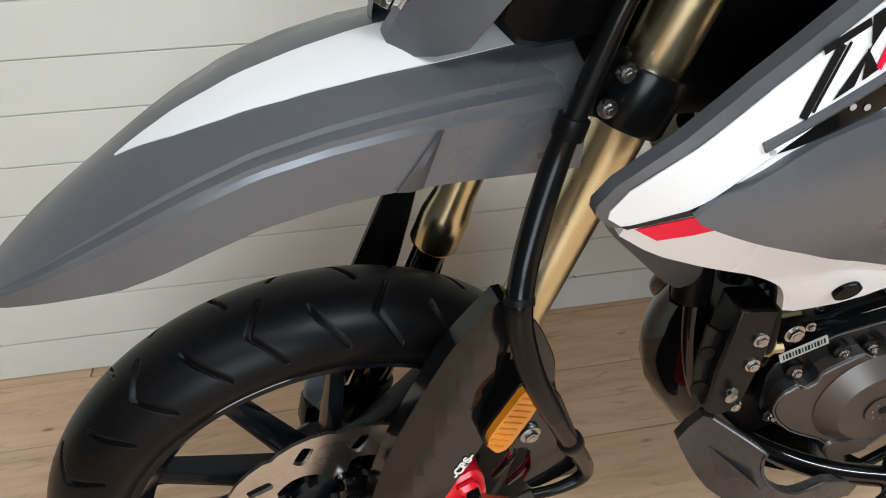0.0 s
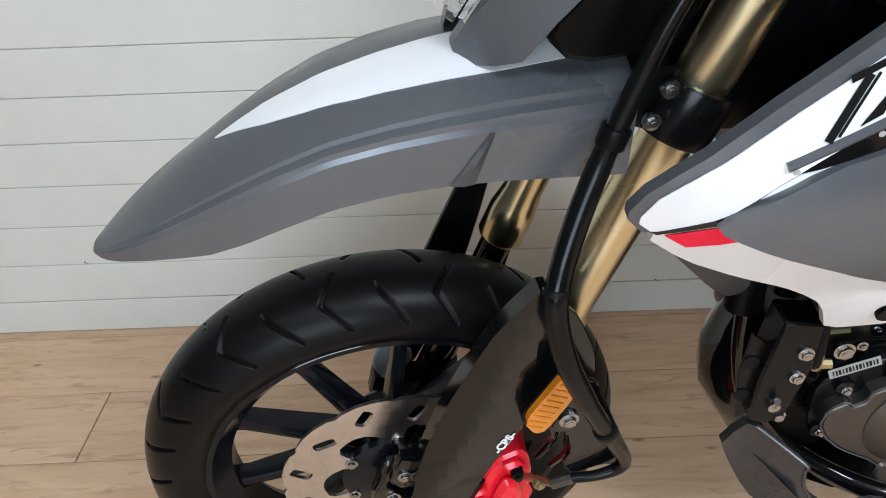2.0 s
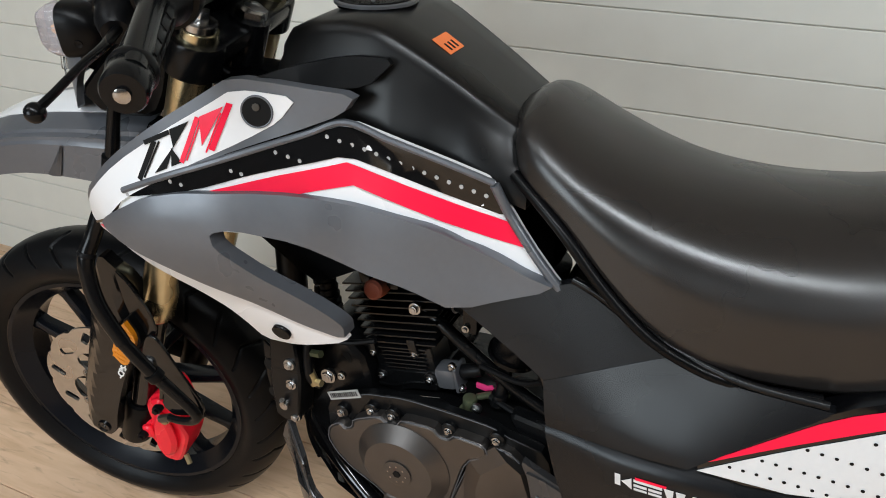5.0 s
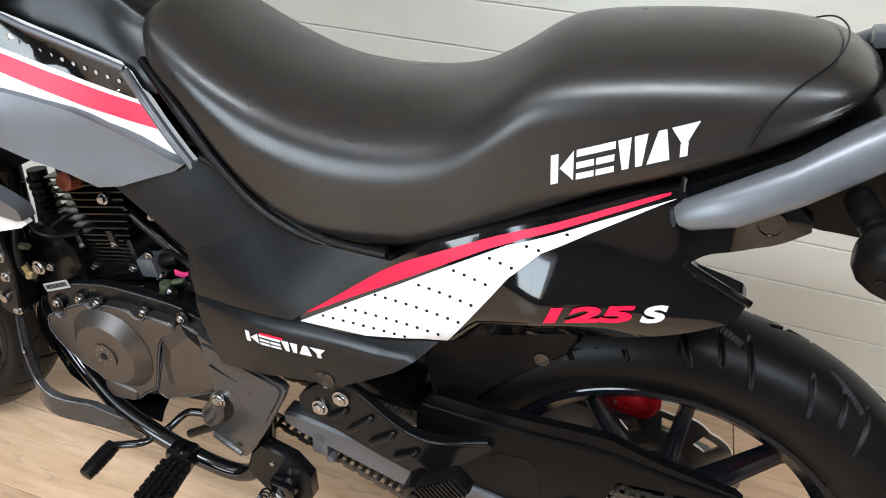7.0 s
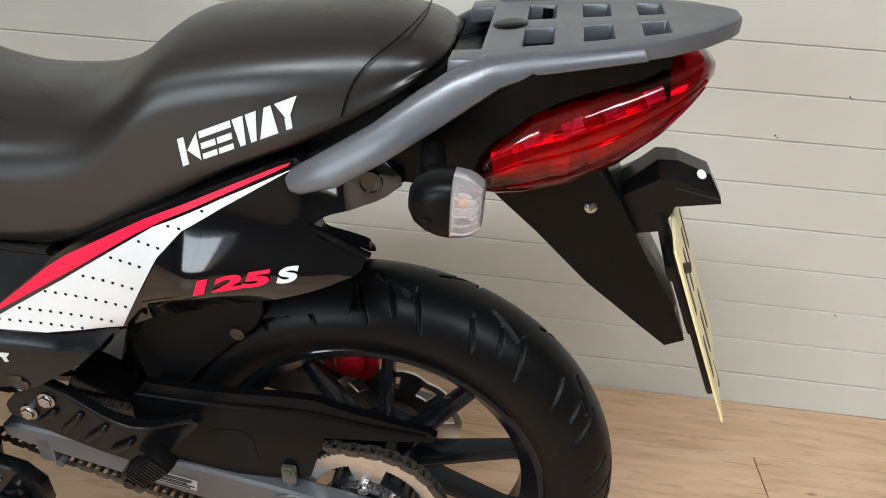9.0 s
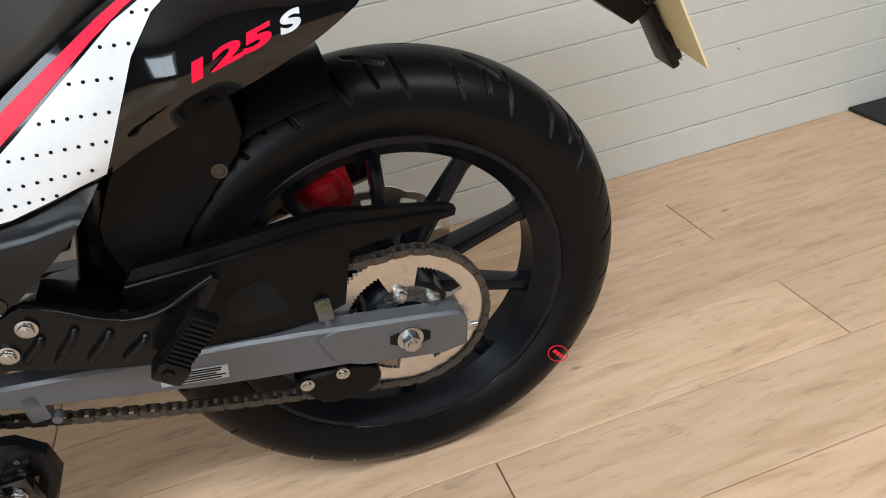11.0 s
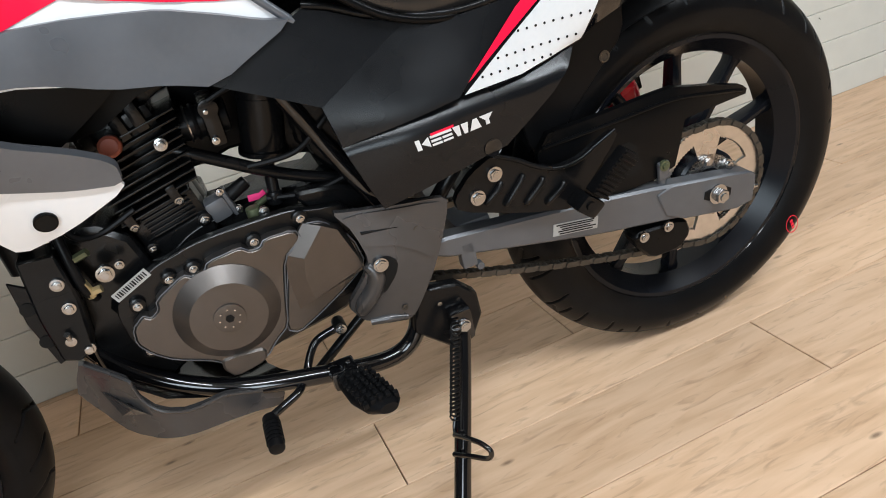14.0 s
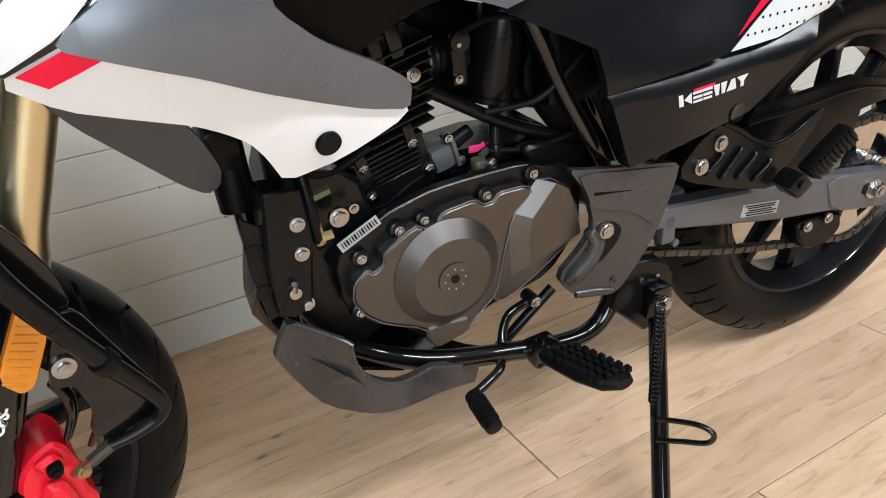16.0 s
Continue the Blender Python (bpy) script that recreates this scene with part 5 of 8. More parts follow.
    side("tank_fin", shell([(-0.952, 0.955), (-0.93, 0.972), (-0.845, 0.992), (-0.79, 0.992), (-0.815, 0.965), (-0.87, 0.960)], lambda x, z: SHROUD(x, 0.95) + 0.004 + (z - 0.96) * 0.6, 0.006, 0, 0.03), BLACK, shroud, "black plastic fin under the tank")

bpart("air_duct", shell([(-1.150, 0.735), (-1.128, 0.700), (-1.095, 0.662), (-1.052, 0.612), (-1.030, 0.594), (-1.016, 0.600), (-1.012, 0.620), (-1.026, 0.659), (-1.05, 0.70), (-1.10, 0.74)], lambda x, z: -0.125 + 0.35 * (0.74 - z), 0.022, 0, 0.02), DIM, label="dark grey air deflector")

# tank
def section(x, half, top, bottom, shoulder, n=9):
    """A half-and-half section: flat-topped, with rounded shoulders."""
    pts = [(0, top), (0.5 * shoulder, top - 0.0008), (0.92 * shoulder, top - 0.003), (shoulder, top - 0.007), (shoulder + 0.10 * (half - shoulder), top - 0.018), (shoulder + 0.30 * (half - shoulder), top - 0.28 * (top - bottom)), (shoulder + 0.62 * (half - shoulder), top - 0.58 * (top - bottom)), (half, bottom + 0.02), (half, bottom)]
    return [(x, -y, z) for y, z in reversed(pts)] + [(x, y, z) for y, z in pts[1:]]


_st = [(-0.965, 0.100, 0.965, 0.900, 0.050), (-0.950, 0.114, 0.990, 0.900, 0.070), (-0.930, 0.114, 1.008, 0.900, 0.084), (-0.900, 0.114, 1.020, 0.900, 0.088), (-0.860, 0.114, 1.025, 0.895, 0.090), (-0.825, 0.114, 1.023, 0.890, 0.088), (-0.812, 0.114, 1.018, 0.888, 0.086), (-0.795, 0.114, 1.010, 0.885, 0.084), (-0.760, 0.100, 0.990, 0.880, 0.080), (-0.720, 0.100, 0.966, 0.870, 0.076), (-0.680, 0.100, 0.940, 0.860, 0.072), (-0.645, 0.096, 0.916, 0.850, 0.066)]
tank = bpart("fuel_tank", loft([section(*s) for s in _st]), TANK, label="matt black fuel tank", sharp=60)
_m = Matrix.Translation((-0.868, 0.0, 1.0255)) @ pose(0, 0, 0, 0, -2, 0)
_cap = lathe([(0.001, 0.004), (0.030, 0.004), (0.043, 0.0035), (0.045, 0.001), (0.045, -0.004)], 48, axis=(0, 0, 1))
bpart("filler_cap", _cap, SATIN, tank, "flat black filler cap").data.transform(_m)
for _k in range(5):
    _b = box((0.022 * math.cos(_k * 1.257), 0.022 * math.sin(_k * 1.257), 0.0045), (0.022, 0.004, 0.0012), 0.0003, pose(0, 0, 0, 0, 0, _k * 72 + 20))
    bpart("cap_rib", _b, ALLOY, tank).data.transform(_m)
bpart("cap_collar", lathe([(0.0448, 0.0), (0.0448, 0.004), (0.0468, 0.0045), (0.0485, 0.003), (0.0485, 0.0)], 48, (-0.868, 0, 1.0245), (0, 0, 1), close=True), ALLOY, tank, "thin metal ring")
_b = box((0, 0, 0), (0.026, 0.034, 0.0008), 0.0)
bpart("warning_label", _b, ORANGE, tank, "orange warning label").data.transform(Matrix.Translation((-0.766, -0.026, 0.9938)) @ pose(0, 0, 0, 1, 31, 0))
for _k in range(3):
    bpart("label_bar", box((0.004, -0.008 + 0.008 * _k, 0.0006), (0.011, 0.003, 0.0005), 0), INK, tank).data.transform(Matrix.Translation((-0.766, -0.026, 0.9938)) @ pose(0, 0, 0, 1, 31, 0))

# seat
_sx = [-0.678, -0.665, -0.640, -0.60, -0.555, -0.51, -0.463, -0.406, -0.33, -0.284, -0.24, -0.204, -0.129, -0.062, 0.0, 0.045, 0.072, 0.082]
_zb = [0.915, 0.892, 0.876, 0.850, 0.806, 0.768, 0.745, 0.736, 0.743, 0.762, 0.787, 0.806, 0.850, 0.880, 0.910, 0.938, 0.955, 0.962]
_zr = [0.928, 0.936, 0.925, 0.902, 0.878, 0.858, 0.846, 0.839, 0.846, 0.862, 0.898, 0.932, 0.952, 0.962, 0.968, 0.972, 0.972, 0.968]
_zt = [0.941, 0.957, 0.950, 0.927, 0.909, 0.896, 0.889, 0.888, 0.897, 0.912, 0.941, 0.970, 0.986, 0.994, 0.998, 0.993, 0.982, 0.974]
_wb = [0.050, 0.088, 0.105, 0.117, 0.127, 0.134, 0.138, 0.140, 0.138, 0.138, 0.138, 0.136, 0.132, 0.126, 0.116, 0.102, 0.082, 0.055]
_wr = [0.050, 0.082, 0.098, 0.110, 0.119, 0.126, 0.130, 0.132, 0.131, 0.129, 0.127, 0.124, 0.118, 0.113, 0.106, 0.092, 0.074, 0.048]


def flow(x, xs, ys):
    """A smooth curve through the given places."""
    i = min(max(int(np.searchsorted(xs, x)) - 1, 0), len(xs) - 2)
    h, t = xs[i + 1] - xs[i], (x - xs[i]) / (xs[i + 1] - xs[i])
    def slope(k):
        if k in (0, len(xs) - 1):
            return 0.0 if k else (ys[1] - ys[0]) / (xs[1] - xs[0])
        return (ys[k + 1] - ys[k - 1]) / (xs[k + 1] - xs[k - 1])
    return float((2 * t ** 3 - 3 * t * t + 1) * ys[i] + (t ** 3 - 2 * t * t + t) * h * slope(i) + (3 * t * t - 2 * t ** 3) * ys[i + 1] + (t ** 3 - t * t) * h * slope(i + 1))


def seat_ring(x):
    """A section of the seat: upright sides, a rounded shoulder and a crowned top."""
    zb, zr, zt, wb, wr = (flow(x, _sx, a) for a in (_zb, _zr, _zt, _wb, _wr))
    r = min(0.034 + 0.024 * min(max((-0.32 - x) / 0.2, 0.0), 1.0), 0.55 * (zr - zb))
    half = [(0, zb + 0.006), (0.8 * wb, zb + 0.004), (0.97 * wb, zb + 0.003), (wb, zb + 0.010)]
    foot, top = (wr + 0.0055, zr - r), (0.70 * wr, zr + 0.55 * (zt - zr))
    half += [(wb + (foot[0] - wb) * f, zb + 0.010 + (foot[1] - zb - 0.010) * f) for f in (0.25, 0.5, 0.75)]
    knee = (wr + 0.0035, zr + 0.12 * (zt - zr))
    for k in range(13):
        u = k / 12
        half.append(tuple((1 - u) ** 2 * p + 2 * u * (1 - u) * q + u * u * w for p, q, w in zip(foot, knee, top)))
    half += [(0.48 * wr, zr + 0.82 * (zt - zr)), (0.24 * wr, zr + 0.96 * (zt - zr)), (0, zt)]
    return [(x, -y, z) for y, z in half] + [(x, y, z) for y, z in half[-2:0:-1]]


_xs = np.unique(np.round(np.concatenate([np.linspace(-0.678, 0.082, 54), _sx]), 4))
_srows = [seat_ring(float(x)) for x in _xs]
for _ in range(4):
    _srows = [_srows[0]] + [[tuple(0.25 * np.array(a) + 0.5 * np.array(b) + 0.25 * np.array(c)) for a, b, c in zip(_srows[i - 1], _srows[i], _srows[i + 1])] for i in range(1, len(_srows) - 1)] + [_srows[-1]]
seat = bpart("seat", loft(_srows), VINYL, label="stepped black vinyl dual seat", sharp=70)
both("seat_skirt", tube([(x, -float(np.interp(x, _sx, _wb)) - 0.003, float(np.interp(x, _sx, _zb)) - 0.001) for x in (-0.66, -0.60, -0.55, -0.50, -0.45, -0.40, -0.335)], 0.006, 10), BLACK, seat, "black edge trim under the seat")
_seam = [(-0.012, -0.1195, 0.918), (-0.004, -0.113, 0.945), (0.012, -0.104, 0.968), (0.034, -0.080, 0.985), (0.045, -0.05, 0.993), (0.05, 0, 0.996), (0.045, 0.05, 0.993), (0.034, 0.080, 0.985), (0.012, 0.104, 0.968), (-0.004, 0.113, 0.945)]
bpart("seat_seam", tube(_seam, 0.0009, 8), RUBBER, seat)


def seat_y(x, z):
    zb, zr, wb, wr = (float(np.interp(x, _sx, a)) for a in (_zb, _zr, _wb, _wr))
    return -(wb + (wr - wb) * min(max((z - zb) / (zr - zb), 0), 1)) - 0.0015


def word(fn, origin, along, up, blocks, parent, mats, lift=0.0006):
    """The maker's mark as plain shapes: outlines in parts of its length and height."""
    for shape, k in blocks:
        o, a, u = Vector(origin), Vector(along), Vector(up)
        bpart("mark_block", shell([tuple(o + a * p + u * q) for p, q in shape], fn, 0.0005, lift, 0.03, 0), mats[k], parent)


_blocks = [([(0.0, 0), (0.055, 0), (0.055, 1), (0.0, 1)], 0), ([(0.065, 0.5), (0.165, 0.0), (0.165, 1.0)], 0)]
for _e in (0.185, 0.325):
    _blocks += [([(_e, 0), (_e + 0.125, 0), (_e + 0.125, 0.2), (_e, 0.2)], 0), ([(_e, 0.36), (_e + 0.125, 0.36), (_e + 0.125, 0.58), (_e, 0.58)], 0)]
_blocks += [([(0.185, 0.76), (0.455, 0.76), (0.455, 1.0), (0.185, 1.0)], 0), ([(0.47, 1), (0.56, 1), (0.55, 0), (0.505, 0)], 0), ([(0.58, 1), (0.67, 1), (0.64, 0), (0.595, 0)], 0), ([(0.67, 0), (0.82, 0), (0.79, 1), (0.735, 1)], 0), ([(0.82, 1), (1.0, 1), (0.925, 0.4), (0.895, 0.4)], 0), ([(0.885, 0), (0.935, 0), (0.935, 0.42), (0.885, 0.42)], 0)]
word(seat_y, (-0.172, 0.855), (0.121, 0.052), (-0.0035, 0.0275), _blocks, seat, [SILVER, VINYL])

# side panels
SIDE = surface([(-0.597, 0.677, -0.144), (-0.586, 0.623, -0.154), (-0.328, 0.757, -0.15), (-0.584, 0.789, -0.112), (-0.434, 0.65, -0.173), (-0.503, 0.606, -0.173), (-0.40, 0.566, -0.17), (-0.283, 0.65, -0.177), (-0.47, 0.70, -0.148), (-0.707, 0.736, -0.127), (-0.558, 0.528, -0.159)])
UP_A = [(-0.712, 0.735), (-0.584, 0.786), (-0.557, 0.777), (-0.516, 0.758), (-0.470, 0.744), (-0.597, 0.676)]
UP_B = [(-0.470, 0.744), (-0.404, 0.737), (-0.324, 0.743), (-0.341, 0.727), (-0.381, 0.694), (-0.435, 0.648), (-0.472, 0.641), (-0.587, 0.623), (-0.597, 0.676)]
LOW_A = [(-0.588, 0.623), (-0.435, 0.650), (-0.367, 0.653), (-0.256, 0.669), (-0.307, 0.617), (-0.380, 0.563), (-0.466, 0.549), (-0.557, 0.529), (-0.570, 0.565)]


def up_y(x, z):
    """The lower facet leans out towards its foot."""
    d = float(np.interp(x, [-0.597, -0.47, -0.324], [0.676, 0.744, 0.748])) - z
    return SIDE(x, z) - 0.07 * max(0.0, d) * max(0.0, min(1.0, (z - 0.62) / 0.03))


def low_y(x, z):
    """The lower cover has a ledge along its top that widens to the rear and faces upwards."""
    edge = float(np.interp(x, [-0.59, -0.502, -0.427, -0.335, -0.28], [0.617, 0.624, 0.628, 0.630, 0.640]))
    return SIDE(x, z) - 0.006 + 0.8 * max(0.0, z - edge)


for _right in (False, True):
    cover = side("side_cover", shell(UP_A, SIDE, 0.012, 0.001, 0.025, 0), PANEL, motorcycle, "matt black faceted side cover")
    side("lower_facet", shell(UP_B, up_y, 0.012, 0.002, 0.0125, 0), PANEL, cover, "matt black facet")
    low = side("lower_cover", shell(LOW_A, low_y, 0.022, 0.0, 0.0075, 0), PANEL, cover, "matt black lower cover")
    side("cover_hole", lathe([(0.011, 0.001), (0.0125, 0.002), (0.0125, 0.0), (0.010, -0.004), (0.006, -0.004)], 20, (-0.40, low_y(-0.40, 0.567), 0.567), (0, -1, 0)), GLOSS, cover)
    side("under_seat_trim", tube([(x, SIDE(x, z) - 0.001, z) for x, z in ((-0.583, 0.79), (-0.553, 0.781), (-0.514, 0.763), (-0.468, 0.75), (-0.404, 0.742), (-0.33, 0.747))], 0.0045, 10), SATIN, cover)
    if not _right:
        word(low_y, (-0.501, 0.597), (0.108, 0.006), (-0.002, 0.014), _blocks, cover, [SILVER, BLACK], 0.0012)
        bpart("mark_bar", shell([(-0.481, 0.612), (-0.450, 0.6145), (-0.450, 0.6175), (-0.482, 0.615)], low_y, 0.0005, 0.0013, 0.03, 0), RED, cover)

# tail
TAIL = surface([(-0.158, 0.741, -0.190), (-0.043, 0.777, -0.171), (0.007, 0.808, -0.140), (0.021, 0.786, -0.152), (-0.036, 0.815, -0.148), (-0.055, 0.87, -0.119), (-0.328, 0.757, -0.152), (-0.434, 0.65, -0.176), (-0.283, 0.65, -0.172), (0.023, 0.865, -0.138),
                (-0.14, 0.708, -0.178), (-0.23, 0.80, -0.150)])
_smooth_tail = TAIL


def TAIL(x, z):
    """The tail panel turns inwards under a crease."""
    edge = float(np.interp(x, [-0.45, -0.25, -0.223, -0.157, -0.106, -0.057, 0.01], [0.60, 0.68, 0.713, 0.736, 0.750, 0.760, 0.768]))
    return _smooth_tail(x, z) + 0.6 * max(0.0, edge - z)


TAIL_OUT = [(-0.438, 0.650), (-0.382, 0.694), (-0.320, 0.748), (-0.256, 0.785), (-0.154, 0.836), (-0.063, 0.872), (-0.043, 0.862), (0.025, 0.892), (0.056, 0.868), (0.03, 0.845), (0.0, 0.828), (-0.024, 0.822), (-0.037, 0.814), (-0.030, 0.802), (-0.008, 0.795), (0.020, 0.788), (0.013, 0.770), (-0.023, 0.752),
            (-0.089, 0.724), (-0.158, 0.700), (-0.248, 0.666), (-0.371, 0.644)]
TRED = [(-0.432, 0.651), (-0.389, 0.684), (-0.323, 0.739), (-0.256, 0.777), (-0.202, 0.808), (-0.129, 0.841), (-0.064, 0.867), (-0.066, 0.863), (-0.127, 0.836), (-0.2, 0.801), (-0.315, 0.723)]
TWHITE = [(-0.426, 0.648), (-0.315, 0.719), (-0.2, 0.798), (-0.127, 0.833), (-0.059, 0.862), (-0.125, 0.826), (-0.166, 0.801), (-0.193, 0.771), (-0.253, 0.669), (-0.345, 0.650)]
for _right in (False, True):
    tail = side("tail_panel", shell(TAIL_OUT, TAIL, 0.028, 0.001, 0.009), GLOSS, motorcycle, "gloss black tail panel with red and silver film")
    side("red_flash", shell(TRED, TAIL, 0.0006, 0.0022, 0.009), RED, tail, "red film flash")
    side("silver_flash", shell(TWHITE, TAIL, 0.0006, 0.0026, 0.009, 0), SILVER, tail, "silver film with black dots")
    for _x0, _z in ((-0.398, 0.662), (-0.372, 0.678), (-0.338, 0.702), (-0.301, 0.728), (-0.264, 0.756), (-0.228, 0.781), (-0.181, 0.803), (-0.146, 0.821), (-0.103, 0.839)):
        for _j in range(14):
            _x = _x0 + 0.0122 * _j
            if inside(TWHITE, _x - 0.003, _z - 0.001) and inside(TWHITE, _x + 0.003, _z):
                side("dot", lathe([(0.0001, 0.0003), (0.0018, 0.0003), (0.0018, 0)], 8, (_x, TAIL(_x, _z) - 0.0031, _z), (0, -1, 0)), INK, tail)
    side("screw_cup", lathe([(0.012, 0), (0.0125, 0.002), (0.010, 0.002), (0.009, -0.003), (0.004, -0.003)], 20, (0.020, TAIL(0.020, 0.862) - 0.002, 0.862), (0, -1, 0)), GLOSS, tail)
    side("tail_notch", tube([(-0.040, TAIL(-0.04, 0.812) - 0.001, 0.814), (-0.025, -0.150, 0.806), (0.0, -0.153, 0.797), (0.022, -0.152, 0.787)], 0.004, 8), GLOSS, tail)
    side("inner_fairing", shell([(-0.005, 0.872), (0.05, 0.905), (0.11, 0.945), (0.150, 0.975), (0.30, 0.995), (0.275, 0.965), (0.20, 0.950), (0.155, 0.930), (0.130, 0.886), (0.135, 0.862), (0.10, 0.852), (0.055, 0.856)], lambda x, z: -0.132 + 0.02 * math.sin(18 * min(x - 0.02, 0.14)) + 0.42 * max(0.0, x - 0.15), 0.02, 0, 0.02), BLACK, tail, "matt black inner fairing")
    if not _right:
        def on_tail(x, z):
            return (x, TAIL(x, z) - 0.0032, z)
        letters("125", 0.0285, RED, lambda u, v: on_tail(-0.160 + 2.0 * u, 0.7405 + 0.456 * u + 0.72 * v), tail, "engine_size", "red numerals 125", 0.12, 0.0013)
        letters("S", 0.0285, SILVER, lambda u, v: on_tail(-0.0665 + 1.45 * u, 0.7615 + 0.33 * u + 0.70 * v), tail, "model_letter", "silver letter S", 0.12, 0.0013)
bpart("tail_core", loft([[(x, -w, z0), (x, w, z0), (x, w, z1), (x, -w, z1)] for x, w, z0, z1 in ((-0.45, 0.10, 0.66, 0.735), (-0.30, 0.11, 0.70, 0.75), (-0.10, 0.11, 0.79, 0.84), (0.05, 0.105, 0.85, 0.93), (0.15, 0.09, 0.87, 0.97), (0.29, 0.055, 0.94, 0.985))]), BLACK, label="black tail frame cover")

# rack
def rack_z(x):
    return 0.985 + 0.13 * (x - 0.14)


_gx = [0.085, 0.112, 0.150, 0.178, 0.206, 0.233, 0.260, 0.284, 0.318, 0.343, 0.352]
_gw = [0.108, 0.112, 0.108, 0.104, 0.098, 0.092, 0.085, 0.076, 0.054, 0.028, 0.014]
_gv = [-1, -0.70, -0.16, 0.16, 0.70, 1]
bm = bmesh.new()
_vs2 = [[bm.verts.new((x, w * v, rack_z(x))) for v in _gv] for x, w in zip(_gx, _gw)]
for i in range(len(_gx) - 1):
    for j in range(5):
        if not (i in (2, 4, 6) and j in (1, 3)) and not (i < 1 and j in (1, 2, 3)):
            bm.faces.new((_vs2[i][j], _vs2[i][j + 1], _vs2[i + 1][j + 1], _vs2[i + 1][j]))
ex = bmesh.ops.extrude_face_region(bm, geom=bm.faces[:])
bmesh.ops.translate(bm, vec=(0, 0, -0.017), verts=[v for v in ex["geom"] if isinstance(v, bmesh.types.BMVert)])
bmesh.ops.recalc_face_normals(bm, faces=bm.faces)
rack = bpart("luggage_rack", bevel(bm, 0.003, 2, 50), GREY, label="grey cast luggage rack with grab arms")
for _s in (-1, 1):
    rings = []
    for x, y, z, h, w in ((-0.056, 0.152, 0.859, 0.007, 0.006), (-0.048, 0.153, 0.863, 0.012, 0.009), (-0.015, 0.152, 0.879, 0.0165, 0.011), (0.03, 0.147, 0.908, 0.0165, 0.012), (0.07, 0.134, 0.937, 0.0180, 0.013), (0.10, 0.122, 0.957, 0.0180, 0.014), (0.128, 0.110, 0.972, 0.0150, 0.014), (0.16, 0.101, 0.979, 0.0105, 0.012), (0.21, 0.092, 0.985, 0.009, 0.010), (0.26, 0.080, 0.991, 0.008, 0.008)):
        ring = []
        for k in range(16):
            a = 2 * math.pi * k / 16
            c, t = math.copysign(abs(math.cos(a)) ** 0.7, math.cos(a)), math.copysign(abs(math.sin(a)) ** 0.7, math.sin(a))
            ring.append((x - 0.5 * h * t, _s * (y + w * c - 0.35 * h * t), z + 0.87 * h * t))
        rings.append(ring)
    bmr = loft(rings)
    bpart("grab_arm", bmr, GREY, rack, "grey cast grab arm")
    bpart("rack_foot", cyl((0.17, 0.075 * _s, 0.985), (0.17, 0.075 * _s, 0.945), 0.006, seg=12), BLACK, rack)
    bpart("rack_foot", cyl((0.27, 0.06 * _s, 0.99), (0.27, 0.06 * _s, 0.965), 0.006, seg=12), BLACK, rack)
bpart("rack_plug", lathe([(0.001, 0.002), (0.016, 0.0015), (0.018, 0)], 24, (0.134, -0.0, rack_z(0.134) + 0.0005), (-0.13, 0, 1)), BLACK, rack)

# tail lamp
_lx = [0.118, 0.135, 0.165, 0.205, 0.25, 0.295, 0.322, 0.337]
_lz0 = [0.856, 0.846, 0.842, 0.848, 0.868, 0.900, 0.930, 0.952]
_lz1 = [0.888, 0.916, 0.940, 0.953, 0.966, 0.976, 0.978, 0.968]
_lw = [0.140, 0.138, 0.130, 0.117, 0.098, 0.070, 0.045, 0.018]


def lamp_ring(x, shrink=0.0):
    z0, z1, w = np.interp(x, _lx, _lz0) + shrink, np.interp(x, _lx, _lz1) - shrink, np.interp(x, _lx, _lw) - shrink
    c, h = (z0 + z1) / 2, max((z1 - z0) / 2, 0.002)
    out = []
    for k in range(28):
        a = 2 * math.pi * k / 28
        s, t = math.sin(a), math.cos(a)
        out.append((float(x), float(max(w, 0.004) * math.copysign(abs(t) ** 0.5, t)), float(c + h * math.copysign(abs(s) ** 0.7, s))))
    return out


tail_lamp = bpart("tail_lamp", loft([lamp_ring(x) for x in np.linspace(0.118, 0.337, 24)]), REDLENS, label="wrapped red tail lamp lens", sharp=60)
bpart("lamp_reflector", loft([lamp_ring(x, 0.016 + 0.003 * (k % 2)) for k, x in enumerate(np.linspace(0.135, 0.322, 12))]), REDBACK, tail_lamp, "red faceted reflector", 14)
for _s in (-1, 1):
    for _g0, _g1, _rr in ((0.55, 0.45, 0.0024), (0.80, 0.62, 0.0012), (0.30, 0.25, 0.0012)):
        bpart("lamp_ridge", tube([(x, _s * (float(np.interp(x, _lx, _lw)) * (1.0 if 0.3 < _g0 < 0.7 else 0.985)), float(np.interp(x, _lx, _lz0) + (_g0 + (_g1 - _g0) * (x - 0.125) / 0.2) * (np.interp(x, _lx, _lz1) - np.interp(x, _lx, _lz0)))) for x in (0.128, 0.16, 0.2, 0.25, 0.3, 0.328)], _rr, 8), REDLENS, tail_lamp)
    for k in range(4):
        _x = 0.168 + 0.036 * k
        _w, _z0, _z1 = (float(np.interp(_x, _lx, a)) for a in (_lw, _lz0, _lz1))
        bpart("lamp_facet", box((_x, _s * (_w - 0.012), _z0 + (_z1 - _z0) * 0.72), (0.020, 0.002, 0.012), 0.001, pose(0, 0, 0, 18 * _s, -25, _s * (-24 + 9 * (k % 2)))), REFLECT, tail_lamp)

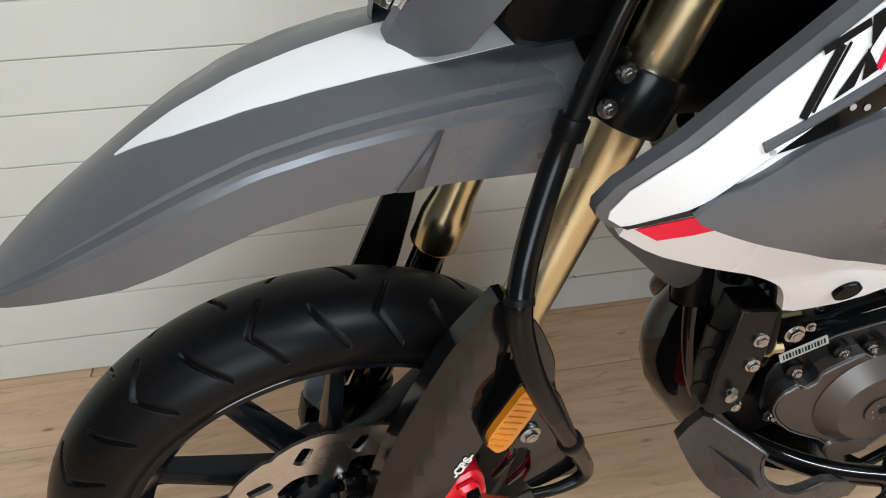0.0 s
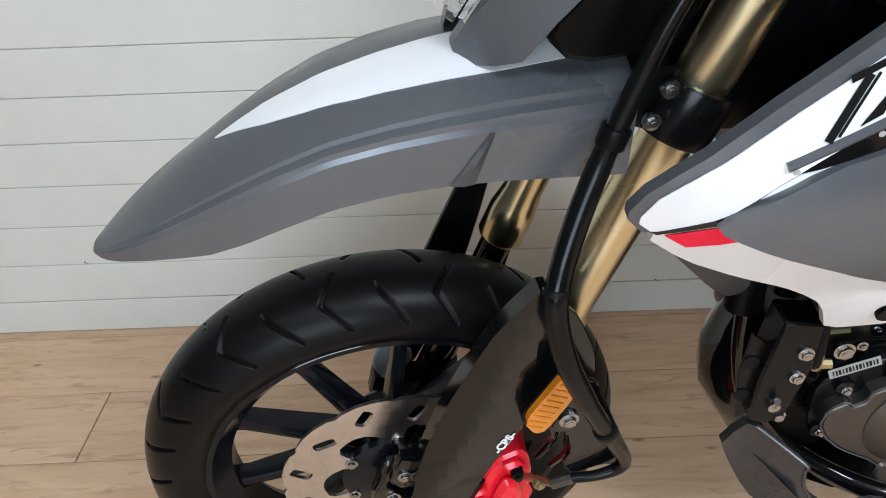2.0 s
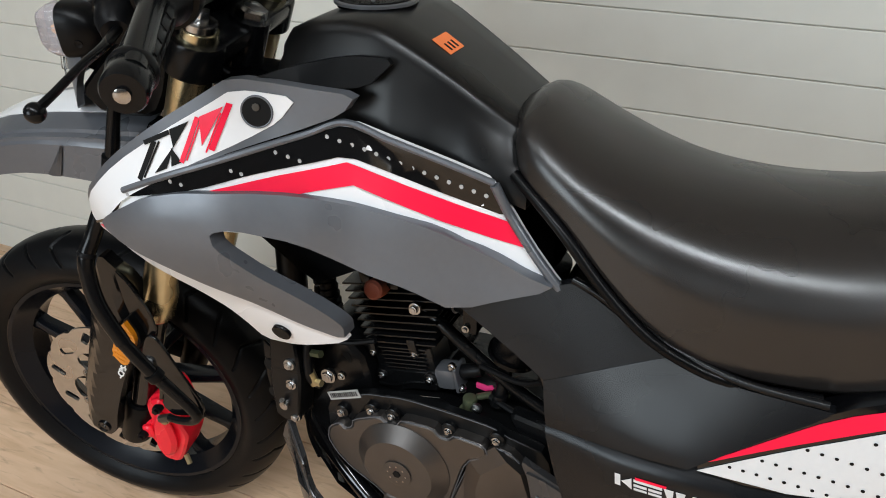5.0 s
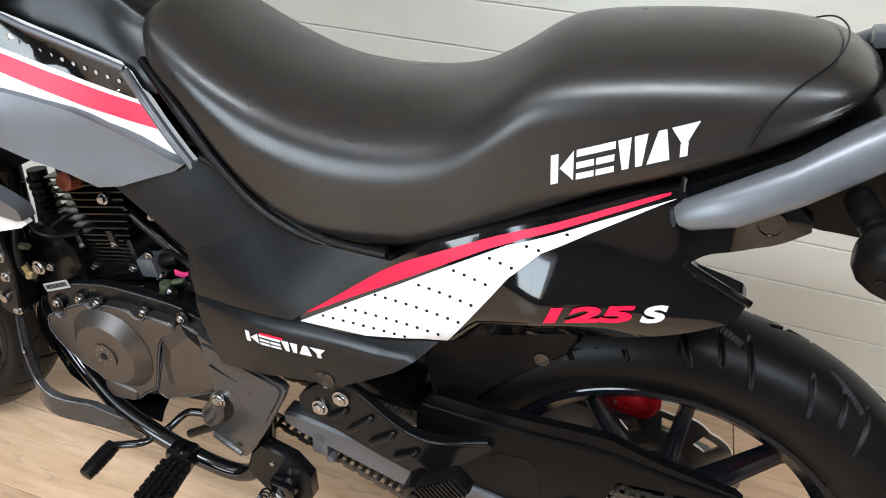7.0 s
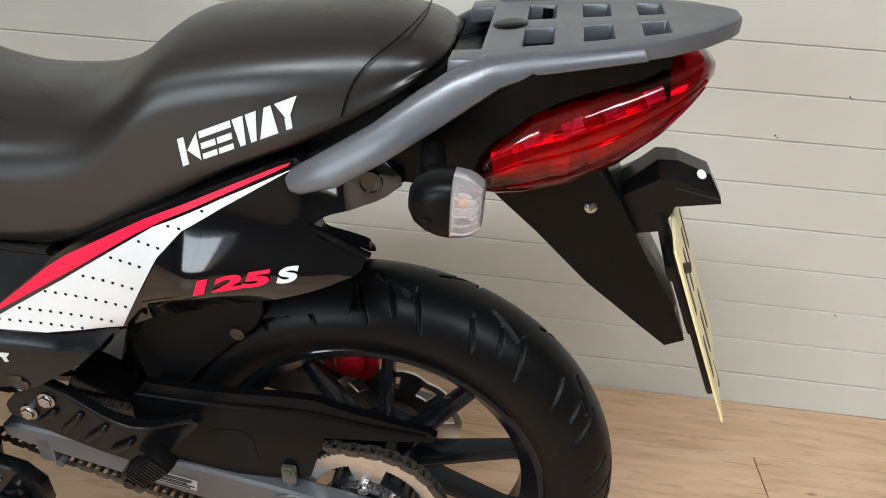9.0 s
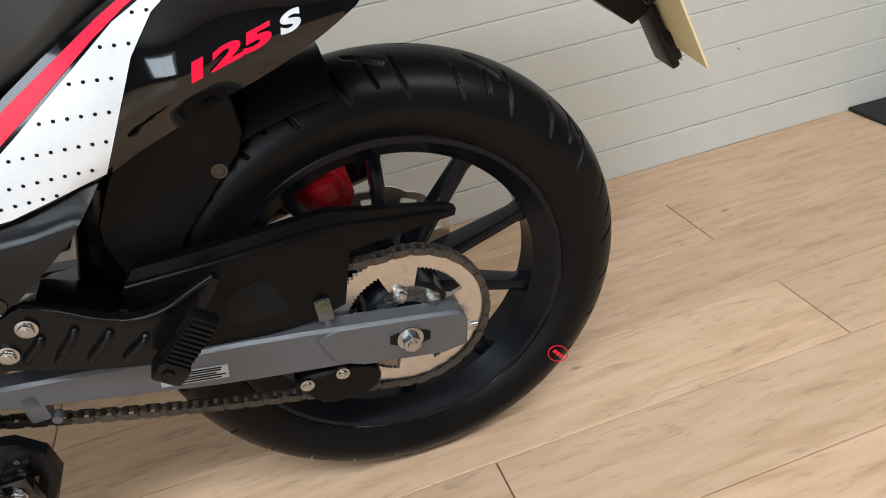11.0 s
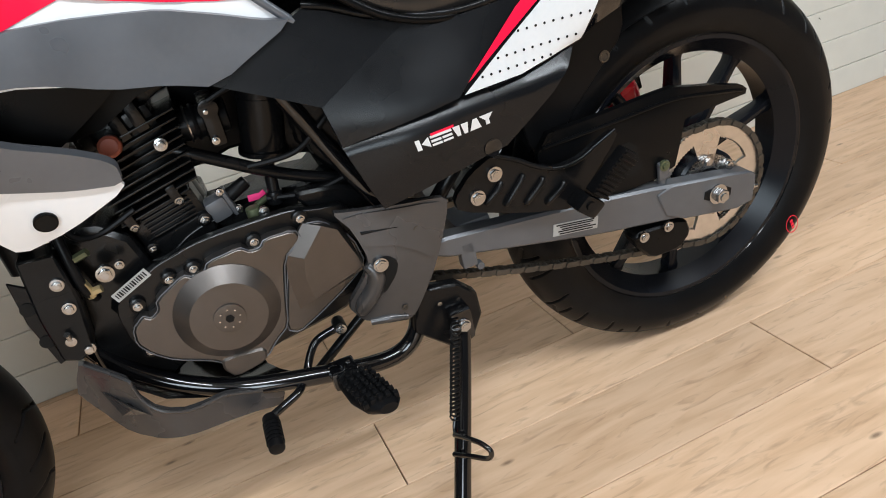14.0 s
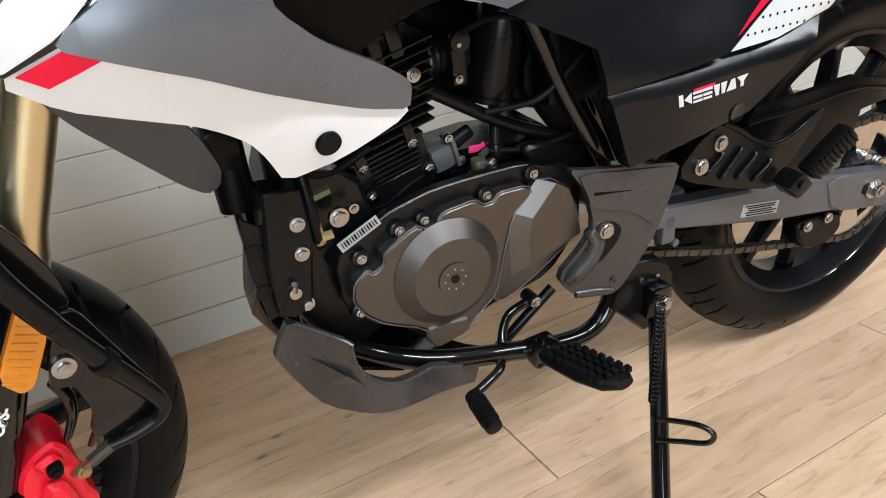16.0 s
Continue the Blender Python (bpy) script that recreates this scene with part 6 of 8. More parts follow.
# plate carrier
carrier = bpart("plate_carrier", loft([[(x0, -w, z0), (x0, w, z0), (x1, w, z1), (x1, -w, z1)] for x0, z0, x1, z1, w in ((0.135, 0.83, 0.235, 0.868, 0.072), (0.184, 0.785, 0.262, 0.836, 0.066), (0.245, 0.722, 0.300, 0.77, 0.056), (0.314, 0.664, 0.350, 0.69, 0.046), (0.350, 0.634, 0.371, 0.645, 0.040))]), BLACK, label="matt black plate carrier")
bpart("carrier_flange", loft([[(x0, -w, z0), (x0, w, z0), (x1, w, z1), (x1, -w, z1)] for x0, z0, x1, z1, w in ((0.225, 0.862, 0.245, 0.866, 0.05), (0.255, 0.80, 0.272, 0.82, 0.05))]), BLACK, carrier)
bpart("carrier_bolt", bolt((0.236, -0.066, 0.822), (0, -1, 0.2), 0.0045), ZINC, carrier)
_near = [(0.2691, 0.8223), (0.3047, 0.8466), (0.3213, 0.8472), (0.3693, 0.8329), (0.3722, 0.8252), (0.3264, 0.8162), (0.3177, 0.785), (0.2798, 0.7765)]
_crest = [(0.2677, 0.8262), (0.3022, 0.8604), (0.3224, 0.8613), (0.3589, 0.8489), (0.3742, 0.8262), (0.3264, 0.8162), (0.3177, 0.785), (0.2798, 0.7765)]
bpart("lamp_hood", loft([[(x, y, z) for x, z in ring] for y, ring in ((-0.0355, _near), (-0.016, _crest), (0.016, _crest), (0.0355, _near))]), SATIN, carrier, "black plate lamp hood", sharp=12)
bpart("hood_lip", tube([(0.3213, -0.0358, 0.838), (0.3450, -0.0358, 0.834), (0.3700, -0.0352, 0.829)], 0.0013, 6), SATIN, carrier)
bpart("hood_dot", lathe([(0.001, 0.001), (0.0055, 0.001), (0.0055, 0)], 16, (0.3480, -0.0215, 0.8502), (0.35, -0.55, 0.8)), PAPER, carrier)
bpart("plate_bracket", join(box((0.345, -0.03, 0.73), (0.012, 0.014, 0.17), 0.003, pose(0, 0, 0, 0, -24, 0)), box((0.345, 0.03, 0.73), (0.012, 0.014, 0.17), 0.003, pose(0, 0, 0, 0, -24, 0)), box((0.330, 0, 0.76), (0.012, 0.16, 0.02), 0.003, pose(0, 0, 0, 0, -24, 0)),
                                box((0.405, 0, 0.60), (0.012, 0.05, 0.10), 0.004, pose(0, 0, 0, 0, -24, 0))), SATIN, carrier)
_pm = Matrix.Translation((0.378, 0, 0.690)) @ pose(0, 0, 0, 0, 0, -4) @ pose(0, 0, 0, 0, -24, 0)
number_plate = bpart("number_plate", box((0, 0, 0), (0.003, 0.20, 0.235), 0.001, None), PLATE, carrier, "yellow number plate with plain dark bars")
number_plate.data.transform(_pm)
for _z, _n in ((0.045, 4), (-0.045, 3)):
    for _k in range(_n):
        bpart("plate_bar", box((0.002, -0.07 + 0.047 * _k, _z), (0.0008, 0.013, 0.052), 0), CHAIN, carrier).data.transform(_pm)
bpart("plate_nut", lathe([(0.006, 0), (0.006, 0.006), (0.003, 0.007)], 8, (0.348, -0.07, 0.765), (-0.9, -0.2, -0.3)), CHAIN, carrier)
bpart("plate_reflector", box((0.42, 0, 0.585), (0.01, 0.05, 0.045), 0.004, pose(0, 0, 0, 0, -24, 0)), SATIN, carrier)
for _s in (1, -1):
    indicator(Matrix.Diagonal((1, _s, 1, 1)) @ Matrix.Translation((0.1075, -0.209, 0.889)) @ pose(0, 0, 0, 0, 0, 180) @ Matrix.Diagonal((0.92, -0.92, 0.92, 1)), up=(0.2, 1, 0.05))

# ---- engine and chassis ----
engine = bpart("engine", plate([(-0.93, 0.50), (-0.90, 0.42), (-0.86, 0.37), (-0.80, 0.335), (-0.70, 0.345), (-0.62, 0.36), (-0.57, 0.42), (-0.57, 0.50), (-0.62, 0.530), (-0.76, 0.522), (-0.86, 0.505)], -0.095, 0.11, 0.008), CAST, label="black air-cooled single-cylinder engine")
bpart("case_front", plate([(-0.952, 0.585), (-0.905, 0.602), (-0.86, 0.56), (-0.85, 0.37), (-0.90, 0.345), (-0.955, 0.38), (-0.968, 0.44)], -0.082, 0.08, 0.006), CAST, engine, "black front of the engine")
# case flange and outer covers
CASE = [(-0.918, 0.492), (-0.888, 0.512), (-0.853, 0.530), (-0.825, 0.537), (-0.792, 0.5435), (-0.732, 0.545), (-0.669, 0.543), (-0.645, 0.533), (-0.594, 0.525), (-0.584, 0.459), (-0.62, 0.40), (-0.71, 0.36), (-0.762, 0.345), (-0.815, 0.34), (-0.84, 0.368), (-0.885, 0.392), (-0.916, 0.43)]
bpart("crank_case", plate(CASE, -0.104, -0.09, 0.001), CAST, engine, "black crankcase flange")
bpart("case_rim", tube([(x, -0.1042, z) for x, z in ((-0.888, 0.510), (-0.853, 0.528), (-0.825, 0.535), (-0.792, 0.5415), (-0.732, 0.543), (-0.669, 0.541), (-0.645, 0.533))], 0.0006, 6), ALLOY, engine, "bright edge of the flange")
COVER_OUT = [(-0.906, 0.464), (-0.888, 0.478), (-0.880, 0.470), (-0.868, 0.478), (-0.866, 0.492), (-0.824, 0.514), (-0.812, 0.506), (-0.798, 0.508), (-0.790, 0.520), (-0.745, 0.524), (-0.735, 0.514), (-0.722, 0.514), (-0.714, 0.524), (-0.672, 0.522), (-0.667, 0.507), (-0.697, 0.486), (-0.712, 0.43), (-0.722, 0.385),
             (-0.746, 0.367), (-0.762, 0.349), (-0.810, 0.345), (-0.826, 0.372), (-0.876, 0.398), (-0.898, 0.419), (-0.910, 0.441)]
side_cover = bpart("flywheel_cover", plate(COVER_OUT, -0.121, -0.100, 0.003), COVER, engine, "bronze-grey cast engine cover")
bpart("round_boss", lathe([(0.070, 0.0), (0.070, 0.004), (0.0505, 0.0200), (0.0, 0.0210)], 72, (-0.789, -0.118, 0.441), (0, -1, 0)), COVER, engine, "round raised boss", 20)
bpart("boss_plug", lathe([(0.021, 0), (0.021, 0.0015), (0.018, 0.002), (0.0, 0.0012)], 40, (-0.789, -0.1392, 0.441), (0, -1, 0)), COVER, engine)
bpart("plug_hex", lathe([(0.006, 0.0), (0.006, 0.0016), (0.0, 0.0016)], 6, (-0.789, -0.1402, 0.441), (0, -1, 0)), INK, engine)
for _k in range(8):
    bpart("plug_dot", lathe([(0.0013, 0.0), (0.0013, 0.0008), (0, 0.0008)], 8, (-0.789 + 0.0135 * math.cos(_k * 0.785), -0.1407, 0.441 + 0.0135 * math.sin(_k * 0.785)), (0, -1, 0)), ZINC, engine)
bpart("cover_foot", plate([(-0.822, 0.372), (-0.800, 0.372), (-0.76, 0.366), (-0.765, 0.344), (-0.812, 0.336), (-0.824, 0.354)], -0.124, -0.105, 0.003), COVER, engine)
SPR_OUT = [(-0.660, 0.524), (-0.634, 0.520), (-0.601, 0.480), (-0.593, 0.434), (-0.63, 0.408), (-0.678, 0.381), (-0.710, 0.366), (-0.726, 0.376), (-0.712, 0.424), (-0.694, 0.478), (-0.668, 0.505)]
bpart("sprocket_cover", plate(SPR_OUT, -0.118, -0.098, 0.003), COVER, engine, "bronze-grey sprocket cover")
_out = [(-0.6595, 0.5255), (-0.6951, 0.490), (-0.7008, 0.4527), (-0.699, 0.4023), (-0.595, 0.428), (-0.598, 0.4435), (-0.6110, 0.504)]
_in = [(-0.6387, 0.5187), (-0.6729, 0.481), (-0.6788, 0.4502), (-0.6758, 0.4151), (-0.6010, 0.4380), (-0.6030, 0.4534), (-0.6200, 0.506)]
bpart("cover_rib", loft([[(x, -0.112, z) for x, z in _out], [(x, -0.1185, z) for x, z in _out], [(x, -0.130, z) for x, z in _in]]), COVER, engine, "raised faceted panel", 15)
for _x, _z in ((-0.890, 0.488), (-0.809, 0.512), (-0.726, 0.520), (-0.660, 0.530), (-0.716, 0.420), (-0.758, 0.364), (-0.832, 0.376), (-0.900, 0.419), (-0.8415, 0.509)):
    bpart("case_bolt", bolt((_x, -0.112, _z), r=0.0043, h=0.005, flange=1.4), ZINC, engine)
    bpart("bolt_boss", lathe([(0.0105, 0), (0.0105, 0.012), (0.008, 0.0135)], 18, (_x, -0.098, _z), (0, -1, 0)), CAST, engine)
# bare machined edges of the covers
for _o, _y in ((COVER_OUT, -0.1205), (SPR_OUT, -0.1175)):
    _q = rounded(_o, 1)
    bpart("cover_edge", tube([(x, _y, z) for x, z in _q + _q[:2]], 0.0009, 6, smooth=False), ALLOY, engine)
# cylinder, fins and head, leaning forward a little
TILT = -13.0
_cm = Matrix.Translation((-0.812, 0.01, 0.5417)) @ pose(0, 0, 0, 0, TILT, 0)


def cpart(name, bm, mat, label=""):
    ob = bpart(name, bm, mat, engine, label)
    ob.data.transform(_cm)
    return ob


cpart("cylinder_base", plate([(-0.052, -0.022), (-0.020, -0.030), (0.0, -0.024), (0.046, -0.022), (0.050, 0.004), (0.044, 0.012), (-0.044, 0.012), (-0.050, 0.004)], -0.071, 0.07, 0.004, 0), CAST, "black cylinder base")
cpart("barrel", cyl((0, 0, 0), (0, 0, 0.17), 0.05, seg=32), CAST)
cpart("base_lip", tube([(-0.049, -0.0715, -0.012), (-0.030, -0.0715, -0.017), (-0.012, -0.0715, -0.014), (0.008, -0.0715, -0.008), (0.030, -0.0715, -0.006), (0.048, -0.0715, -0.007)], 0.0018, 8), CAST)
cpart("block", box((0.0, 0.0, 0.024), (0.092, 0.134, 0.045), 0.003), CAST)
for _k in range(5):
    cpart("fin", box((0.004, -0.034, 0.014 + 0.0066 * _k), (0.066 - 0.004 * (_k == 0), 0.076, 0.0030), 0.0011), CAST, "thin black cooling fin")
cpart("fin", box((-0.004, 0, 0.0485), (0.096, 0.152, 0.0030), 0.0012), CAST, "thin black cooling fin")
for _k in range(9):
    cpart("fin", box((0.0085 + 0.0008 * _k, 0, 0.0585 + 0.0112 * _k), (0.108 + 0.0045 * _k, 0.156, 0.0028), 0.0011), CAST, "thin black cooling fin")
cpart("head", box((0.012, 0, 0.125), (0.10, 0.13, 0.085), 0.008), CAST)
cpart("rocker_cover", box((0.008, 0, 0.175), (0.085, 0.11, 0.04), 0.012), CAST)
for _x in (-0.020, 0.020, 0.044):
    cpart("rocker_lug", box((_x, -0.066, 0.160), (0.016, 0.022, 0.040), 0.004), CAST)
cpart("head_bolt", bolt((0.0504, -0.083, 0.119), (0, -1, 0.1), 0.0062, 0.008, 1.35), ZINC)
bpart("tappet_cap", lathe([(0.0135, -0.02), (0.0135, 0.005), (0.010, 0.008), (0.0, 0.008)], 24, (-0.8445, -0.078, 0.686), (0, -1, 0.25)), COPPER, engine, "rust-red tappet cap")
# lugs with their screws and nuts at the corners of the barrel
for _x, _z in ((-0.0384, 0.042), (0.0265, 0.044)):
    cpart("pad_lug", box((_x, -0.0755, _z + 0.011), (0.013, 0.010, 0.024), 0.003), CAST)
    cpart("lug_screw", bolt((_x, -0.0785, _z - 0.001), (0, -1, -0.3), r=0.0042, h=0.004), ZINC)
for _x in (-0.038, 0.038):
    cpart("stud_boss", cyl((_x, -0.05, 0), (_x, -0.0735, 0), 0.0100, seg=16, b=0.002), CAST)
    cpart("stud_nut", bolt((_x, -0.0745, 0), r=0.0052, h=0.006, flange=1.35), ZINC)
for _k in range(7):
    cpart("cast_mark", box((-0.016 + 0.0066 * _k, -0.0718, -0.016 + 0.0016 * _k), (0.0028, 0.0016, 0.0062), 0.0005, pose(0, 0, 0, 0, 14, 0)), CAST)
cpart("gasket_edge", tube([(-0.030, -0.0735, -0.031), (0.046, -0.0735, -0.029)], 0.0009, 6), ZINC)
sensor = cpart("sensor", box((0.060, -0.058, 0.001), (0.030, 0.030, 0.032), 0.007), ALLOY, "grey sensor on the cylinder")
cpart("sensor_flange", box((0.077, -0.058, 0.001), (0.006, 0.034, 0.036), 0.003), ALLOY)
cpart("sensor_plug", cyl((0.079, -0.056, 0.006), (0.110, -0.054, 0.011), 0.0105, 0.009, 18, 0.003), RUBBER)
for _x, _z in ((0.082, -0.012), (0.074, 0.022)):
    cpart("sensor_screw", bolt((_x, -0.070, _z), r=0.0038), ZINC)
bpart("tape_flag", join(box((-0.706, -0.050, 0.5535), (0.015, 0.0022, 0.0095), 0.001, pose(0, 0, 0, 0, 4, 0)), box((-0.695, -0.049, 0.554), (0.012, 0.0022, 0.0075), 0.001, pose(0, 0, 0, 0, -18, 12))), PINK, engine, "pink tape flag")
bpart("clutch_arm", join(cyl((-0.713, -0.072, 0.526), (-0.713, -0.072, 0.550), 0.0095, seg=20, b=0.002), cyl((-0.713, -0.072, 0.526), (-0.713, -0.072, 0.531), 0.014, seg=20, b=0.001), tube([(-0.706, -0.066, 0.548), (-0.69, -0.055, 0.549), (-0.668, -0.044, 0.548)], 0.0045, 8)), OLIVE, engine, "olive clutch arm")
bpart("clutch_bolt", bolt((-0.700, -0.082, 0.543), r=0.0048), ZINC, engine)
# a black filler added so that the gap over the gearbox stays dark
bpart("case_gap_fill", plate([(-0.80, 0.50), (-0.78, 0.545), (-0.70, 0.545), (-0.63, 0.54), (-0.60, 0.56), (-0.56, 0.53), (-0.54, 0.48), (-0.62, 0.45)], -0.03, 0.05, 0.006), CAST, engine, "black filler added to darken the gap above the gearbox")
# frame front: down tube, bracket plates and bolts
frame_ob = bpart("frame", tube([(-1.0, -0.02, 0.80), (-1.0, -0.03, 0.70), (-0.995, -0.05, 0.60), (-0.990, -0.066, 0.50), (-0.966, -0.076, 0.420), (-0.915, -0.088, 0.362), (-0.86, -0.104, 0.330), (-0.796, -0.124, 0.313), (-0.713, -0.135, 0.297), (-0.64, -0.135, 0.279), (-0.585, -0.132, 0.275), (-0.552, -0.13, 0.298), (-0.537, -0.125, 0.345), (-0.53, -0.12, 0.42)], 0.0135, 16), GLOSS, label="gloss black tubular frame")
bpart("cradle_tube", tube([(-0.955, 0.06, 0.50), (-0.945, 0.11, 0.435), (-0.86, 0.135, 0.352), (-0.713, 0.135, 0.297), (-0.585, 0.132, 0.275), (-0.537, 0.125, 0.345), (-0.53, 0.12, 0.42)], 0.0135, 14), GLOSS, frame_ob)
bpart("mount_column", plate([(-0.988, 0.602), (-0.946, 0.598), (-0.944, 0.535), (-0.956, 0.456), (-0.978, 0.449), (-0.995, 0.457), (-0.996, 0.521)], -0.125, -0.085, 0.003, 0), SATIN, frame_ob, "black engine mount column")
_hp = plate([(-1.011, 0.576), (-0.990, 0.560), (-0.990, 0.452), (-1.003, 0.447), (-1.013, 0.515)], -0.112, -0.108, 0.001, 0)
bpart("mount_plate", _hp, SATIN, frame_ob, "black plate with round holes")
for _x, _z, _r in ((-1.004, 0.535, 0.009), (-1.003, 0.485, 0.009)):
    bpart("plate_hole", lathe([(_r, 0), (_r, 0.0012), (0, 0.0012)], 20, (_x, -0.1125, _z), (0, -1, 0)), INK, frame_ob)
for _x, _y, _z in ((-0.958, -0.126, 0.560), (-0.9587, -0.126, 0.5255), (-0.9617, -0.122, 0.4612)):
    bpart("mount_bolt", bolt((_x, _y, _z), r=0.006, h=0.006, flange=1.4), ZINC, frame_ob)
bpart("case_stud", bolt((-0.9075, -0.108, 0.5453), r=0.0085, h=0.007, flange=1.35), ZINC, frame_ob)
bpart("case_nut", bolt((-0.8885, -0.105, 0.5490), r=0.004, h=0.005), ZINC, frame_ob)
bpart("mount_stud", join(cyl((-0.974, -0.116, 0.4834), (-0.974, -0.132, 0.4834), 0.007, seg=12, b=0.001), cyl((-0.974, -0.128, 0.484), (-0.974, -0.133, 0.496), 0.004, seg=10)), ZINC, frame_ob)
bpart("breather_hose", tube([(-0.945, -0.085, 0.66), (-0.94, -0.095, 0.62), (-0.938, -0.11, 0.575), (-0.936, -0.112, 0.535), (-0.93, -0.10, 0.515)], 0.0065, 10), RUBBER, frame_ob)
bpart("hose_union", cyl((-0.936, -0.112, 0.545), (-0.932, -0.108, 0.522), 0.007, seg=8), BRASS, frame_ob, "brass hose union")
bpart("union_nut", cyl((-0.932, -0.11, 0.528), (-0.918, -0.112, 0.530), 0.0055, seg=6), BRASS, frame_ob)
bpart("bleed_screw", cyl((-0.932, -0.108, 0.576), (-0.914, -0.112, 0.582), 0.0055, seg=6), OLIVE, frame_ob)
bpart("barcode_label", box((-0.8868, -0.106, 0.5168), (0.054, 0.0015, 0.013), 0, pose(0, 0, 0, 0, -24, 0)), FADED, engine, "faded white barcode label")
for _k in range(14):
    bpart("barcode_bar", box((-0.8868 - 0.021 + 0.0032 * _k, -0.1072, 0.5168 + math.tan(radians(24)) * (-0.021 + 0.0032 * _k) + 0.0008), (0.0012 + 0.0006 * (_k % 3), 0.0006, 0.0075), 0, pose(0, 0, 0, 0, -23, 0)), INK, engine)
bpart("oil_cooler_tube", join(tube([(-1.0, -0.04, 0.70), (-1.0, -0.045, 0.62), (-0.998, -0.05, 0.56)], 0.021, 16), cyl((-1.01, -0.03, 0.635), (-1.01, -0.075, 0.635), 0.022, seg=20, b=0.003)), BLACK, frame_ob)
bpart("ribbed_hose", join(tube([(-0.955, -0.03, 0.66), (-0.95, -0.035, 0.61), (-0.95, -0.04, 0.57)], 0.014, 14), *[lathe([(0.0165, -0.002), (0.0165, 0.002)], 16, (-0.953 + 0.002 * k, -0.033, 0.645 - 0.011 * k), (0, 0, 1)) for k in range(6)]), RUBBER, frame_ob)
# intake, canister and rear frame tubes
bpart("intake_boot", join(cyl((-0.785, -0.02, 0.668), (-0.70, -0.025, 0.667), 0.021, 0.022, 28, 0.003), *[lathe([(0.0235, -0.003), (0.025, 0), (0.0235, 0.003)], 28, (-0.768 + 0.026 * k, -0.021, 0.668), (1, 0, 0)) for k in range(3)]), RUBBER, engine, "black rubber intake boot")
bpart("throttle_body", join(box((-0.722, -0.025, 0.668), (0.022, 0.066, 0.062), 0.008), cyl((-0.722, -0.05, 0.69), (-0.722, -0.062, 0.69), 0.013, seg=18, b=0.002)), CAST, engine, "dark throttle body")
bpart("boot_clamp", tube([(-0.752, -0.021 + 0.0232 * math.cos(k * 0.628), 0.668 + 0.0232 * math.sin(k * 0.628)) for k in range(11)], 0.0016, 6, 3), STEEL, engine)
for _z in (0.648, 0.688):
    bpart("throttle_screw", bolt((-0.726, -0.060, _z), r=0.0035), ZINC, engine)
bpart("canister", join(cyl((-0.672, -0.03, 0.602), (-0.636, -0.028, 0.76), 0.030, 0.0305, 36, 0.003), lathe([(0.030, -0.004), (0.0335, -0.003), (0.0335, 0.003), (0.030, 0.004)], 36, (-0.671, -0.03, 0.607), (0.22, 0, 0.97)), lathe([(0.030, -0.002), (0.0318, -0.0015), (0.0318, 0.0015), (0.030, 0.002)], 36, (-0.655, -0.029, 0.678), (0.22, 0, 0.97))), SATIN, frame_ob, "black canister behind the intake")
bpart("canister_stem", join(cyl((-0.679, -0.055, 0.545), (-0.671, -0.045, 0.604), 0.0085, seg=16), cyl((-0.680, -0.057, 0.538), (-0.678, -0.055, 0.556), 0.0115, seg=16, b=0.002)), SATIN, frame_ob)
bpart("seat_strut", tube([(-0.650, -0.078, 0.725), (-0.625, -0.083, 0.668), (-0.6016, -0.087, 0.617), (-0.566, -0.104, 0.540), (-0.53, -0.108, 0.465)], 0.0115, 16), GLOSS, frame_ob)
bpart("seat_strut", tube([(-0.612, -0.06, 0.715), (-0.585, -0.065, 0.66), (-0.545, -0.07, 0.575), (-0.51, -0.075, 0.50)], 0.009, 14), GLOSS, frame_ob)
bpart("cross_tube", tube([(-0.80, -0.045, 0.66), (-0.755, -0.055, 0.636), (-0.684, -0.058, 0.591), (-0.63, -0.06, 0.563), (-0.54, -0.065, 0.528)], 0.0085, 14), SATIN, frame_ob)
# a plain black box added to darken the view through the frame
bpart("battery_box", box((-0.60, 0.02, 0.625), (0.13, 0.09, 0.10), 0.012, pose(0, 0, 0, 0, 18, 0)), BLACK, frame_ob, "black box added to darken the inside of the frame")
bpart("bracket_strap", box((-0.785, -0.02, 0.725), (0.10, 0.03, 0.02), 0.004, pose(0, 0, 0, 0, -28, 0)), SATIN, frame_ob)
bpart("rear_gusset", plate([(-0.66, 0.555), (-0.585, 0.545), (-0.53, 0.50), (-0.53, 0.43), (-0.60, 0.47), (-0.64, 0.52)], -0.085, -0.06, 0.004), SATIN, frame_ob)
for _p in (((-0.70, -0.07, 0.605), (-0.64, -0.085, 0.61), (-0.60, -0.09, 0.635), (-0.565, -0.085, 0.66)), ((-0.69, -0.06, 0.55), (-0.63, -0.075, 0.545), (-0.57, -0.08, 0.555)), ((-0.72, -0.06, 0.70), (-0.68, -0.06, 0.71), (-0.64, -0.06, 0.70), (-0.60, -0.06, 0.66)), ((-0.85, -0.075, 0.60), (-0.90, -0.08, 0.585), (-0.93, -0.085, 0.60), (-0.94, -0.07, 0.66))):
    bpart("wiring", tube(_p, 0.004, 8), RUBBER, frame_ob)
# a black sheet added only to keep the gap behind the intake dark
bpart("intake_shield", plate([(-0.84, 0.60), (-0.80, 0.70), (-0.74, 0.715), (-0.66, 0.72), (-0.61, 0.66), (-0.60, 0.60), (-0.64, 0.575), (-0.70, 0.60), (-0.76, 0.585)], 0.035, 0.06, 0.006), BLACK, frame_ob, "black sheet added to darken the gap behind the intake")
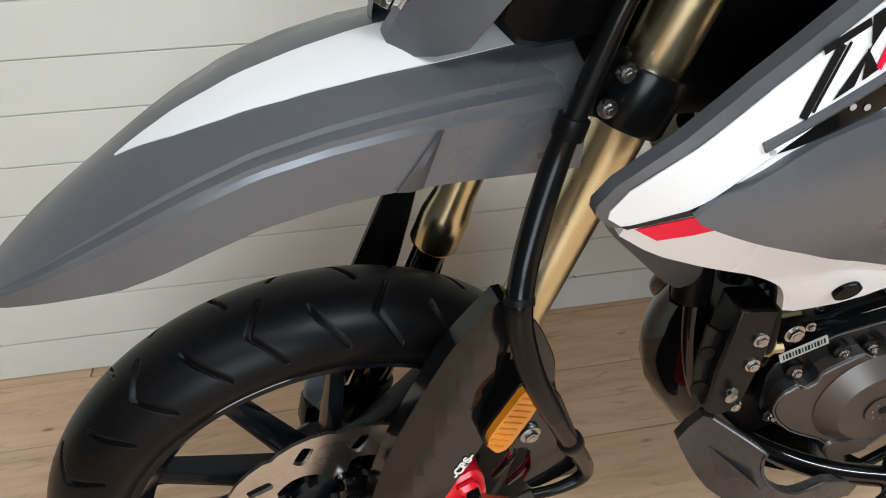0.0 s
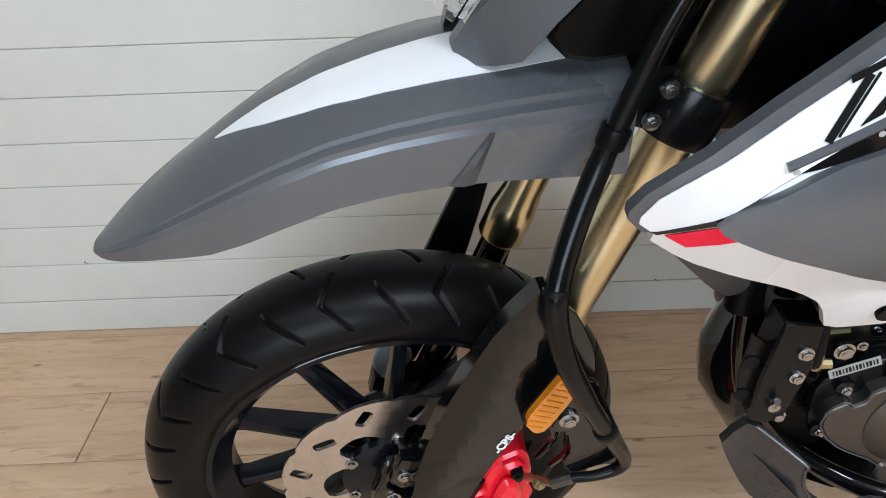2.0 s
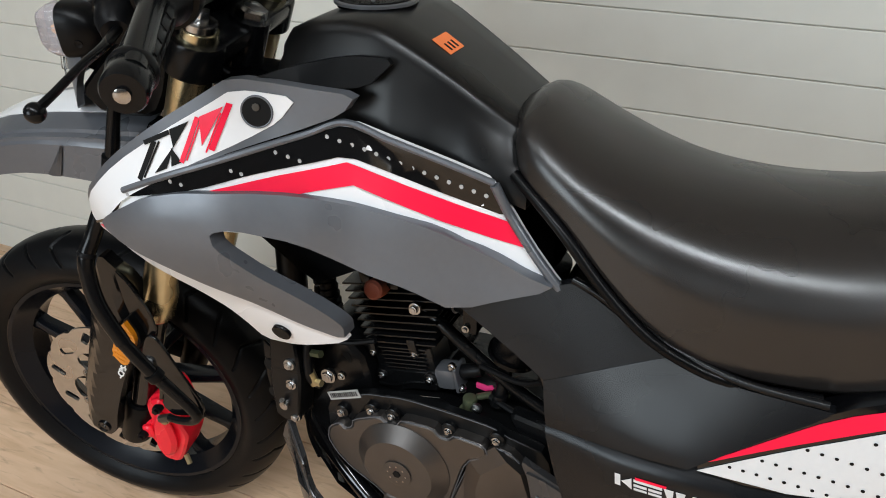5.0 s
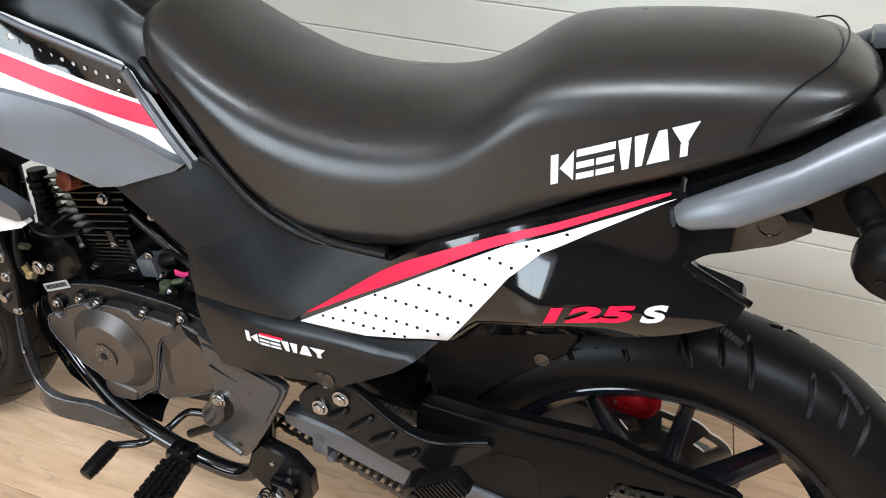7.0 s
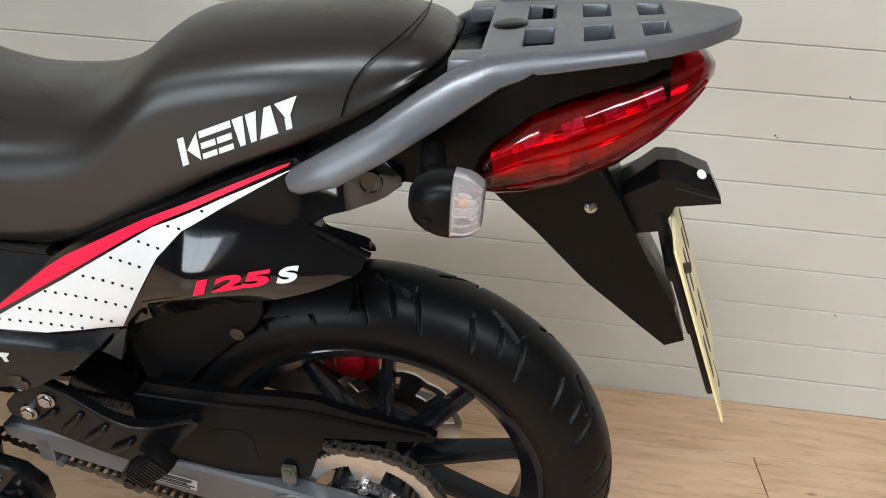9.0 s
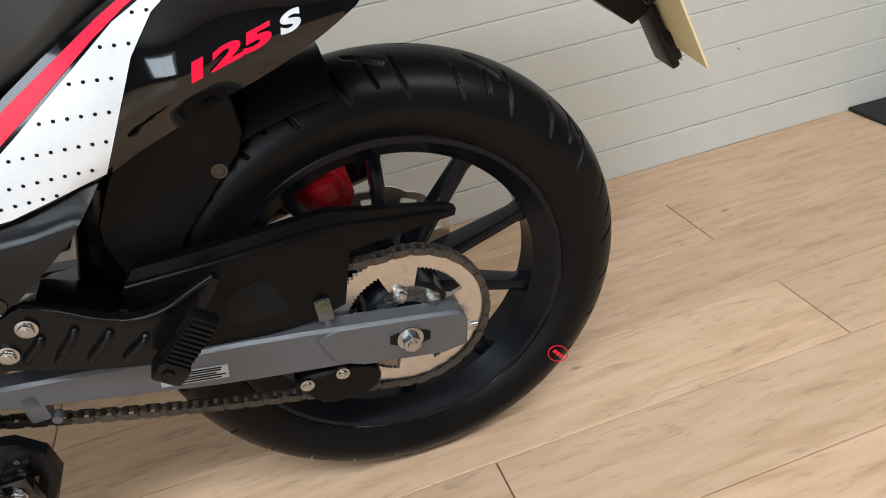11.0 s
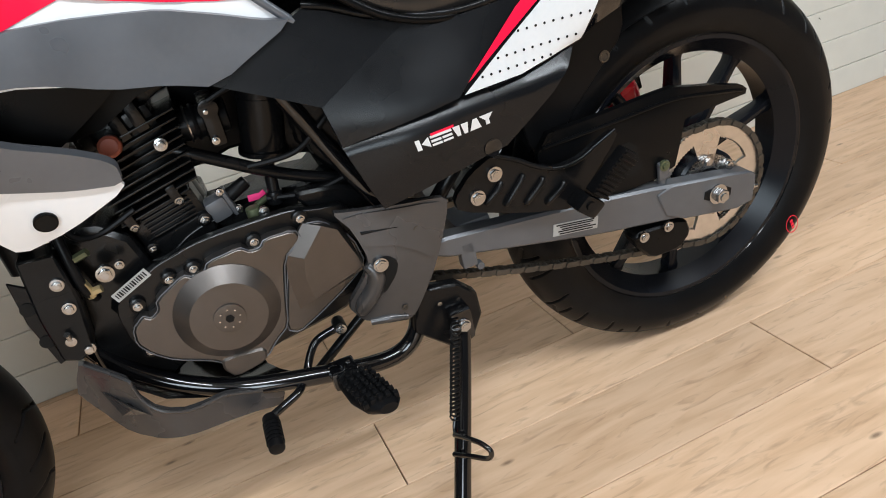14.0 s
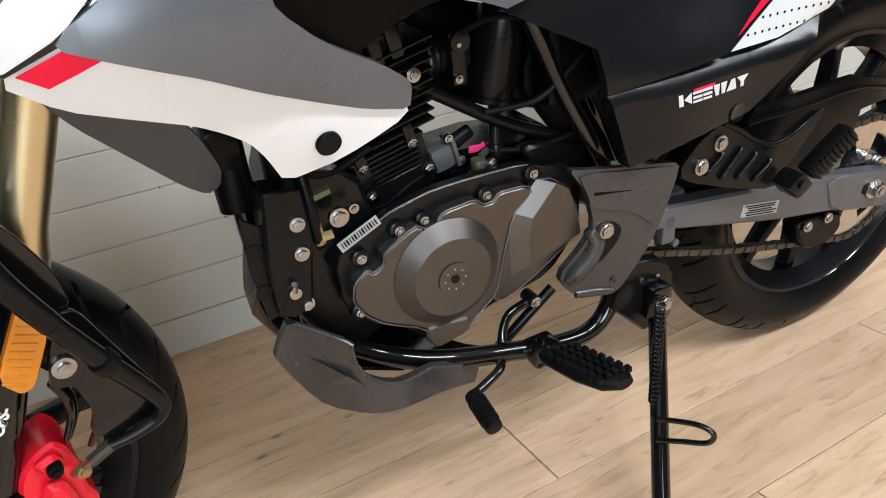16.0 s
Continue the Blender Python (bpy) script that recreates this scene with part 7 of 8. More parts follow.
# another added black sheet, to darken what shows between the struts
bpart("frame_panel", plate([(-0.635, 0.62), (-0.60, 0.72), (-0.45, 0.72), (-0.45, 0.47), (-0.54, 0.49), (-0.60, 0.565)], -0.05, -0.035, 0.004), BLACK, frame_ob, "black sheet added to darken the gap behind the frame struts")
bpart("under_tank_panel", box((-0.80, 0, 0.79), (0.36, 0.10, 0.10), 0.02), BLACK, frame_ob)
bpart("airbox", box((-0.50, 0.0, 0.66), (0.24, 0.17, 0.14), 0.02), BLACK, frame_ob, "black airbox")
bpart("spine", join(box((-1.03, 0, 0.85), (0.12, 0.09, 0.16), 0.02), box((-0.90, 0, 0.87), (0.2, 0.1, 0.08), 0.02)), BLACK, frame_ob)
bpart("exhaust_header", tube([(-0.84, 0.12, 0.325), (-0.80, 0.13, 0.31), (-0.60, 0.15, 0.33), (-0.40, 0.16, 0.37)], 0.018, 16), CAST, label="black exhaust pipe")
bpart("silencer", join(cyl((-0.36, 0.17, 0.385), (0.02, 0.18, 0.455), 0.045, 0.05, 32, 0.006), box((-0.05, 0.128, 0.45), (0.16, 0.006, 0.06), 0.01, pose(0, 0, 0, 0, -12, 0))), CAST, label="black silencer beyond the rear wheel")

# bash plate
BASH_OUT = [(-0.9864, 0.4364), (-0.9783, 0.4381), (-0.9337, 0.4185), (-0.9313, 0.4078), (-0.9278, 0.3842), (-0.9169, 0.3658), (-0.9026, 0.3551), (-0.8848, 0.3455), (-0.8628, 0.3398), (-0.8429, 0.3373), (-0.8309, 0.3347), (-0.8001, 0.3173), (-0.759, 0.2954), (-0.7598, 0.2858), (-0.7675, 0.2698), (-0.8068, 0.2847), (-0.8397, 0.2947), (-0.8711, 0.3025), (-0.9008, 0.3098), (-0.9206, 0.3132), (-0.9363, 0.3173), (-0.9537, 0.3199), (-0.9675, 0.3262), (-0.9795, 0.3406), (-0.9906, 0.3602), (-0.9991, 0.3775), (-1.0053, 0.3931), (-0.9971, 0.4161)]


def BASH(x, z):
    """The engine guard bellies out along its middle and draws in towards both ends."""
    return float(np.interp(x, [-1.02, -0.985, -0.96, -0.933, -0.915, -0.90, -0.88, -0.86, -0.81, -0.76], [-0.100, -0.113, -0.135, -0.157, -0.165, -0.168, -0.166, -0.160, -0.145, -0.131]))


bash = bpart("bash_plate", shell(BASH_OUT, BASH, 0.012, 0, 0.012, 0), GUARD, label="graphite plastic engine guard", sharp=50)
bpart("guard_rim", tube([(x, BASH(x, z) + 0.001, z) for x, z in BASH_OUT[1:13]], 0.0024, 8, 3), GUARD, bash)
_q = [(x, BASH(x, z) - o, z) for x, z, o in ((-0.976, 0.396, 0.0), (-0.9237, 0.3556, 0.0), (-0.9634, 0.3525, 0.0), (-0.941, 0.376, 0.010))]
bm = bmesh.new()
_q = [bm.verts.new(p) for p in _q]
for _f in ((0, 3, 2), (2, 3, 1), (0, 1, 3), (0, 2, 1)):
    bm.faces.new([_q[k] for k in _f])
bmesh.ops.recalc_face_normals(bm, faces=bm.faces)
bpart("guard_wedge", bm, GUARD, bash, sharp=10)
_rows = []
for x, z, w in ((-0.992, 0.51, 0.05), (-1.000, 0.47, 0.07), (-1.007, 0.43, 0.085), (-1.004, 0.39, 0.092), (-0.986, 0.355, 0.098), (-0.95, 0.325, 0.11), (-0.90, 0.305, 0.115), (-0.85, 0.297, 0.115), (-0.78, 0.285, 0.11)):
    _rows.append([(x + 0.04 * u * u, w * u, z + 0.012 * u * u) for u in (-1, -0.8, -0.5, 0, 0.5, 0.8, 1)])
bpart("belly_pan", grid(_rows, 0.004), GLOSS, bash, "gloss black belly pan")
bpart("pan_lip", tube([(x + 0.04, -w, z + 0.012) for x, z, w in ((-0.992, 0.51, 0.05), (-1.000, 0.47, 0.07), (-1.007, 0.43, 0.085), (-1.004, 0.39, 0.092), (-0.986, 0.355, 0.098))], 0.004, 8), GLOSS, bash)

# foot controls
FOOT = surface([(-0.62, 0.531, -0.132), (-0.474, 0.513, -0.157), (-0.558, 0.340, -0.150), (-0.635, 0.386, -0.134), (-0.55, 0.45, -0.158)])
FOOT_OUT = [(-0.622, 0.532), (-0.60, 0.528), (-0.478, 0.514), (-0.468, 0.505), (-0.503, 0.427), (-0.545, 0.352), (-0.558, 0.340), (-0.600, 0.348), (-0.622, 0.358), (-0.637, 0.386), (-0.606, 0.426), (-0.592, 0.454), (-0.602, 0.501)]
heel = bpart("heel_guard", shell(FOOT_OUT, FOOT, 0.010, 0, 0.02), GUARD, label="bronze-grey heel guard")
bpart("guard_face", shell([(-0.612, 0.526), (-0.484, 0.511), (-0.476, 0.502), (-0.508, 0.432), (-0.530, 0.455), (-0.556, 0.470), (-0.580, 0.474), (-0.597, 0.480), (-0.603, 0.500)], FOOT, 0.004, 0.0035, 0.02, 1), GUARD, heel)
bpart("guard_dart", loft([[(-0.594, FOOT(-0.594, 0.497) - 0.004, 0.4995), (-0.594, FOOT(-0.594, 0.497) - 0.004, 0.4945), (-0.594, FOOT(-0.594, 0.497) - 0.0055, 0.497)], [(-0.545, FOOT(-0.545, 0.492) - 0.0035, 0.4935), (-0.545, FOOT(-0.545, 0.492) - 0.0035, 0.4925), (-0.545, FOOT(-0.545, 0.492) - 0.0038, 0.493)]]), SATIN, heel)
bpart("guard_slot", shell([(-0.590, 0.452), (-0.568, 0.456), (-0.556, 0.443), (-0.562, 0.424), (-0.583, 0.396), (-0.592, 0.402), (-0.576, 0.430)], FOOT, 0.001, 0.0008, 0.02, 1), INK, heel, "dark slot in the guard")
bpart("guard_roll", tube([(x, FOOT(x, z) + 0.004, z) for x, z in ((-0.597, 0.446), (-0.588, 0.430), (-0.595, 0.408), (-0.612, 0.386), (-0.622, 0.372))], [0.008, 0.013, 0.014, 0.015, 0.010], 14), GUARD, heel, "rolled edge of the heel guard", sharp=80)
bpart("guard_brace", tube([(x, FOOT(x, z) + 0.001, z) for x, z in ((-0.612, 0.352), (-0.585, 0.350), (-0.560, 0.345))], [0.006, 0.007, 0.005], 10), GUARD, heel, sharp=80)
for _x, _z, _r in ((-0.521, 0.482, 0.005), (-0.562, 0.364, 0.0045)):
    bpart("guard_screw", join(lathe([(_r, 0), (_r, 0.002), (_r * 0.6, 0.002), (_r * 0.5, 0.0005)], 16, (_x, FOOT(_x, _z) - 0.001, _z), (0, -1, 0))), CHAIN, heel)
bpart("pivot_bolt", bolt((-0.580, FOOT(-0.580, 0.446) - 0.004, 0.446), r=0.009, h=0.006, flange=1.2), ZINC, heel)
peg = bpart("foot_peg", loft([[(cx + w * math.cos(a) * 0.9, cy, cz + h * math.sin(a)) for a in [2 * math.pi * k / 16 for k in range(16)]] for cx, cy, cz, w, h in ((-0.668, -0.155, 0.292, 0.018, 0.012), (-0.665, -0.175, 0.296, 0.026, 0.013), (-0.655, -0.23, 0.304, 0.030, 0.013), (-0.645, -0.262, 0.308, 0.027, 0.012), (-0.640, -0.275, 0.310, 0.014, 0.008))]), RUBBER, label="black studded rubber foot peg")
for _i in range(5):
    for _j in range(7):
        _y = -0.180 - 0.0135 * _j
        _x = -0.665 + (0.165 + _y) * -0.18 + (_i - 2) * 0.0105 - 0.002
        bpart("peg_stud", box((_x + 0.004, _y, 0.297 + (-0.18 - _y) * 0.15 + 0.013 - 0.0012 * (_i - 2) ** 2), (0.0068, 0.0085, 0.008), 0.001), RUBBER, peg)
bpart("peg_hinge", join(box((-0.672, -0.148, 0.292), (0.04, 0.035, 0.032), 0.006), cyl((-0.672, -0.150, 0.27), (-0.672, -0.150, 0.315), 0.007, seg=14)), GLOSS, peg)
lever = bpart("gear_lever", tube([(-0.654, -0.095, 0.335), (-0.688, -0.100, 0.331), (-0.704, -0.106, 0.3195), (-0.719, -0.122, 0.303), (-0.7335, -0.145, 0.2975), (-0.7447, -0.158, 0.2965), (-0.769, -0.166, 0.291), (-0.790, -0.170, 0.2845)], 0.0062, 12, flat=0.8), GLOSS, label="black gear lever with a rubber toe piece")
toe = bpart("toe_rubber", cyl((-0.789, -0.166, 0.283), (-0.7925, -0.225, 0.275), 0.0118, 0.0112, 20, 0.003), RUBBER, lever, "ribbed toe rubber")
for _k in range(6):
    _a = Vector((-0.789, -0.166, 0.283)).lerp(Vector((-0.7925, -0.225, 0.275)), 0.2 + 0.11 * _k)
    bpart("toe_rib", cyl(_a, _a + Vector((-0.0002, -0.003, -0.0004)), 0.0126, seg=20), RUBBER, toe)
bpart("lever_boss", cyl((-0.653, -0.080, 0.336), (-0.653, -0.104, 0.336), 0.0095, seg=20, b=0.002), CAST, lever)
bpart("pinch_bolt", bolt((-0.653, -0.105, 0.336), r=0.0055), ZINC, lever)
bpart("link_rod", tube([(-0.712, -0.085, 0.260), (-0.69, -0.085, 0.276), (-0.65, -0.085, 0.306), (-0.612, -0.085, 0.334)], 0.0075, 10), SATIN, lever)

# side stand
stand = bpart("side_stand", tube([(-0.48, -0.15, 0.318), (-0.508, -0.19, 0.255), (-0.55, -0.25, 0.171), (-0.592, -0.31, 0.088), (-0.616, -0.345, 0.045)], 0.0125, 18), GLOSS, label="gloss black side stand with its spring")
bpart("stand_foot", box((-0.622, -0.352, 0.039), (0.055, 0.05, 0.012), 0.004, pose(0, 0, 0, -5.3, 0, 0)), SATIN, stand)
bpart("stand_bracket", plate([(-0.528, 0.378), (-0.477, 0.366), (-0.452, 0.339), (-0.45, 0.30), (-0.47, 0.262), (-0.497, 0.252), (-0.557, 0.312), (-0.545, 0.353)], -0.150, -0.128, 0.003, 0), SATIN, stand, "black stand bracket")
bpart("stand_yoke", box((-0.489, -0.160, 0.308), (0.034, 0.028, 0.055), 0.008), GLOSS, stand)
bpart("stand_bolt", bolt((-0.489, -0.176, 0.313), r=0.0085, h=0.007, flange=1.2), ZINC, stand)
for _x, _z in ((-0.511, 0.346), (-0.483, 0.342)):
    bpart("bracket_pin", lathe([(0.0035, 0), (0.0035, 0.0015), (0, 0.0015)], 12, (_x, -0.1505, _z), (0, -1, 0)), ZINC, stand)
_sp = [Vector((-0.503, -0.182, 0.325)).lerp(Vector((-0.548, -0.232, 0.205)), k / 220) + Vector((0.0075 * math.cos(k * 0.66), 0.005 * math.sin(k * 0.66), 0.003 * math.sin(k * 0.66))) for k in range(221)]
bpart("stand_spring", tube(_sp, 0.0017, 6, smooth=False), CAST, stand, "black coil spring")
bpart("spring_hook", tube([(-0.548, -0.232, 0.207), (-0.554, -0.238, 0.196), (-0.556, -0.243, 0.186), (-0.55, -0.246, 0.180)], 0.0026, 8), CAST, stand)
bpart("stand_loop", tube([(-0.560, -0.255, 0.198), (-0.552, -0.282, 0.212), (-0.541, -0.310, 0.221), (-0.533, -0.325, 0.214), (-0.537, -0.32, 0.198), (-0.553, -0.293, 0.186), (-0.570, -0.266, 0.175)], 0.0038, 10), GLOSS, stand)

# passenger peg bracket
BR = [(-0.457, 0.499), (-0.428, 0.527), (-0.392, 0.543), (-0.363, 0.528), (-0.330, 0.505), (-0.297, 0.490), (-0.262, 0.492), (-0.205, 0.517), (-0.196, 0.508), (-0.236, 0.463), (-0.261, 0.437), (-0.276, 0.416), (-0.36, 0.440), (-0.455, 0.478)]
bracket = bpart("peg_bracket", shell(BR, lambda x, z: -0.150, 0.012, 0, 0.05), SATIN, label="satin black pressed peg bracket")
bpart("bracket_rim", tube([(-0.392, -0.151, 0.543), (-0.36, -0.152, 0.526), (-0.33, -0.152, 0.505), (-0.297, -0.152, 0.491), (-0.262, -0.152, 0.493), (-0.23, -0.152, 0.507), (-0.202, -0.151, 0.518)], 0.0035, 10), SATIN, bracket)
for _x0, _z0, _x1, _z1 in ((-0.412, 0.476, -0.388, 0.500), (-0.384, 0.464, -0.354, 0.499), (-0.353, 0.455, -0.324, 0.484), (-0.320, 0.442, -0.292, 0.466)):
    bpart("rib", tube([(_x0, -0.150, _z0), (_x0 + 0.003, -0.1535, _z0 + 0.005), (_x1 - 0.003, -0.1535, _z1 - 0.005), (_x1, -0.150, _z1)], 0.0045, 10), SATIN, bracket)
for _x, _z in ((-0.4245, 0.4905), (-0.3945, 0.5165)):
    bpart("bracket_bolt", bolt((_x, -0.1515, _z), r=0.0085, h=0.007, flange=1.35), ZINC, bracket)
_a, _b = Vector((-0.276, -0.188, 0.440)), Vector((-0.212, -0.205, 0.510))
_d = (_b - _a).normalized()
_n = Vector((0, -1, 0))
_t = _d.cross(_n).normalized()
_rot = Matrix((_t, _n, _d)).transposed().to_4x4()
ppeg = bpart("passenger_peg", box(_a.lerp(_b, 0.58), (0.030, 0.022, 0.078), 0.005, _rot), RUBBER, label="folded black rubber passenger peg")
for _k in range(10):
    bpart("peg_rib", box(_a.lerp(_b, 0.22 + 0.077 * _k) + Vector((0, -0.012, 0)), (0.027, 0.005, 0.0038), 0.001, _rot), RUBBER, ppeg)
bpart("peg_knuckle", join(box(_a + Vector((0.002, 0.010, -0.004)), (0.036, 0.035, 0.030), 0.006, _rot), cyl(_a + Vector((0, -0.012, 0)), _a + Vector((0, 0.02, 0)), 0.007, seg=14)), SATIN, ppeg)

# swing arm, drive and rear brake
swing = bpart("swing_arm", plate([(-0.50, 0.436), (-0.35, 0.417), (-0.171, 0.393), (0.060, 0.350), (0.073, 0.341), (0.064, 0.284), (-0.10, 0.316), (-0.224, 0.338), (-0.354, 0.369), (-0.50, 0.405)], -0.128, -0.098, 0.004), ALLOY, label="grey box-section swing arm")
bpart("swing_arm_side", plate([(-0.50, 0.436), (-0.171, 0.393), (0.060, 0.350), (0.073, 0.341), (0.064, 0.284), (-0.224, 0.338), (-0.50, 0.405)], 0.098, 0.128, 0.004), ALLOY, swing)
bpart("swing_end", plate([(-0.125, 0.384), (0.060, 0.351), (0.074, 0.341), (0.065, 0.283), (-0.10, 0.315)], -0.131, -0.127, 0.002), ALLOY, swing)
bpart("cross_member", box((-0.42, 0, 0.41), (0.06, 0.2, 0.04), 0.01), ALLOY, swing)
bpart("axle_slot", plate([(-0.030, 0.348), (0.022, 0.338), (0.019, 0.318), (-0.033, 0.328)], -0.1325, -0.130, 0.0005), INK, swing)
bpart("axle_nut", join(cyl((-0.006, -0.131, 0.333), (-0.006, -0.1345, 0.333), 0.0175, seg=32, b=0.001), cyl((-0.006, -0.134, 0.333), (-0.006, -0.147, 0.333), 0.0125, seg=6, b=0.0015), cyl((-0.006, -0.146, 0.333), (-0.006, -0.15, 0.333), 0.007, seg=18, b=0.001)), ZINC, swing, "zinc axle nut")
bpart("adjuster", join(cyl((0.066, -0.115, 0.312), (0.088, -0.115, 0.308), 0.004, seg=10), cyl((0.072, -0.115, 0.311), (0.078, -0.115, 0.310), 0.0075, seg=6)), ZINC, swing)
bpart("label_plate", box((-0.268, -0.1288, 0.372), (0.078, 0.0012, 0.020), 0, pose(0, 0, 0, 0, 10, 0)), FADED, swing, "silver data label")
for _k in range(5):
    bpart("label_bar", box((-0.268 + 0.002 * (_k % 2), -0.1297, 0.3795 - 0.0037 * _k), (0.066 - 0.008 * (_k % 3), 0.0006, 0.0018), 0, pose(0, 0, 0, 0, 10, 0)), INK, swing)
bpart("guard_post", join(cyl((-0.100, -0.113, 0.372), (-0.100, -0.113, 0.412), 0.0075, seg=14), box((-0.100, -0.119, 0.405), (0.02, 0.008, 0.03), 0.003)), ALLOY, swing)
bpart("guard_bolt", bolt((-0.100, -0.123, 0.414), r=0.006, h=0.005), OLIVE, swing)
bpart("hose_bracket", join(box((-0.445, -0.118, 0.392), (0.024, 0.02, 0.045), 0.004), cyl((-0.43, -0.115, 0.366), (-0.43, -0.128, 0.366), 0.006, seg=10)), ALLOY, swing)
for _x, _z in ((-0.147, 0.303), (-0.10, 0.305)):
    bpart("guide_bolt", bolt((_x, -0.128, _z), r=0.0062), ZINC, swing)
bpart("chain_guide", plate([(-0.165, 0.31), (-0.06, 0.305), (-0.05, 0.27), (-0.075, 0.248), (-0.13, 0.250), (-0.155, 0.28)], -0.122, -0.088, 0.004), BLACK, swing, "black chain guide")
CG = [(-0.308, 0.500), (-0.286, 0.526), (-0.178, 0.528), (-0.065, 0.527), (0.012, 0.507), (0.078, 0.483), (0.089, 0.474), (0.086, 0.466), (0.042, 0.470), (-0.010, 0.474), (-0.052, 0.474), (-0.073, 0.40), (-0.107, 0.392), (-0.19, 0.392), (-0.275, 0.40), (-0.308, 0.454)]
CGF = surface([(-0.29, 0.53, -0.108), (-0.30, 0.45, -0.116), (0.087, 0.475, -0.085), (-0.10, 0.40, -0.114), (-0.1, 0.528, -0.102), (-0.1, 0.50, -0.112), (0.0, 0.495, -0.103), (-0.2, 0.50, -0.116)])
cguard = bpart("chain_guard", shell(CG, CGF, 0.012, 0, 0.025, 0), BLACK, label="matt black chain guard")
bpart("guard_crease", tube([(x, CGF(x, z) - 0.001, z) for x, z in ((-0.30, 0.508), (-0.18, 0.511), (-0.07, 0.510), (0.012, 0.494), (0.075, 0.476))], 0.003, 8), BLACK, cguard)
bpart("guard_window", shell([(-0.205, 0.47), (-0.149, 0.474), (-0.136, 0.412), (-0.21, 0.425)], CGF, 0.001, 0.0006, 0.02, 1), INK, cguard)
_pts = []
for k in range(88):
    a = 2 * math.pi * k / 88
    r = 0.107 + (0.005 if k % 2 else -0.004)
    _pts.append((r * math.cos(a), R_REAR + r * math.sin(a)))


def spr_cut(r, a):
    f = (a * 4 / (2 * math.pi)) % 1
    return 0.052 < r < 0.082 and abs(f - 0.5) < 0.30


_sb = ring_disc(0.03, 0.106, 0.004, 88, spr_cut, 0.006, -0.098)
bmesh.ops.translate(_sb, vec=(0, 0, R_REAR), verts=_sb.verts)
bpart("rear_sprocket", _sb, STEEL, rear_wheel, "worn steel sprocket").matrix_local = Matrix.Translation((0, 0, -R_REAR))
for _k in range(6):
    a = math.pi * _k / 3 + 0.6
    part("sprocket_nut", bolt((0.046 * math.cos(a), -0.100, 0.046 * math.sin(a)), r=0.0075, h=0.010, flange=1.3), ZINC, rear_wheel)
part("sprocket_hub", lathe([(0.02, -0.098), (0.055, -0.098), (0.06, -0.094), (0.06, -0.06), (0.05, -0.045)], 40), RIM, rear_wheel)
part("tyre_mark", join(lathe([(0.021, 0), (0.023, 0), (0.023, 0.0006), (0.021, 0.0006)], 32, close=True)), RED, rear_wheel, "red oval tyre mark").matrix_local = Matrix.Translation((0.218, -0.0695, -0.176)) @ pose(0, 0, 0, 0, -30, 0) @ pose(0, 0, 0, 14, 0, 0) @ Matrix.Diagonal((0.62, 1, 1.25, 1))
for _k in range(3):
    part("mark_bar", box((0, 0, 0), (0.006, 0.0008, 0.0085), 0), RED, rear_wheel).matrix_local = Matrix.Translation((0.218, -0.0697, -0.176)) @ pose(0, 0, 0, 0, -30, 0) @ pose(0, 0, 0, 14, 0, 0) @ Matrix.Translation((0, 0, -0.012 + 0.012 * _k))
# chain: round the sprocket and along both runs
_R = 0.1085
_arc = [(_R * math.cos(a), R_REAR + _R * math.sin(a)) for a in np.linspace(radians(98), radians(-100), 40)]
_low = [(-0.02 - 0.55 * k / 20, 0.229 + 0.155 * (k / 20) - 0.012 * math.sin(math.pi * k / 20)) for k in range(1, 21)]
_top = [(-0.57 + 0.555 * k / 20, 0.475 - 0.034 * k / 20) for k in range(0, 20)]
_full = [Vector((x, 0, z)) for x, z in _top + _arc + _low]
_len = [0.0]
for a, b in zip(_full, _full[1:]):
    _len.append(_len[-1] + (b - a).length)
_n_links = int(_len[-1] / 0.0127)
chain = None
for _i in range(_n_links):
    s0, s1 = _i * 0.0127, (_i + 1) * 0.0127
    p = [Vector((float(np.interp(s, _len, [v.x for v in _full])), -0.095, float(np.interp(s, _len, [v.z for v in _full])))) for s in (s0, s1)]
    mid, d = (p[0] + p[1]) / 2, p[1] - p[0]
    ang = math.degrees(math.atan2(d.z, d.x))
    off = 0.0075 if _i % 2 else 0.0055
    lk = join(box(mid + Vector((0, -off, 0)), (0.0185, 0.0018, 0.0098), 0.0015, pose(0, 0, 0, 0, -ang, 0)), box(mid + Vector((0, off, 0)), (0.0185, 0.0018, 0.0098), 0.0015, pose(0, 0, 0, 0, -ang, 0)), cyl(p[0] + Vector((0, -0.0088, 0)), p[0] + Vector((0, 0.0088, 0)), 0.0038, seg=8))
    ob = bpart("drive_chain" if chain is None else "chain_link", lk, CHAIN, chain or motorcycle, "oiled roller chain" if chain is None else "")
    chain = chain or ob
# rear brake and hugger
part("rear_disc", ring_disc(0.05, 0.110, 0.005, 12, lambda r, a: 0.075 < r < 0.098 and abs((a * 10 / 6.283) % 1 - 0.5) < 0.2, 0.004, 0.064), STEEL, rear_wheel, "rear brake disc")
bpart("rear_caliper", join(plate([(-0.105, 0.505), (-0.04, 0.515), (-0.015, 0.46), (-0.03, 0.425), (-0.085, 0.43), (-0.12, 0.465)], 0.05, 0.11, 0.006), plate([(-0.085, 0.49), (-0.04, 0.495), (-0.035, 0.455), (-0.08, 0.45)], 0.035, 0.055, 0.006)), CALIPER, label="red painted rear caliper")
_rows = []
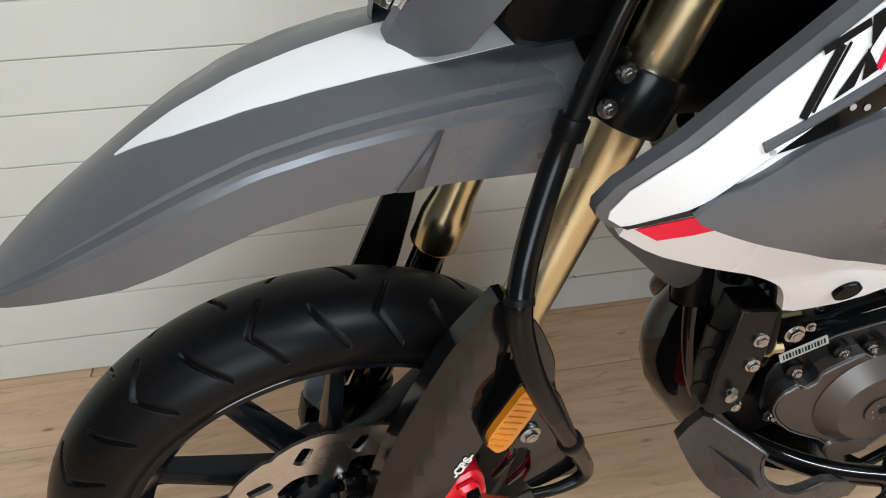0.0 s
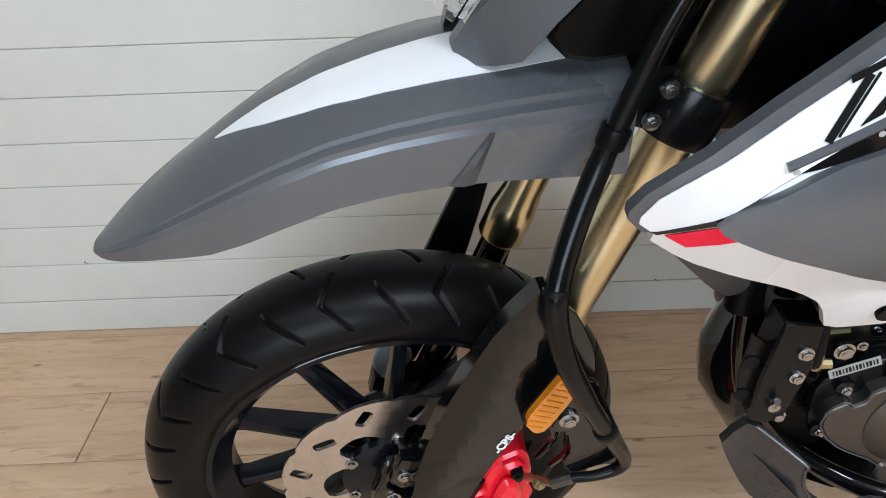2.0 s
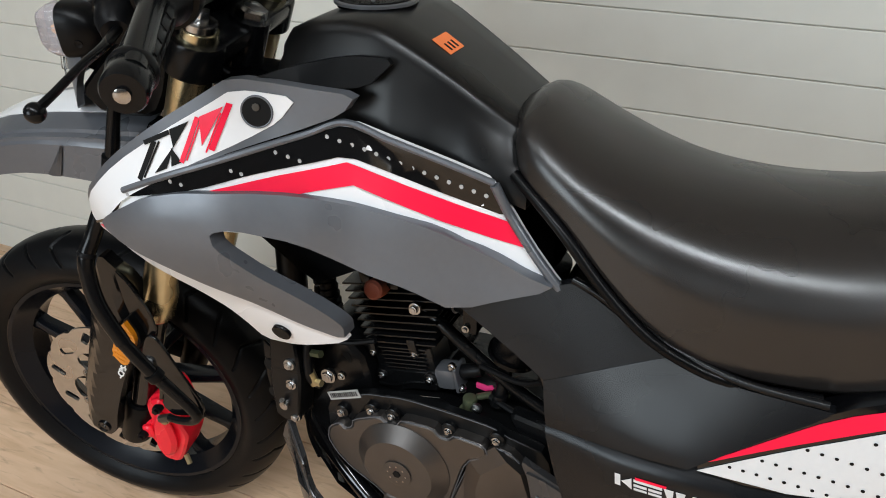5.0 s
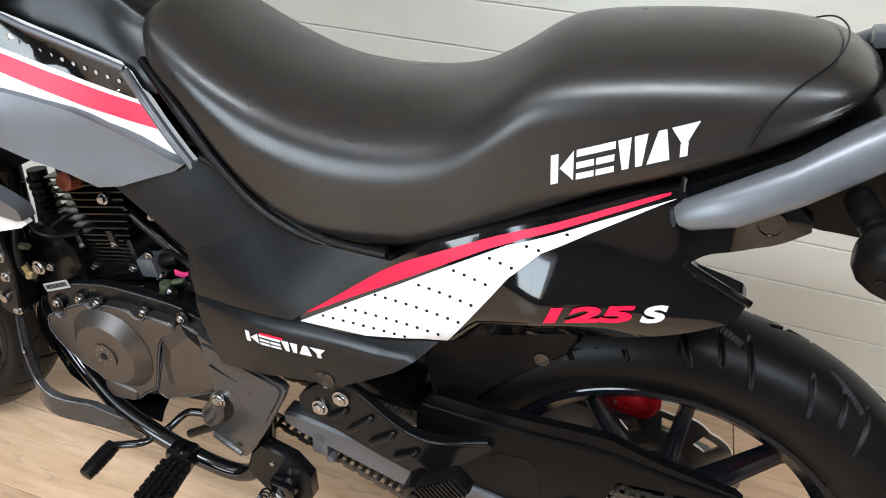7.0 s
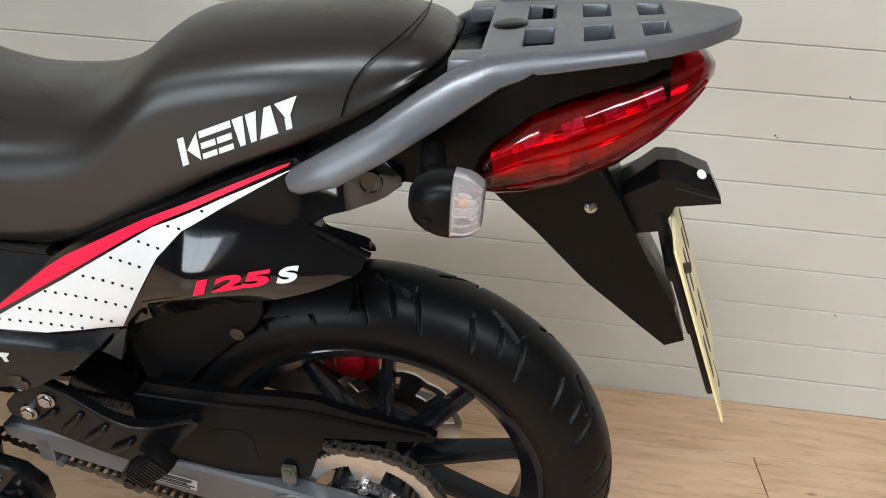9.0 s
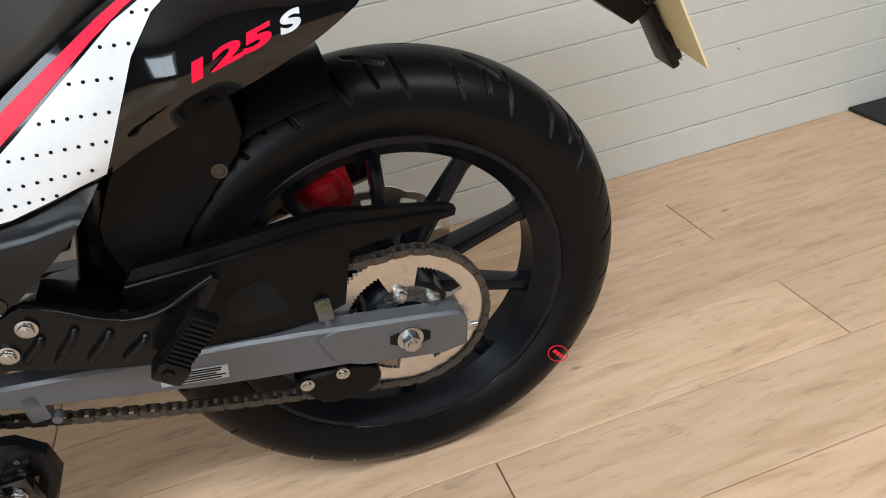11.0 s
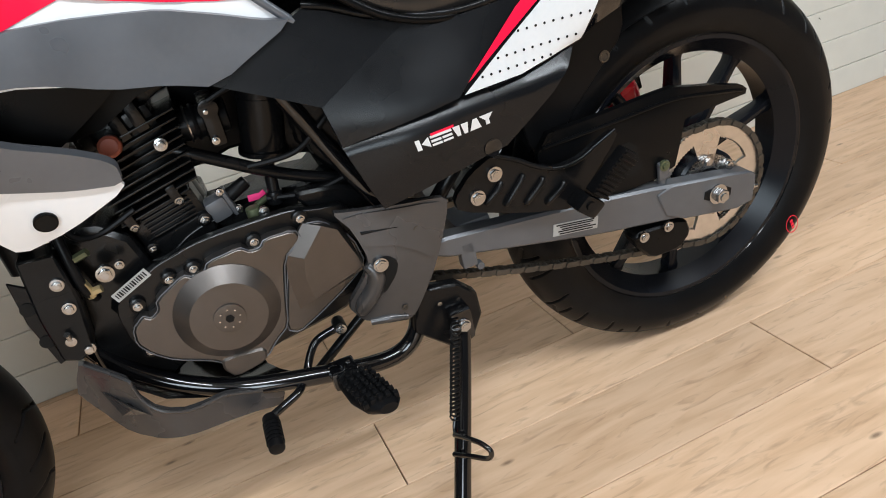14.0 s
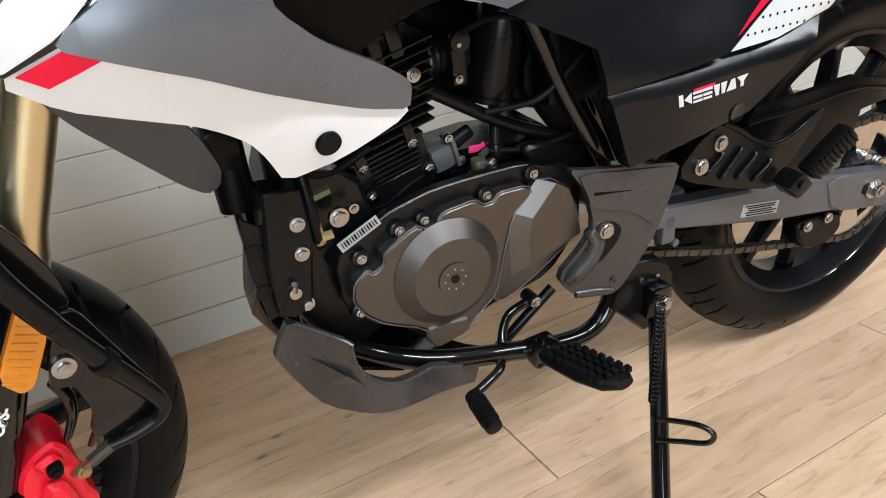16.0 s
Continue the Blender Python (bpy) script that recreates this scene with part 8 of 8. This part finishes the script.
for k in range(13):
    a = radians(150 - 8.0 * k)
    r = R_REAR + 0.016
    _rows.append([(r * math.cos(a) - 0.0, 0.074 * u, R_REAR + (r - 0.035 * abs(u) ** 4) * math.sin(a)) for u in (-1, -0.9, -0.6, 0, 0.6, 0.9, 1)])
_rows = [[(x, y, z) for x, y, z in r] for r in _rows[:8]]
hug = bpart("inner_mudguard", grid(_rows, 0.003), RUBBER, label="matt black inner mudguard")
both("mudguard_side", plate([(-0.30, 0.49), (-0.315, 0.56), (-0.27, 0.635), (-0.20, 0.675), (-0.13, 0.69), (-0.13, 0.625), (-0.18, 0.575), (-0.235, 0.52), (-0.265, 0.465)], -0.078, -0.072, 0.002), RUBBER, hug)
bpart("mudguard_screw", lathe([(0.009, 0), (0.009, 0.0015), (0.006, 0.0015), (0.005, 0.0004)], 18, (-0.166, -0.0785, 0.600), (0, -1, 0)), CHAIN, hug)
bpart("rear_reservoir", join(cyl((-0.34, -0.06, 0.60), (-0.34, -0.06, 0.645), 0.016, seg=18, b=0.003), box((-0.35, -0.09, 0.585), (0.03, 0.03, 0.04), 0.005), cyl((-0.37, -0.10, 0.565), (-0.37, -0.12, 0.565), 0.008, seg=8)), CAST, frame_ob)
bpart("rear_subframe", tube([(-0.47, -0.10, 0.48), (-0.38, -0.105, 0.58), (-0.30, -0.105, 0.66), (-0.18, -0.10, 0.76), (0.0, -0.09, 0.86)], 0.011, 12), SATIN, frame_ob)
bpart("linkage", join(box((-0.37, -0.06, 0.46), (0.1, 0.06, 0.05), 0.008, pose(0, 0, 0, 0, 25, 0)), cyl((-0.36, -0.02, 0.42), (-0.30, -0.02, 0.60), 0.03, seg=20)), CAST, frame_ob)

# ---- floor planks ----
PL, PW = 1.384, 0.190
_slope = math.tan(radians(0.55))
_bm = box((PL / 2, PW / 2, -0.006), (PL - 0.0022, PW - 0.0018, 0.012), 0)
_bevel_edges = [e for e in _bm.edges if all(v.co.z > -0.001 for v in e.verts)]
bmesh.ops.bevel(_bm, geom=_bevel_edges, offset=0.0011, segments=1, affect="EDGES")
_first = part("plank", _bm, OAK, floor)
_rows = {0: 0.08, -1: 0.80, 1: 0.52, 2: 1.451, 3: 0.9}
_rand = random.Random(5)
_done = False
for _r in range(-19, 5):
    _x, _y = _rows.get(_r, _rand.uniform(0, PL)), 0.058 + _r * PW
    while _x > X0:
        _x -= PL
    while _x < X1:
        _o = _first if not _done else new("plank", _first.data)
        _done, _o.parent = True, floor
        _a, _b = max(_x, X0 - 0.01), min(_x + PL, X1 + 0.01)
        _o.matrix_world = pose(_a, _y + (_a - 0.8) * _slope, 0, 0, 0, math.degrees(math.atan(_slope))) @ Matrix.Diagonal(((_b - _a) / PL, 1, 1, 1))
        _x += PL
